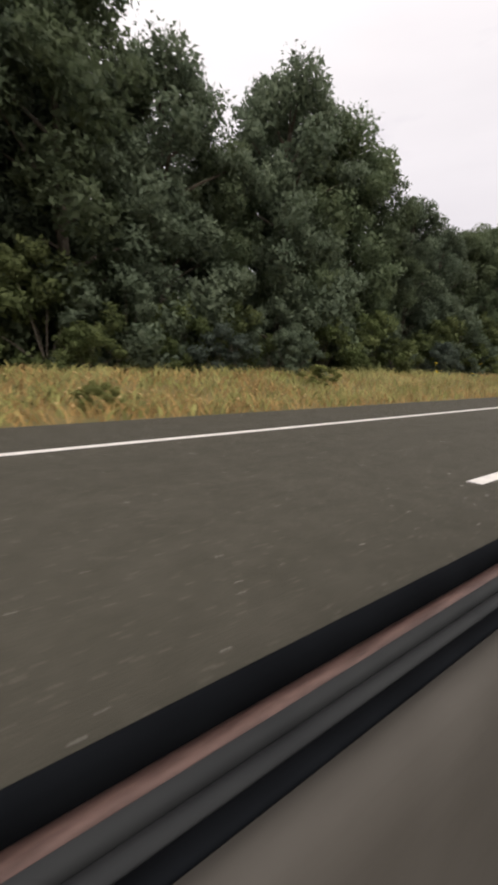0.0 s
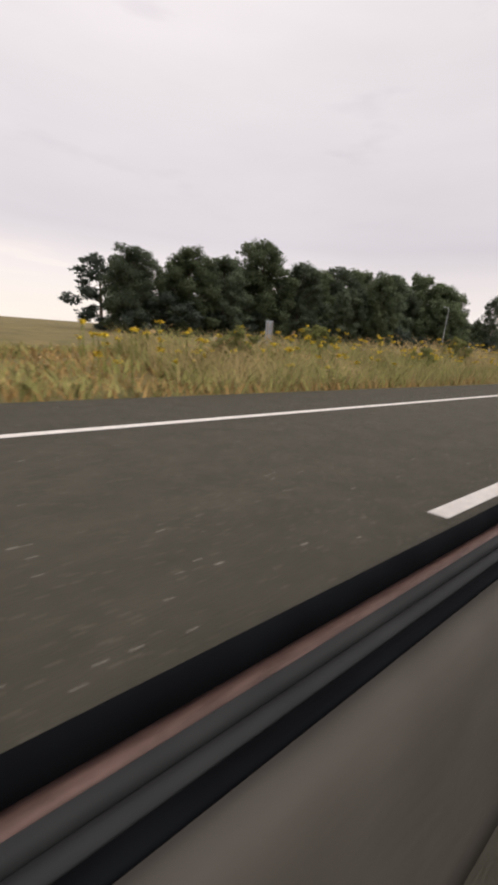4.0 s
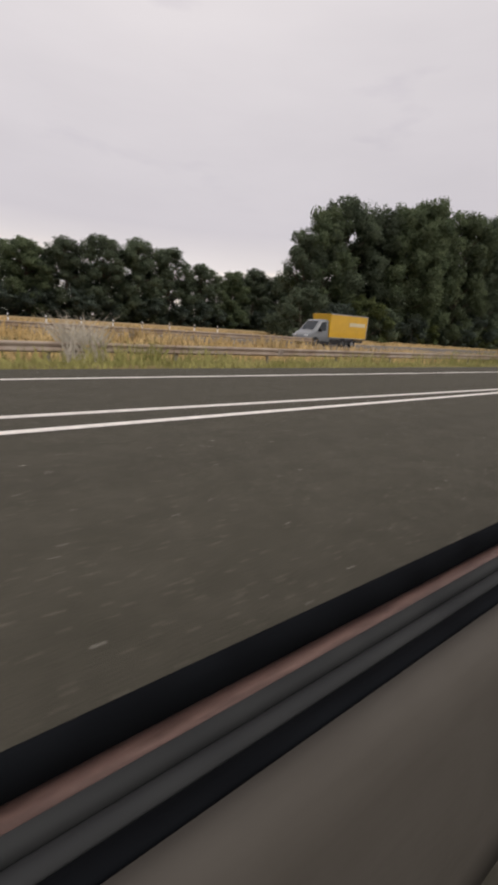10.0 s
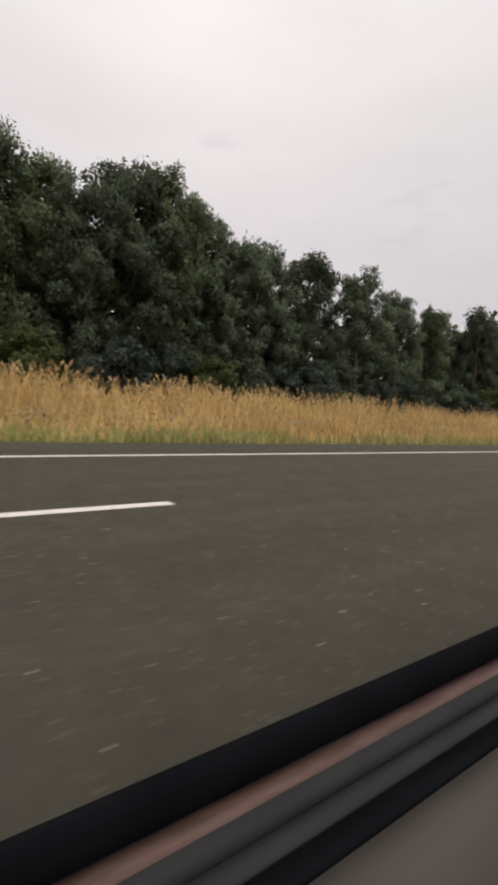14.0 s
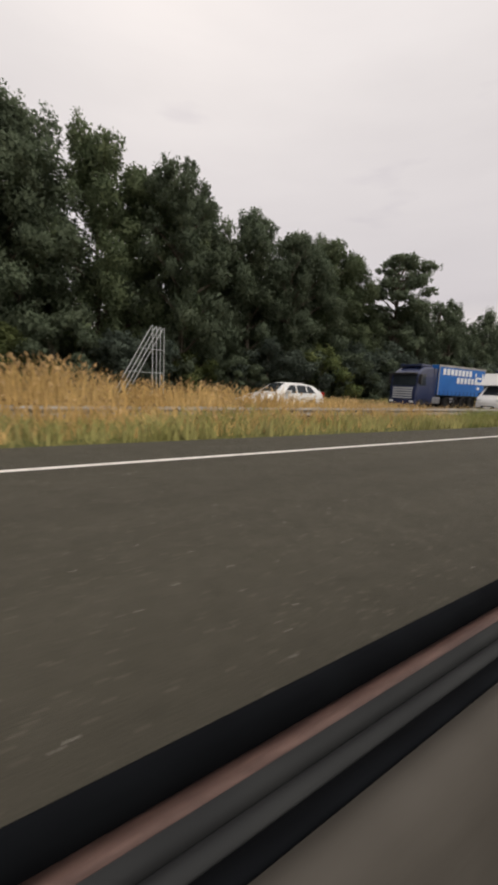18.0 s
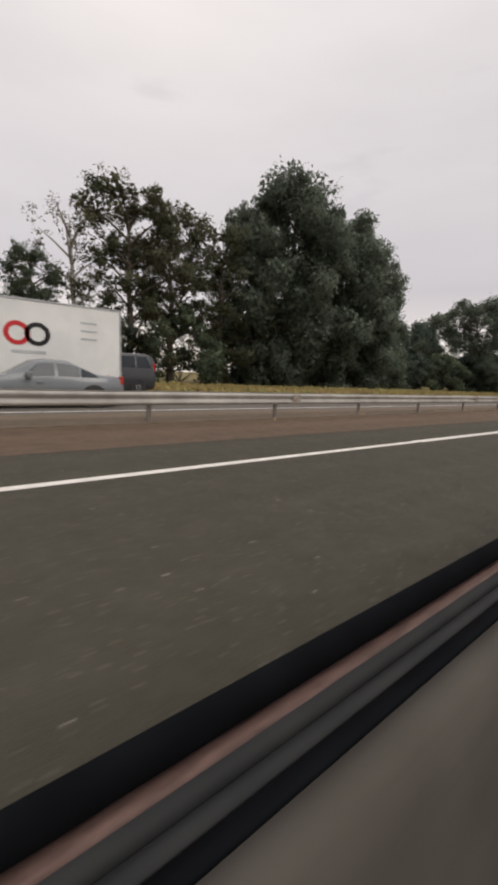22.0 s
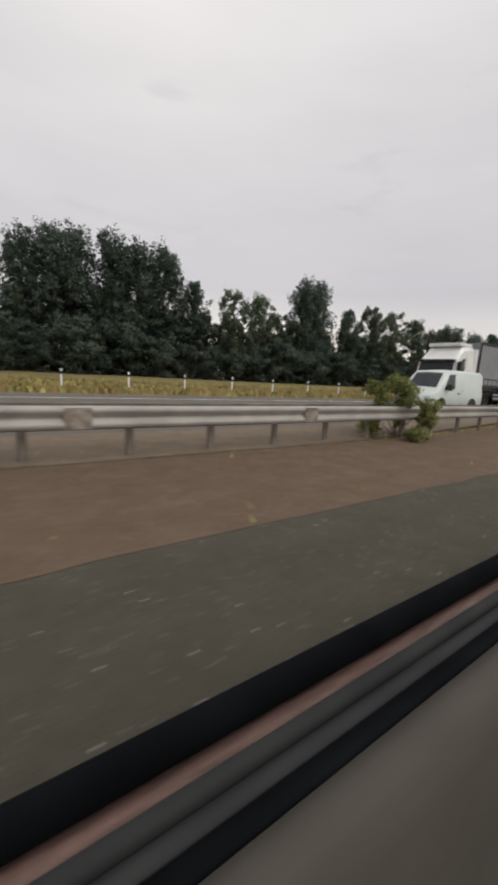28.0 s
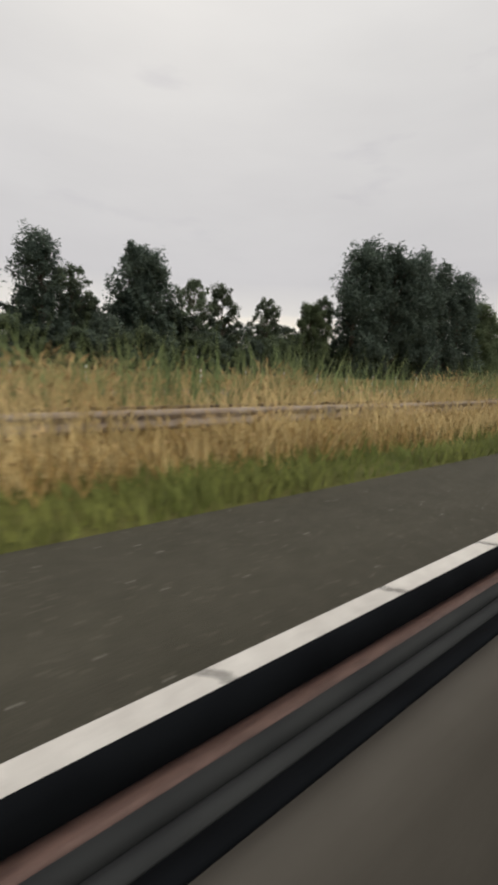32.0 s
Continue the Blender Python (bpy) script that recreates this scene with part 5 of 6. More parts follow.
def add_warning_sign(x, y):
    o = tagged(new("warning_sign"), "small white triangular sign on a short post", "road sign", "road signs")
    o.matrix_basis = pose(x, y, land(x, y), 0, 0, -20)
    part("sign_post", tube(bmesh.new(), [(0, 0.05, -0.2), (0, 0.05, 2.3)], [0.04, 0.04], 8), M_STEEL, o)
    bm = bmesh.new()
    vs = [bm.verts.new(p) for p in ((-0.42, 0, 1.65), (0.42, 0, 1.65), (0, 0, 2.65), (-0.42, 0.03, 1.65), (0.42, 0.03, 1.65), (0, 0.03, 2.65))]
    for f in ((0, 1, 2), (5, 4, 3), (0, 3, 4, 1), (1, 4, 5, 2), (2, 5, 3, 0)):
        bm.faces.new([vs[i] for i in f])
    part("plate", bm, M_GREY_PAINT, o)


add_warning_sign(222.2, 38.5)
add_warning_sign(236.3, 39.5)


def add_braced_frame(x, y):
    """Posts with long raking struts, as behind a big sign."""
    o = tagged(new("sign_support"), "pale steel posts with raking struts standing in the grass", "sign frame")
    o.matrix_basis = pose(x, y, 0)
    for k in range(4):
        part("post", tube(bmesh.new(), [(0.45 * k, 0.3 * k, -0.2), (0.45 * k, 0.3 * k, 6.0)], [0.04, 0.04], 6), M_GREY_PAINT, o)
        part("strut", tube(bmesh.new(), [(-3.4 + 0.45 * k, 0.3 * k, -0.1), (0.45 * k - 0.1, 0.3 * k, 5.9)], [0.045, 0.045], 6), M_GREY_PAINT, o)
    for z in (2.0, 4.0):
        part("cross_bar", tube(bmesh.new(), [(0, 0, z), (1.35, 0.9, z)], [0.03, 0.03], 6), M_GREY_PAINT, o)
        part("tie", tube(bmesh.new(), [(-3.4 + z * 0.55, 0, z), (1.3, 0.9, z)], [0.025, 0.025], 6), M_GREY_PAINT, o)


add_braced_frame(569.8, 30.5)

post_proto = tagged(new("marker_post"), "slim white marker post on the far verge", "marker post", "marker posts")
part("shaft", boxed(-0.045, 0.045, -0.04, 0.04, -0.1, 1.0, 0.012), M_SIGN_WHITE, post_proto)
part("band", boxed(-0.048, 0.048, -0.043, 0.043, 0.72, 0.86, 0.012), M_BLACK, post_proto, "dark band")
post_proto.matrix_basis = pose(296.0, 31.0, 0)
for x in span(298.8, 330, 2.8):
    copy_thing(post_proto, pose(x, 31.0, 0))
for x in span(812, 1120, 3.4):
    copy_thing(post_proto, pose(x, 24.0, 0))

# bushes in the median
def bush(x, y, h, m, label, wide=1.0, leaf=0.22):
    b = make_tree("bush", "shrub", int(x), m, label, "bush", 18, 420, leaf, 0.03, k=0.62)
    b.matrix_basis = Matrix.LocRotScale((x, y, land(x, y)), None, (h / 10.4 * wide, h / 10.4 * wide, h / 10.4))


# pebbles, dry clods and small weeds on the gravel
def scatter(name, label, a, b, y0, y1, n, size, material, seed, squash=0.6, clumped=0.0):
    r = np.random.default_rng(seed)
    x, y = a + (b - a) * r.random(n), y0 + (y1 - y0) * r.random(n)
    if clumped:
        x = 0.67 + 4.036 * np.round((x - 642.6) / 4.036) + 642.6 + r.normal(scale=clumped, size=n) - 0.67
    base = np.array([(1, 0, 0), (-0.5, 0.87, 0), (-0.5, -0.87, 0), (0, 0, 1)], float)
    s = size * (0.5 + r.random(n) ** 2 * 1.4)
    turn = r.random(n) * 6.28
    c, d = np.cos(turn), np.sin(turn)
    z = np.array([land(u, v) for u, v in zip(x, y)])
    pts = base[None] * s[:, None, None] * np.array([1, 0.8, squash]) + 0.25 * s[:, None, None] * r.normal(size=(n, 4, 3)) * np.array([1, 1, 0.3])
    v = np.stack([pts[:, :, 0] * c[:, None] - pts[:, :, 1] * d[:, None] + x[:, None], pts[:, :, 0] * d[:, None] + pts[:, :, 1] * c[:, None] + y[:, None], pts[:, :, 2] + z[:, None] - 0.004], 2).reshape(-1, 3)
    k = np.arange(n)[:, None, None] * 4
    tris = (np.array([(0, 1, 3), (1, 2, 3), (2, 0, 3)])[None] + k).reshape(-1, 3)
    tagged(new(name, fast(name, v, None, material, tris)), label, "stones", kind="stuff")


scatter("pebbles", "pale pebbles strewn over the brown gravel", 690, 925, 4.4, 9.6, 9000, 0.026, M_PEBBLE, 51)
scatter("dark_clods", "dark clods and debris on the gravel", 690, 925, 5.0, 9.0, 1100, 0.05, M_BARK, 52)
scatter("debris", "litter of dry soil round the barrier's posts", 690, 925, 7.4, 8.4, 1300, 0.05, M_BARK, 53, 0.5, 0.18)
grass("dry_weeds", "sparse dry weeds at the barrier's foot", 690, 925, 7.4, 8.6, 3, 0.16, M_GRASS_DRY, 0.014, 54, 0.8)
grass("dry_weeds", "dry weeds along the edge of the asphalt", 850, 925, edge, lambda x: edge(x) + 0.5, 8, 0.12, M_GRASS_OLIVE, 0.02, 55, 0.8)

def add_bag(x, y):
    """A crumpled plastic bag lying in the grass."""
    r = np.random.default_rng(61)
    bm = bmesh.new()
    bmesh.ops.create_icosphere(bm, subdivisions=3, radius=1.0)
    for v in bm.verts:
        k = 0.75 + 0.45 * noise.noise(v.co * 2.3) + 0.15 * noise.noise(v.co * 6.0)
        v.co = Vector((v.co.x * 0.24 * k, v.co.y * 0.16 * k, 0.17 + v.co.z * 0.20 * k + 0.06 * max(0.0, v.co.z)))
    tagged(part("plastic_bag", bm, M_BAG), "crumpled white plastic bag lying in the verge grass", "bag").matrix_basis = pose(x, y, land(x, y) + 0.02, 0, 0, 30)


add_bag(955.2, 5.55)
bush(783.15, 7.85, 0.60, M_LEAF_LIGHT, "low dark green bush growing under the median barrier", 1.75, 0.5)
bush(783.3, 8.2, 0.98, M_WEED, "thin yellow-green weeds standing above the median barrier", 0.75, 0.3)
bush(659.3, 5.9, 0.42, M_WEED, "low clump of green weeds at the asphalt's edge", 1.5, 0.5)
bush(663.0, 5.9, 0.36, M_WEED, "low clump of green weeds at the asphalt's edge", 1.2, 0.5)
bush(877.7, 8.2, 1.55, M_WEED, "green bush grown through the median barrier", 1.05)
bush(596.3, 8.15, 1.35, M_WEED, "yellow-green bush behind the guard rail", 0.9)
for k, (bx, by, bh) in enumerate(((131, 5, 1.2), (136, 6.5, 1.4), (141, 4.6, 1.1), (147, 6, 1.5), (153, 5, 1.2), (163, 5.5, 1.2), (168, 4.4, 0.9), (183, 5.2, 0.8), (197, 4.2, 0.6))):
    bush(bx, by, bh, M_WEED, "rank yellow-green weeds in the tall verge grass", 1.1)
bush(158.0, 6.0, 1.7, M_WEED, "tall green weeds in the verge grass", 0.8)
bush(175.0, 7.0, 1.3, M_WEED, "green weeds standing in the verge", 0.8)
bush(190.0, 3.4, 0.8, M_WEED, "low dark weed clump at the verge's edge", 1.6)
bush(2.0, 3.4, 0.7, M_WEED, "small green weed clump on the verge", 1.3)
bush(11.5, 6.2, 0.9, M_WEED, "small green bush on the verge", 1.6)

# ---------------------------------------------------------------- vehicles


def wheel(parent, x, y, r, w, out=-1):
    """A tyre with its rim, axle across the road; out is the side that shows the rim."""
    bm = bmesh.new()
    prof = [(r * 0.60, -w / 2), (r * 0.92, -w / 2), (r, -w * 0.34), (r, w * 0.34), (r * 0.92, w / 2), (r * 0.60, w / 2)]
    n = 22
    rings = [[bm.verts.new((q * math.cos(2 * math.pi * k / n), yy, q * math.sin(2 * math.pi * k / n))) for q, yy in prof] for k in range(n)]
    for k in range(n):
        a, b = rings[k], rings[(k + 1) % n]
        for i in range(len(prof)):
            j = (i + 1) % len(prof)
            bm.faces.new((a[i], a[j], b[j], b[i]))
    wh = new("wheel")
    wh.parent = parent
    wh.matrix_basis = pose(x, y, r)
    part("tyre", bm, M_TYRE, wh, smooth=True)
    bm = disc(bmesh.new(), r * 0.62, -w * 0.32, w * 0.32, 22)
    for k in range(5):
        a = 2 * math.pi * k / 5
        box(bm, r * 0.30 * math.cos(a) - 0.035, r * 0.30 * math.cos(a) + 0.035, out * w * 0.42 - 0.02, out * w * 0.42 + 0.02, r * 0.30 * math.sin(a) - 0.035, r * 0.30 * math.sin(a) + 0.035)
    part("rim", bm, M_RIM if r < 0.45 else M_RIM_DARK, wh)


def ring(st):
    """Half cross-section, from sill to roof middle, of a body station (x, z_low, z_belt, z_top, w, w_top)."""
    x, z0, zb, zt, w, wt = st
    return [(x, w * 0.90, z0), (x, w * 0.99, z0 + 0.30 * (zb - z0)), (x, w, z0 + 0.62 * (zb - z0)), (x, w * 0.965, zb),
            (x, w * 0.965 + (wt - w * 0.965) * 0.82, zb + (zt - zb) * 0.86), (x, wt * 0.86, zb + (zt - zb) * 0.985), (x, 0, zb + (zt - zb) + 0.02)]


def at(stations, x):
    for a, b in zip(stations, stations[1:]):
        if a[0] <= x <= b[0]:
            s = (x - a[0]) / max(1e-6, b[0] - a[0])
            return tuple(p + (q - p) * s for p, q in zip(a, b))
    return stations[-1]


def body_bmesh(stations):
    bm = bmesh.new()
    rows = []
    for st in stations:
        half = ring(st)
        full = [(x, -y, z) for x, y, z in half] + [(x, y, z) for x, y, z in half[-2::-1]]
        rows.append([bm.verts.new(p) for p in full])
    for a, b in zip(rows, rows[1:]):
        for k in range(len(a) - 1):
            bm.faces.new((a[k], a[k + 1], b[k + 1], b[k]))
        bm.faces.new((a[-1], a[0], b[0], b[-1]))
    bm.faces.new(rows[0])
    bm.faces.new(rows[-1][::-1])
    return bm


def side_panel(stations, xa, xb, f0, f1, out, side, skew=(0, 0)):
    """A sheet lying on the body's flank between two heights, given as shares of belt (0) to roof (1)."""
    bm = bmesh.new()
    vs = []
    for x in span(xa, xb, 0.25):
        s = (x - xa) / (xb - xa)
        col = []
        for f in (f0, f1):
            xx = x + (skew[0] * (1 - s) + skew[1] * s) * ((f - f0) / (f1 - f0))
            st = at(stations, xx)
            w0, w1 = st[4] * 0.965, st[4] * 0.965 + (st[5] - st[4] * 0.965) * 0.82
            y = (w0 + (w1 - w0) * f / 0.86) if f >= 0 else st[4] * (0.965 if f > -0.12 else 1.0)
            z = st[2] + (st[3] - st[2]) * f if f >= 0 else st[2] + f * (st[2] - st[1])
            col.append(bm.verts.new((xx, side * (y + out), z)))
        vs.append(col)
    for a, b in zip(vs, vs[1:]):
        bm.faces.new((a[0], b[0], b[1], a[1]) if side < 0 else (a[0], a[1], b[1], b[0]))
    r = bmesh.ops.extrude_face_region(bm, geom=bm.faces[:])
    for v in (g for g in r["geom"] if isinstance(g, bmesh.types.BMVert)):
        v.co.y -= side * 0.05
    return bm


def across(stations, xa, xb, out, inset=0.06):
    """A sheet lying on the body's top between two stations: windscreen or rear window."""
    bm = bmesh.new()
    rows = []
    for x in span(xa, xb, 0.12):
        st = at(stations, x)
        h = ring(st)
        y, z = h[5][1] - inset, h[5][2]
        rows.append([bm.verts.new((x, -y, z + out)), bm.verts.new((x, 0, h[6][2] + out)), bm.verts.new((x, y, z + out))])
    for a, b in zip(rows, rows[1:]):
        for k in (0, 1):
            bm.faces.new((a[k], a[k + 1], b[k + 1], b[k]))
    r = bmesh.ops.extrude_face_region(bm, geom=bm.faces[:])
    for v in (g for g in r["geom"] if isinstance(g, bmesh.types.BMVert)):
        v.co.z -= 0.04
    return bm


SHAPES = {
    # x share of length: z_low, z_belt, z_top, half-width share, roof half-width share
    "hatchback": [(0, .30, .55, .56, .80, .78), (.03, .22, .66, .68, .92, .88), (.10, .18, .78, .81, .98, .90), (.25, .18, .90, .94, 1, .90), (.30, .18, .93, .98, 1, .88), (.44, .18, .95, 1.40, 1, .70), (.52, .18, .96, 1.47, 1, .70), (.70, .18, .97, 1.47, 1, .69), (.86, .18, .99, 1.38, 1, .66), (.96, .22, .98, 1.12, .97, .72), (1, .30, .80, .86, .88, .80)],
    "estate": [(0, .30, .55, .56, .80, .78), (.03, .22, .64, .66, .92, .88), (.10, .18, .74, .77, .98, .90), (.25, .18, .88, .92, 1, .90), (.29, .18, .90, .95, 1, .88), (.42, .18, .92, 1.36, 1, .70), (.50, .18, .93, 1.44, 1, .70), (.75, .18, .95, 1.43, 1, .69), (.90, .18, .97, 1.36, 1, .66), (.97, .22, .97, 1.10, .97, .72), (1, .30, .80, .86, .88, .80)],
    "sedan": [(0, .30, .55, .56, .80, .78), (.03, .22, .64, .66, .92, .88), (.10, .18, .72, .75, .98, .90), (.26, .18, .86, .90, 1, .90), (.31, .18, .88, .94, 1, .88), (.45, .18, .90, 1.36, 1, .68), (.53, .18, .91, 1.43, 1, .68), (.66, .18, .92, 1.41, 1, .67), (.84, .18, .93, 1.02, 1, .74), (.97, .24, .90, .97, .96, .80), (1, .32, .78, .80, .88, .80)],
    "minivan": [(0, .30, .60, .61, .82, .80), (.03, .22, .76, .78, .92, .88), (.09, .18, .90, .93, .98, .90), (.20, .18, 1.02, 1.08, 1, .88), (.36, .18, 1.06, 1.58, 1, .74), (.46, .18, 1.07, 1.68, 1, .74), (.80, .18, 1.08, 1.69, 1, .73), (.93, .20, 1.08, 1.60, .99, .72), (.98, .24, 1.05, 1.30, .97, .76), (1, .32, .86, .95, .90, .82)],
    "bus_van": [(0, .30, .70, .72, .84, .82), (.03, .22, .92, .94, .93, .88), (.10, .20, 1.10, 1.14, .98, .90), (.17, .20, 1.16, 1.24, 1, .88), (.29, .20, 1.18, 1.80, 1, .80), (.36, .20, 1.19, 1.93, 1, .80), (.90, .20, 1.20, 1.93, 1, .79), (.97, .22, 1.20, 1.84, .99, .79), (1, .34, 1.05, 1.60, .94, .80)],
    "short_nose_van": [(0, .34, .80, .82, .84, .82), (.02, .24, 1.02, 1.04, .94, .90), (.045, .22, 1.20, 1.24, .99, .92), (.075, .22, 1.28, 1.36, 1, .92), (.23, .22, 1.34, 2.18, 1, .86), (.29, .22, 1.36, 2.40, 1, .86), (.50, .22, 1.36, 2.45, 1, .86), (.97, .22, 1.36, 2.45, 1, .85), (1, .34, 1.30, 2.35, .97, .84)],
    "panel_van": [(0, .34, .80, .82, .84, .82), (.03, .24, 1.02, 1.04, .94, .90), (.09, .22, 1.20, 1.24, .99, .92), (.14, .22, 1.28, 1.38, 1, .92), (.25, .22, 1.34, 2.20, 1, .86), (.30, .22, 1.36, 2.42, 1, .86), (.50, .22, 1.36, 2.50, 1, .86), (.97, .22, 1.36, 2.50, 1, .85), (1, .34, 1.30, 2.40, .97, .84)],
}


def make_vehicle(name, label, shape, x, y, length, width, colour_mat, scale_h=1.0, glass_to=0.92, cargo=False, lower=None, category="car"):
    """A car or van that faces the near end of the road, built from body stations."""
    L, hw = length, width / 2
    st = [(s[0] * L, s[1] * scale_h, s[2] * scale_h, s[3] * scale_h, s[4] * hw, s[5] * hw) for s in SHAPES[shape]]
    o = tagged(new(name), label, category, "traffic on the far carriageway")
    o.matrix_basis = pose(x, y, 0)
    bm = body_bmesh(st)
    part("body", bm, colour_mat, o, smooth=True)
    big = shape in ("panel_van", "bus_van", "short_nose_van")
    i_ws = 3 if shape in ("minivan", "bus_van", "panel_van", "short_nose_van") else 4
    part("windscreen", across(st, st[i_ws][0] + 0.06, st[i_ws + 1][0] + 0.10, 0.012), M_GLASS, o)
    xa = st[i_ws + 1][0] - 0.10
    if cargo:
        spans = [(st[i_ws][0] + 0.35, st[i_ws + 1][0] + 0.75)]
    else:
        end = st[-3][0] if not big else st[-2][0] - 0.1
        m1, m2 = xa + (end - xa) * 0.38, xa + (end - xa) * 0.72
        spans = [(st[i_ws][0] + 0.42, m1 - 0.05), (m1 + 0.03, m2 - 0.04), (m2 + 0.03, end)]
    for side in (-1, 1):
        for k, (a, b) in enumerate(spans):
            part("side_window", side_panel(st, a, b, 0.06, 0.80, 0.006, side, (0.42 if k == 0 else 0.0, -0.25 if k == len(spans) - 1 and not cargo else 0.0)), M_GLASS, o)
        part("sill", side_panel(st, L * 0.16, L * 0.86, -1.0, -0.72, -0.03 * hw, side), M_TRIM, o)
        for xx in (L * 0.175, L * (0.80 if not big else 0.78)):
            wheel(o, xx, side * (hw - 0.10), 0.32 if not big else 0.35, 0.21, side)
            bm = disc(bmesh.new(), 0.385 if not big else 0.42, -0.02, 0.02, 26)
            ob = part("wheel_arch", bm, M_CHASSIS, o, "dark wheel arch")
            ob.matrix_basis = pose(xx, side * (hw - 0.012), 0.33)
        mx = st[i_ws][0] + 0.55
        zb = at(st, mx)[2]
        part("mirror", boxed(mx - 0.06, mx + 0.10, *sorted((side * hw, side * (hw + 0.20))), zb, zb + 0.16 * (1.7 if big else 1), 0.03), M_TRIM if big else colour_mat, o)
        zl = at(st, 0.16)[2] - 0.14
        part("headlamp", boxed(0.03, 0.30, *sorted((side * hw * 0.55, side * hw * 0.90)), zl, zl + 0.13, 0.03), M_LAMP, o)
        part("tail_lamp", boxed(L - 0.14, L - 0.02, *sorted((side * hw * 0.74, side * hw * 0.93)), st[-2][2] - 0.16, st[-2][2] + (0.10 if not big else 0.3), 0.02), M_TAIL, o)
        for a, b in ((L * 0.33, L * 0.335), (L * 0.55, L * 0.555)):
            part("door_gap", side_panel(st, a, b + 0.01, -0.9, 0.02, 0.003, side), M_TRIM, o)
        part("door_handle", boxed(L * 0.47, L * 0.51, *sorted((side * (hw * 0.985), side * (hw + 0.03))), at(st, L * 0.5)[2] - 0.16, at(st, L * 0.5)[2] - 0.12, 0.01), M_TRIM if big else colour_mat, o)
    part("grille", boxed(-0.02, 0.06, -hw * 0.5, hw * 0.5, 0.40 * scale_h, 0.54 * scale_h, 0.02), M_TRIM, o)
    part("bumper", boxed(-0.04, 0.10, -hw * 0.78, hw * 0.78, 0.22, 0.38, 0.03), lower or M_TRIM, o)
    part("number_plate", boxed(-0.055, -0.035, -0.26, 0.26, 0.30, 0.41), M_SIGN_WHITE, o, "pale plate")
    return o


P_WHITE = paint("white_paint", (0.72, 0.72, 0.70))
P_SILVER = paint("silver_paint", (0.42, 0.43, 0.43), 0.3)
P_GREY = paint("grey_car_paint", (0.16, 0.17, 0.18), 0.3)
P_DARK = paint("anthracite_paint", (0.035, 0.036, 0.04), 0.3)
P_BLUE = paint("blue_paint", (0.035, 0.12, 0.36))
P_NAVY = paint("navy_paint", (0.011, 0.020, 0.068))
P_RED = paint("red_paint", (0.42, 0.035, 0.03))
P_OXIDE = mat("container_red", (0.125, 0.020, 0.016), (0.18, 0.032, 0.025), 0.7, 0.6, 0.1, 0.08, big=(0.4, 0.12))
P_TARP_BLUE = mat("blue_tarpaulin", (0.012, 0.115, 0.40), (0.02, 0.15, 0.48), 0.6, 0.5, 0.15, bump_scale=3)
P_TARP_GREY = mat("grey_tarpaulin", (0.20, 0.205, 0.215), (0.27, 0.275, 0.285), 0.5, 0.55, 0.2, bump_scale=2)
P_TARP_WHITE = mat("white_tarpaulin", (0.62, 0.61, 0.58), (0.72, 0.71, 0.68), 0.5, 0.55, 0.15, bump_scale=2)
P_ORANGE = paint("orange_paint", (0.40, 0.14, 0.03))
P_YELLOW = paint("yellow_paint", (0.62, 0.36, 0.02))
P_CREAM = paint("cream_paint", (0.60, 0.52, 0.34))
P_PALE = paint("pale_green_paint", (0.55, 0.60, 0.57))


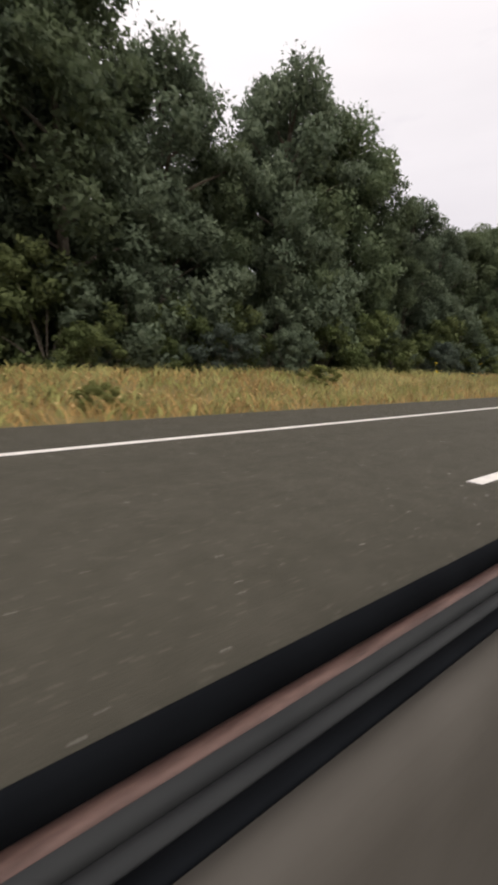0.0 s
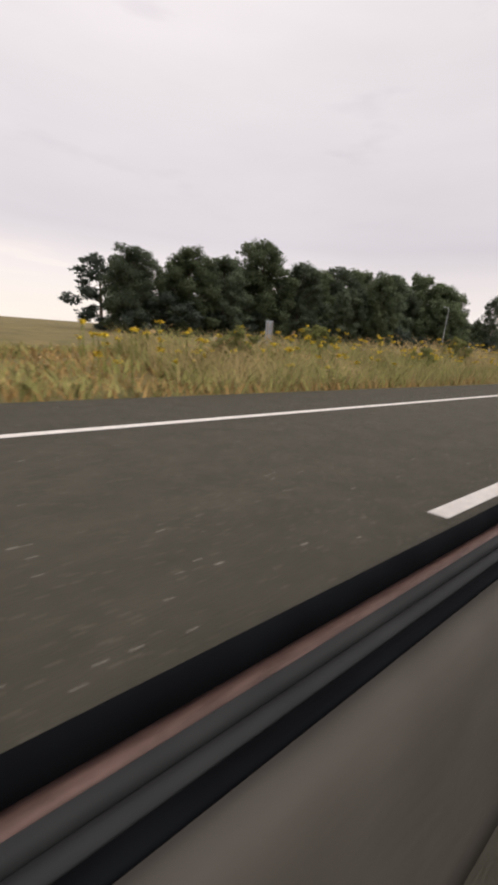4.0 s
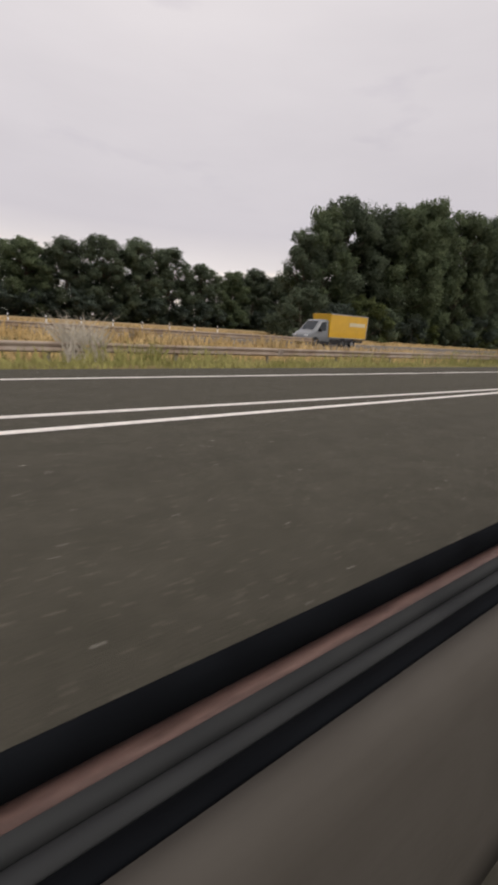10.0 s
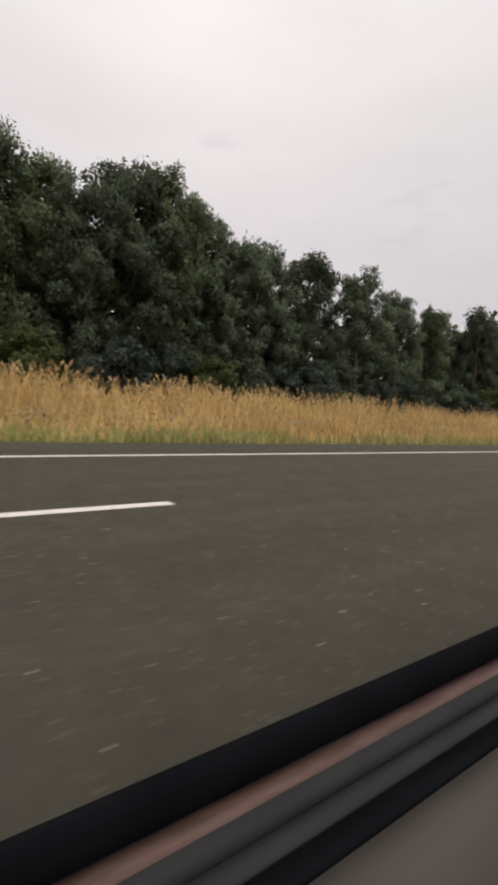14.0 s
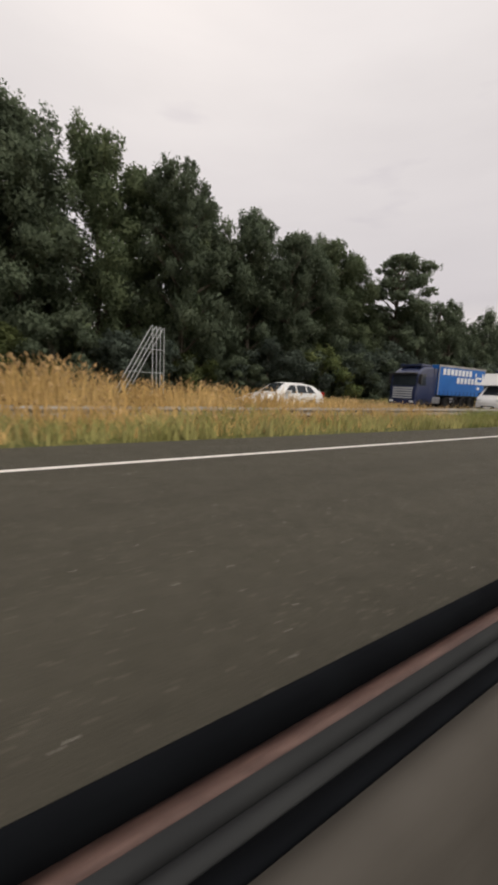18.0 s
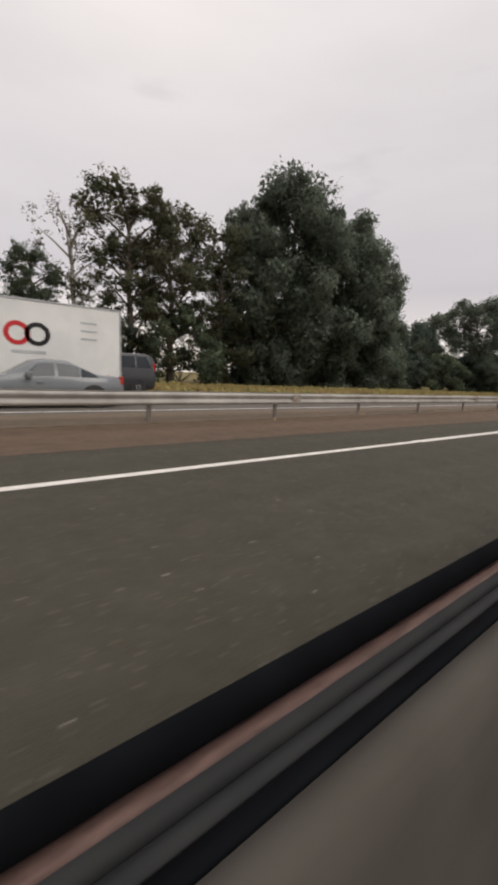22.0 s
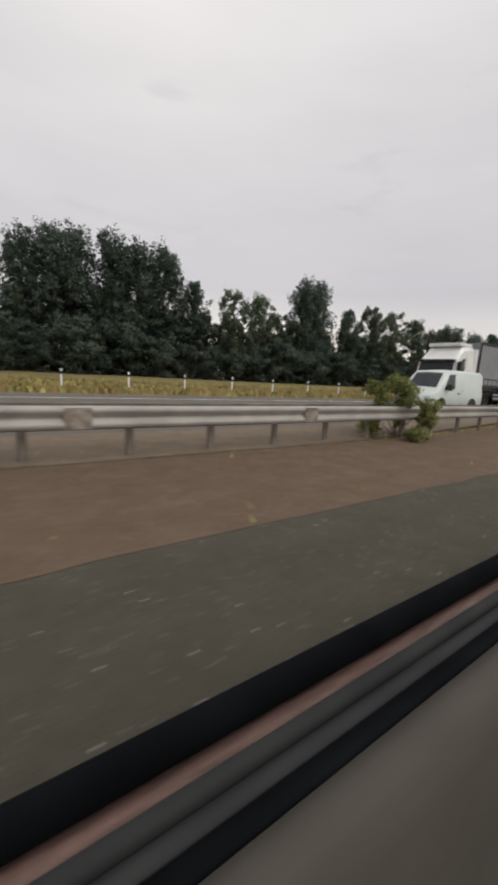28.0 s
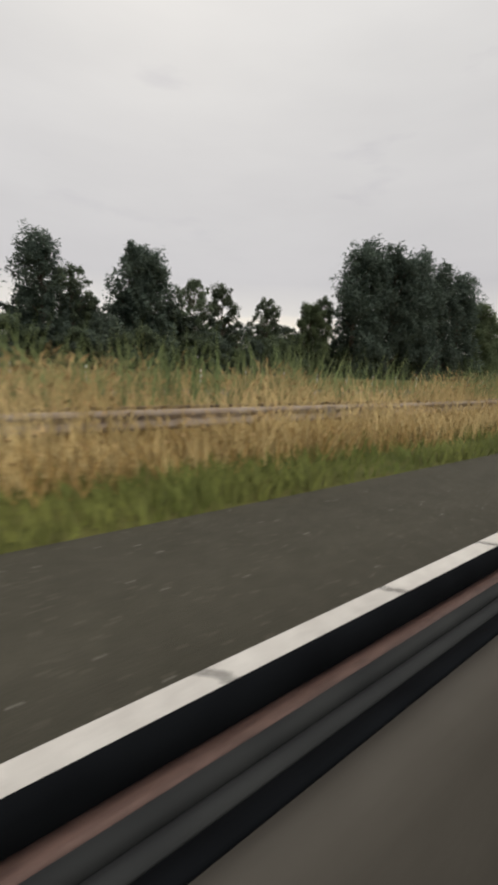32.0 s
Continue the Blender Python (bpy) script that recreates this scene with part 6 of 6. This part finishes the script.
def add_truck(label, x, y, cab_mat, box_mat, box_label, length=16.2, cab_len=2.3, box_top=3.95, box_low=1.15, kind="curtain", cab_top=3.75, gap=0.55):
    """A tractor unit with its semitrailer, facing the near end of the road."""
    o = tagged(new("articulated_truck"), label, "truck", "traffic on the far carriageway")
    o.matrix_basis = pose(x, y, 0)
    hw = 1.25
    st = [(0.0, .45, 1.2, 1.25, .92 * hw, .92 * hw), (0.06, .32, 1.75, 1.80, .97 * hw, .97 * hw), (0.18, .32, 1.80, 2.85, hw, .93 * hw), (0.34, .32, 1.80, 2.98, hw, .93 * hw), (1.0, .34, 1.80, cab_top - 0.12, hw, .90 * hw), (1.7, .36, 1.80, cab_top, hw, .88 * hw), (cab_len, .40, 1.80, cab_top, .98 * hw, .88 * hw)]
    part("cab", body_bmesh(st), cab_mat, o, smooth=False)
    bm = bmesh.new()
    vs = [bm.verts.new(p) for p in ((0.040, -hw * 0.86, 1.82), (0.040, hw * 0.86, 1.82), (0.150, hw * 0.84, 2.68), (0.150, -hw * 0.84, 2.68), (0.11, -hw * 0.86, 1.82), (0.11, hw * 0.86, 1.82), (0.22, hw * 0.84, 2.68), (0.22, -hw * 0.84, 2.68))]
    for f in ((0, 1, 2, 3), (7, 6, 5, 4), (0, 4, 5, 1), (1, 5, 6, 2), (2, 6, 7, 3), (3, 7, 4, 0)):
        bm.faces.new([vs[i] for i in f])
    part("windscreen", bm, M_GLASS, o)
    part("sun_visor", boxed(-0.12, 0.30, -hw * 0.9, hw * 0.9, 2.70, 2.84, 0.03), cab_mat if cab_mat is P_ORANGE else M_TRIM, o)
    part("roof_deflector", boxed(0.75, cab_len - 0.1, -hw * 0.80, hw * 0.80, cab_top - 0.1, cab_top + 0.12, 0.06), cab_mat, o)
    for k in range(5):
        part("grille_bar", boxed(-0.035, 0.03, -hw * 0.72, hw * 0.72, 0.80 + 0.19 * k, 0.92 + 0.19 * k, 0.02), M_TRIM if cab_mat is not P_NAVY else M_GREY_PAINT, o)
    part("bumper", boxed(-0.07, 0.20, -hw * 0.97, hw * 0.97, 0.30, 0.72, 0.05), cab_mat, o)
    for side in (-1, 1):
        part("headlamp", boxed(-0.09, 0.05, *sorted((side * hw * 0.58, side * hw * 0.90)), 0.48, 0.64, 0.03), M_LAMP, o)
        part("side_window", side_panel(st, 0.42, 1.25, 0.04, 0.62, 0.006, side, (0.1, 0)), M_GLASS, o)
        part("mirror", boxed(0.12, 0.34, *sorted((side * (hw + 0.02), side * (hw + 0.24))), 1.95, 2.72, 0.04), M_TRIM, o)
        part("step", side_panel(st, 0.30, 1.0, -0.97, -0.72, 0.012, side), M_TRIM, o)
        part("door_gap", side_panel(st, 1.38, 1.40, -0.8, 0.8, 0.004, side), M_TRIM, o)
        part("fuel_tank", boxed(2.35, 3.5, *sorted((side * 0.62, side * 1.18)), 0.42, 1.0, 0.08), M_RIM, o)
        for wx in (1.35, 4.55):
            wheel(o, wx, side * 1.05, 0.50, 0.30, side)
        for wx in (length - 4.6, length - 3.3, length - 2.0):
            wheel(o, wx, side * 1.05, 0.50, 0.36, side)
        part("side_guard", boxed(5.6, length - 5.4, *sorted((side * 1.17, side * 1.21)), 0.55, 0.68, 0.01), M_RIM, o)
        part("side_guard", boxed(5.6, length - 5.4, *sorted((side * 1.17, side * 1.21)), 0.80, 0.93, 0.01), M_RIM, o)
    for side in (-1, 1):
        part("side_deflector", boxed(cab_len, cab_len + gap - 0.07, *sorted((side * 1.10, side * 1.16)), 0.95, cab_top - 0.15, 0.02), P_NAVY if cab_mat is not P_WHITE else P_WHITE, o)
    part("chassis", boxed(2.2, length - 0.3, -0.45, 0.45, 0.70, 1.02), M_CHASSIS, o)
    bx0 = cab_len + gap
    load = new("load_body")
    load.parent = o
    tagged(load, box_label)
    bm = boxed(bx0, length, -hw, hw, box_low, box_top, 0.03)
    part("box", bm, box_mat, load)
    if kind == "container":
        cm = bpy.data.meshes.new("corrugation")
        bm = bmesh.new()
        box(bm, 0, 0.13, -0.02, 0.02, box_low + 0.16, box_top - 0.14, 0.012)
        bm.to_mesh(cm)
        bm.free()
        cm.materials.append(box_mat)
        u = bx0 + 0.15
        while u < length - 0.2:
            shared("corrugation", cm, load, pose(u, -hw - 0.008, 0))
            u += 0.28
    else:
        part("top_rail", boxed(bx0, length, -hw - 0.02, -hw + 0.05, box_top - 0.14, box_top + 0.02, 0.01), M_STEEL if kind != "dark" else M_TRIM, load)
        u = bx0 + 0.3
        sm = bpy.data.meshes.new("strap")
        bm = bmesh.new()
        box(bm, 0, 0.05, -0.012, 0.0, box_low - 0.12, box_low + 0.35)
        bm.to_mesh(sm)
        bm.free()
        sm.materials.append(M_TRIM)
        while u < length - 0.2:
            shared("strap", sm, load, pose(u, -hw, 0))
            u += 0.62
    for u in (bx0, length - 0.09):
        part("corner_post", boxed(u, u + 0.09, -hw - 0.015, -hw + 0.06, box_low, box_top + 0.01, 0.008), {"container": box_mat, "dark": M_TRIM}.get(kind, M_STEEL), load)
    for side in (-1, 1):
        part("mudguard", boxed(length - 5.25, length - 1.3, *sorted((side * 0.86, side * 1.22)), 1.03, 1.09, 0.02), M_CHASSIS, o)
        part("mud_flap", boxed(length - 1.42, length - 1.38, *sorted((side * 0.86, side * 1.22)), 0.22, 1.03), M_TYRE, o)
    part("underrun_bar", boxed(length - 0.25, length - 0.12, -1.15, 1.15, 0.45, 0.58, 0.02), M_TRIM, o)
    for side in (-1, 1):
        part("tail_lamp", boxed(length - 0.1, length - 0.02, *sorted((side * 0.7, side * 1.12)), 0.85, 1.0, 0.02), M_TAIL, o)
    return o, load


def bars(load, name, spots, material, y=-1.275):
    for x0, x1, z0, z1 in spots:
        part(name, boxed(x0, x1, y - 0.006, y + 0.02, z0, z1, 0.004), material, load)


INNER, OUTER = 12.6, 16.5
# blue curtain-side truck, with the white lettering given as bars
blue_truck, load = add_truck("navy truck with a bright blue curtain-sided trailer", 586.2, OUTER + 0.9, P_NAVY, P_TARP_BLUE, "bright blue tarpaulin with white lettering bars", 10.3, box_top=3.62, cab_top=3.45)
bars(load, "letter_bar", [(3.4 + 0.58 * k, 3.8 + 0.58 * k, 2.85, 3.35) for k in range(8)] + [(5.6 + 0.58 * k, 6.0 + 0.58 * k, 2.2, 2.70) for k in range(6)], M_SIGN_WHITE)
bars(load, "emblem_bar", [(8.6, 9.8, 2.7, 2.86), (8.8, 9.6, 2.2, 2.45), (9.0, 9.4, 1.75, 2.0), (8.5, 8.7, 2.9, 3.2), (9.7, 9.9, 2.9, 3.2)], M_SIGN_WHITE)
add_truck("dark blue truck carrying a rust-red shipping container", 600.4, OUTER, P_NAVY, P_OXIDE, "rust-red corrugated shipping container", 16.4, kind="container", box_top=3.85)


def plate(name, outline, y, material, parent, label="", thick=0.012):
    """A flat print on a vehicle's flank, cut to an outline of (x, z)."""
    bm = bmesh.new()
    f = bm.faces.new([bm.verts.new((u, y, w)) for u, w in outline])
    r = bmesh.ops.extrude_face_region(bm, geom=[f])
    for v in (g for g in r["geom"] if isinstance(g, bmesh.types.BMVert)):
        v.co.y += thick
    bmesh.ops.recalc_face_normals(bm, faces=bm.faces[:])
    return part(name, bm, material, parent, label)


def arched(x0, x1, z0, z1, share=1.0):
    """A rectangle whose top is rounded over that share of its half-width."""
    r = (x1 - x0) / 2
    rise = r * share
    return [(x0, z0)] + [((x0 + x1) / 2 - r * math.cos(k * math.pi / 12), z1 - rise + rise * math.sin(k * math.pi / 12)) for k in range(13)] + [(x1, z0)]


def pill(x0, x1, z0, z1):
    r, zc = (z1 - z0) / 2, (z0 + z1) / 2
    return [(x1 - r + r * math.sin(k * math.pi / 10), zc + r * math.cos(k * math.pi / 10)) for k in range(11)] + [(x0 + r - r * math.sin(k * math.pi / 10), zc - r * math.cos(k * math.pi / 10)) for k in range(11)]


orange_truck, load = add_truck("orange truck with a white curtain-sided trailer", 659.9, OUTER, P_ORANGE, P_TARP_WHITE, "white tarpaulin with three dark machine pictures", 15.5, cab_len=2.4, gap=1.45, box_top=4.0, box_low=1.18, cab_top=3.6)
M_TEAL = mat("picture_teal", (0.12, 0.20, 0.20), (0.22, 0.31, 0.30), 2.0, 0.6)
M_PRINT_DARK = mat("picture_dark", (0.028, 0.030, 0.033), (0.060, 0.060, 0.060), 5.0, 0.6)
M_PRINT_PALE = mat("picture_pale", (0.40, 0.42, 0.42), (0.60, 0.60, 0.58), 2.5, 0.6)
M_PRINT_BLUE = mat("pale_blue_print", (0.36, 0.41, 0.48), (0.56, 0.57, 0.58), 0.5, 0.6)
for u, lift in ((7.35, 0.0), (8.85, 0.02), (10.45, 0.08)):
    plate("machine_picture", arched(u + 0.05, u + 0.70, 2.20 + lift, 3.30 + lift, 1.0), -1.262, M_PRINT_DARK, load)
    plate("picture_inside", arched(u + 0.18, u + 0.52, 2.20 + lift, 3.08 + lift, 0.8), -1.268, M_PRINT_PALE, load)
    plate("picture_hood", [(u + 0.62, 2.25 + lift), (u + 0.55, 3.22 + lift), (u + 0.98, 3.36 + lift), (u + 1.02, 3.0 + lift), (u + 1.16, 2.7 + lift), (u + 1.18, 2.25 + lift)], -1.272, M_PRINT_PALE, load)
    plate("picture_column", [(u + 0.66, 2.25 + lift), (u + 0.70, 3.0 + lift), (u + 0.80, 3.02 + lift), (u + 0.86, 2.25 + lift)], -1.278, M_PRINT_DARK, load)
    plate("picture_tank", arched(u, u + 1.26, 1.72 + lift, 2.36 + lift, 0.55), -1.276, M_TEAL, load)
    plate("picture_shine", pill(u + 0.22, u + 0.72, 1.98 + lift, 2.20 + lift), -1.282, M_PRINT_PALE, load)
    plate("picture_base", pill(u - 0.06, u + 1.30, 1.52 + lift, 1.80 + lift), -1.282, M_PRINT_DARK, load)
bars(load, "letter_bar", [(12.9 + 0.26 * k, 13.1 + 0.26 * k, 3.20, 3.36) for k in range(8)], M_GREY_PAINT, -1.258)
bars(load, "letter_bar", [(4.15 + 0.3 * k, 4.40 + 0.3 * k, 1.86, 1.96) for k in range(9)], M_GREY_PAINT, -1.258)
bars(load, "blue_band", [(7.2, 12.6, 1.22, 1.5)], M_PRINT_BLUE, -1.254)
plate("hill_print", arched(12.9, 15.3, 1.22, 1.75, 0.42), -1.257, M_PRINT_BLUE, load)
white_truck, load = add_truck("white truck with a grey curtain-sided trailer", 892.3, OUTER - 0.8, P_WHITE, P_TARP_GREY, "grey tarpaulin curtain side with buckled straps", 13.6, kind="dark", box_top=4.05, box_low=1.46)
bars(load, "lower_rail", [(3.0, 13.5, 1.30, 1.44), (3.0, 13.5, 1.83, 1.87)], M_TRIM)


def add_box_van(label, x, y, cab_mat, box_mat, length=6.6, top=3.05, nose=2.0, name="box_van", marks=(), y_low=0.75, luton=False):
    """A van cab with a square load box."""
    o = make_vehicle(name, label, "short_nose_van" if luton else "panel_van", x, y, 5.2 if nose > 1.5 else 4.6, 2.0, cab_mat, 0.92 if luton else 0.88, cargo=True, category="van")
    load = new("load_box")
    load.parent = o
    part("box", boxed(nose, length, -1.08, 1.08, y_low, top, 0.04), box_mat, load)
    if luton:
        bm = bmesh.new()
        vs = [bm.verts.new(p) for p in ((nose, -1.08, 2.02), (nose - 1.45, -1.0, 2.08), (nose - 0.75, -1.0, top - 0.04), (nose, -1.08, top), (nose, 1.08, 2.02), (nose - 1.45, 1.0, 2.08), (nose - 0.75, 1.0, top - 0.04), (nose, 1.08, top))]
        for f in ((0, 1, 2, 3), (7, 6, 5, 4), (1, 5, 6, 2), (2, 6, 7, 3), (0, 4, 5, 1)):
            bm.faces.new([vs[i] for i in f])
        part("overcab", bm, box_mat, load)
    for z in (y_low - 0.02, top - 0.05):
        part("edge_trim", boxed(nose, length, -1.10, -1.06, z, z + 0.07, 0.01), M_RIM, load)
    part("edge_trim", boxed(length - 0.06, length + 0.01, -1.10, -1.04, y_low, top, 0.01), M_RIM, load)
    part("side_guard", boxed(nose + 0.2, length - 0.3, -1.0, -0.96, 0.42, 0.62, 0.01), M_CHASSIS, o)
    wheel(o, length * 0.76, -0.92, 0.36, 0.24, -1)
    for nm, x0, x1, z0, z1, m in marks:
        part(nm, boxed(x0, x1, -1.095, -1.075, z0, z1, 0.004), m, load)
    return o, load


def loop_mark(load, x, z, r, material, y=-1.088):
    ob = part("curl_mark", disc(bmesh.new(), r, -0.006, 0.006, 26, r * 0.62), material, load, "grey painted curl")
    ob.matrix_basis = pose(x, y, z)


M_SMUDGE = mat("grey_graffiti", (0.34, 0.31, 0.29), (0.52, 0.49, 0.46), 3.0, 0.7)
v1, load = add_box_van("white box van with grey curled paint marks on its side", 590.1, INNER, P_WHITE, P_WHITE, 5.6, 3.05, 1.9, "box_van", (("hatch", 4.25, 4.55, 1.20, 1.48, M_GREY_PAINT), ("hatch", 4.95, 5.2, 1.15, 1.45, M_GREY_PAINT), ("letter_bar", 4.6, 4.95, 1.9, 2.1, M_GREY_PAINT)), luton=True)
for mx, mz, mr in ((2.9, 2.35, 0.34), (2.55, 1.75, 0.34), (3.0, 1.45, 0.30), (2.35, 2.35, 0.24)):
    loop_mark(load, mx, mz, mr, M_SMUDGE)
v2, load = add_box_van("yellow box truck with a white lettering band", 331.6, far_mid(335) - 1.2, P_GREY, P_YELLOW, 6.9, 2.65, 2.3, "box_truck", (("letter_bar", 4.6, 6.6, 1.75, 2.05, P_CREAM),))
v3, load = add_box_van("white box truck with a round red and black emblem", 682.0, OUTER, P_WHITE, P_WHITE, 6.7, 3.55, 1.8, "box_truck", (("letter_bar", 5.15, 5.75, 2.9, 2.96, M_GREY_PAINT), ("letter_bar", 5.15, 5.75, 2.6, 2.66, M_GREY_PAINT), ("letter_bar", 5.15, 5.75, 2.3, 2.36, M_GREY_PAINT), ("letter_bar", 2.8, 3.9, 1.65, 1.76, M_GREY_PAINT)))
loop_mark(load, 3.0, 2.35, 0.42, M_SIGN_RED)
loop_mark(load, 3.65, 2.35, 0.42, M_BLACK)
make_vehicle("van", "dark van following a white box truck", "bus_van", 687.3, 19.9, 4.4, 1.95, P_DARK, 1.08, category="van")
make_vehicle("car", "white hatchback half hidden behind the median grass", "hatchback", 568.0, INNER, 4.2, 1.78, P_WHITE)
make_vehicle("car", "silver people carrier on the far carriageway", "minivan", 629.2, INNER, 4.7, 1.85, P_SILVER)
make_vehicle("car", "dark grey car on the far carriageway", "hatchback", 641.2, OUTER, 4.2, 1.78, P_DARK)
make_vehicle("van", "bright blue van on the far carriageway", "bus_van", 617.9, INNER, 4.9, 1.95, P_BLUE, category="van")
make_vehicle("car", "dark grey saloon beside a white box truck", "sedan", 682.8, INNER, 4.8, 1.85, P_GREY)
make_vehicle("car", "cream-coloured car on the far carriageway", "estate", 732.2, INNER, 4.5, 1.8, P_CREAM)
make_vehicle("car", "silver estate car on the far carriageway", "minivan", 769.0, OUTER, 4.4, 1.82, P_SILVER, 0.95)
make_vehicle("car", "white compact car on the far carriageway", "minivan", 793.4, OUTER + 0.4, 3.7, 1.7, P_WHITE, 0.90)
make_vehicle("van", "pale van on the far carriageway", "panel_van", 885.3, INNER, 4.6, 1.9, P_PALE, 0.80, cargo=True, category="van")
make_vehicle("minibus", "white minibus with dark side windows", "panel_van", 918.6, OUTER, 5.7, 2.0, P_WHITE, 1.07, category="minibus")
make_vehicle("car", "white estate car behind tall dry grass", "hatchback", 931.4, OUTER, 4.1, 1.8, P_WHITE)
make_vehicle("car", "pale car behind tall dry grass", "hatchback", 967.0, OUTER, 4.2, 1.78, P_PALE, 1.0)
v4 = make_vehicle("delivery_van", "white panel van with red, brown and yellow printed sides", "panel_van", 772.68, INNER, 6.83, 2.05, P_WHITE, 1.03, cargo=True, lower=P_DARK, category="van")
P_MAROON = paint("dark_red_print", (0.11, 0.016, 0.022))
M_AMBER = mat("amber_print", (0.50, 0.30, 0.07), (0.66, 0.50, 0.22), 2.2, 0.5, big=(1.2, 0.3))
M_TAN = mat("tan_print", (0.24, 0.13, 0.075), (0.42, 0.27, 0.17), 3.0, 0.5)
M_BROWN = mat("brown_print", (0.10, 0.030, 0.026), (0.20, 0.065, 0.05), 5.0, 0.6)
M_SPICE = mat("spice_print", (0.34, 0.12, 0.03), (0.46, 0.22, 0.06), 5.0, 0.6)
plate("red_badge", pill(3.40, 5.16, 1.59, 2.0), -1.034, P_RED, v4)
for k in range(8):
    plate("letter_bar", arched(3.60 + 0.18 * k, 3.73 + 0.18 * k, 1.70, 1.90, 0.2), -1.040, M_SIGN_WHITE, v4)
plate("red_crown", arched(4.15, 4.45, 2.02, 2.17, 0.9), -1.034, P_RED, v4)
for mx, m in ((3.61, M_BROWN), (4.11, M_TAN), (4.56, M_SPICE), (5.03, M_BROWN)):
    ob = part("round_picture", disc(bmesh.new(), 0.205, -0.008, 0.008, 28), m, v4)
    ob.matrix_basis = pose(mx, -1.034, 1.11)
    ob = plate("letter_bar", pill(mx - 0.12, mx + 0.12, 0.95, 1.0), -1.046, M_SIGN_WHITE, v4)
# the tall glass printed on the rear quarter: foam, body and foot
glass_at = [(0.86, 0.20), (1.10, 0.235), (1.40, 0.255), (1.75, 0.285), (2.10, 0.30)]
plate("glass_print", [(6.30 - w, z) for z, w in glass_at] + [(6.30 + w, z) for z, w in glass_at[::-1]], -1.034, M_AMBER, v4, "amber glass printed on the van")
plate("glass_rim", arched(6.01, 6.60, 2.102, 2.44, 0.25), -1.030, M_TAN, v4)
plate("glass_shine", pill(6.10, 6.48, 1.80, 1.85), -1.040, P_CREAM, v4)
plate("white_print", arched(5.72, 6.05, 0.84, 1.15, 0.2), -1.040, P_CREAM, v4)
for r_out, m, yy in ((0.135, P_CREAM, -1.044), (0.085, M_BROWN, -1.052)):
    ob = part("emblem", disc(bmesh.new(), r_out, -0.006, 0.006, 24), m, v4)
    ob.matrix_basis = pose(6.52, yy, 1.06)
plate("red_corner", [(6.30, 0.40), (6.72, 0.40), (6.74, 1.45), (6.62, 1.45), (6.58, 0.86), (6.30, 0.86)], -1.028, P_MAROON, v4)
plate("dark_corner", [(6.60, 1.452), (6.70, 1.452), (6.63, 2.30), (6.60, 2.30)], -1.020, P_DARK, v4)
plate("dark_band", [(1.9, 0.40), (6.298, 0.40), (6.298, 0.82), (5.75, 0.82), (5.70, 1.05), (5.62, 0.82), (1.9, 0.82)], -1.032, P_DARK, v4)
plate("sill_strip", pill(2.1, 4.98, 0.48, 0.60), -1.040, M_SIGN_WHITE, v4)
bars(v4, "letter_bar", [(3.9 + 0.1 * k, 3.97 + 0.1 * k, 0.52, 0.56) for k in range(7)], M_GREY_PAINT, -1.044)
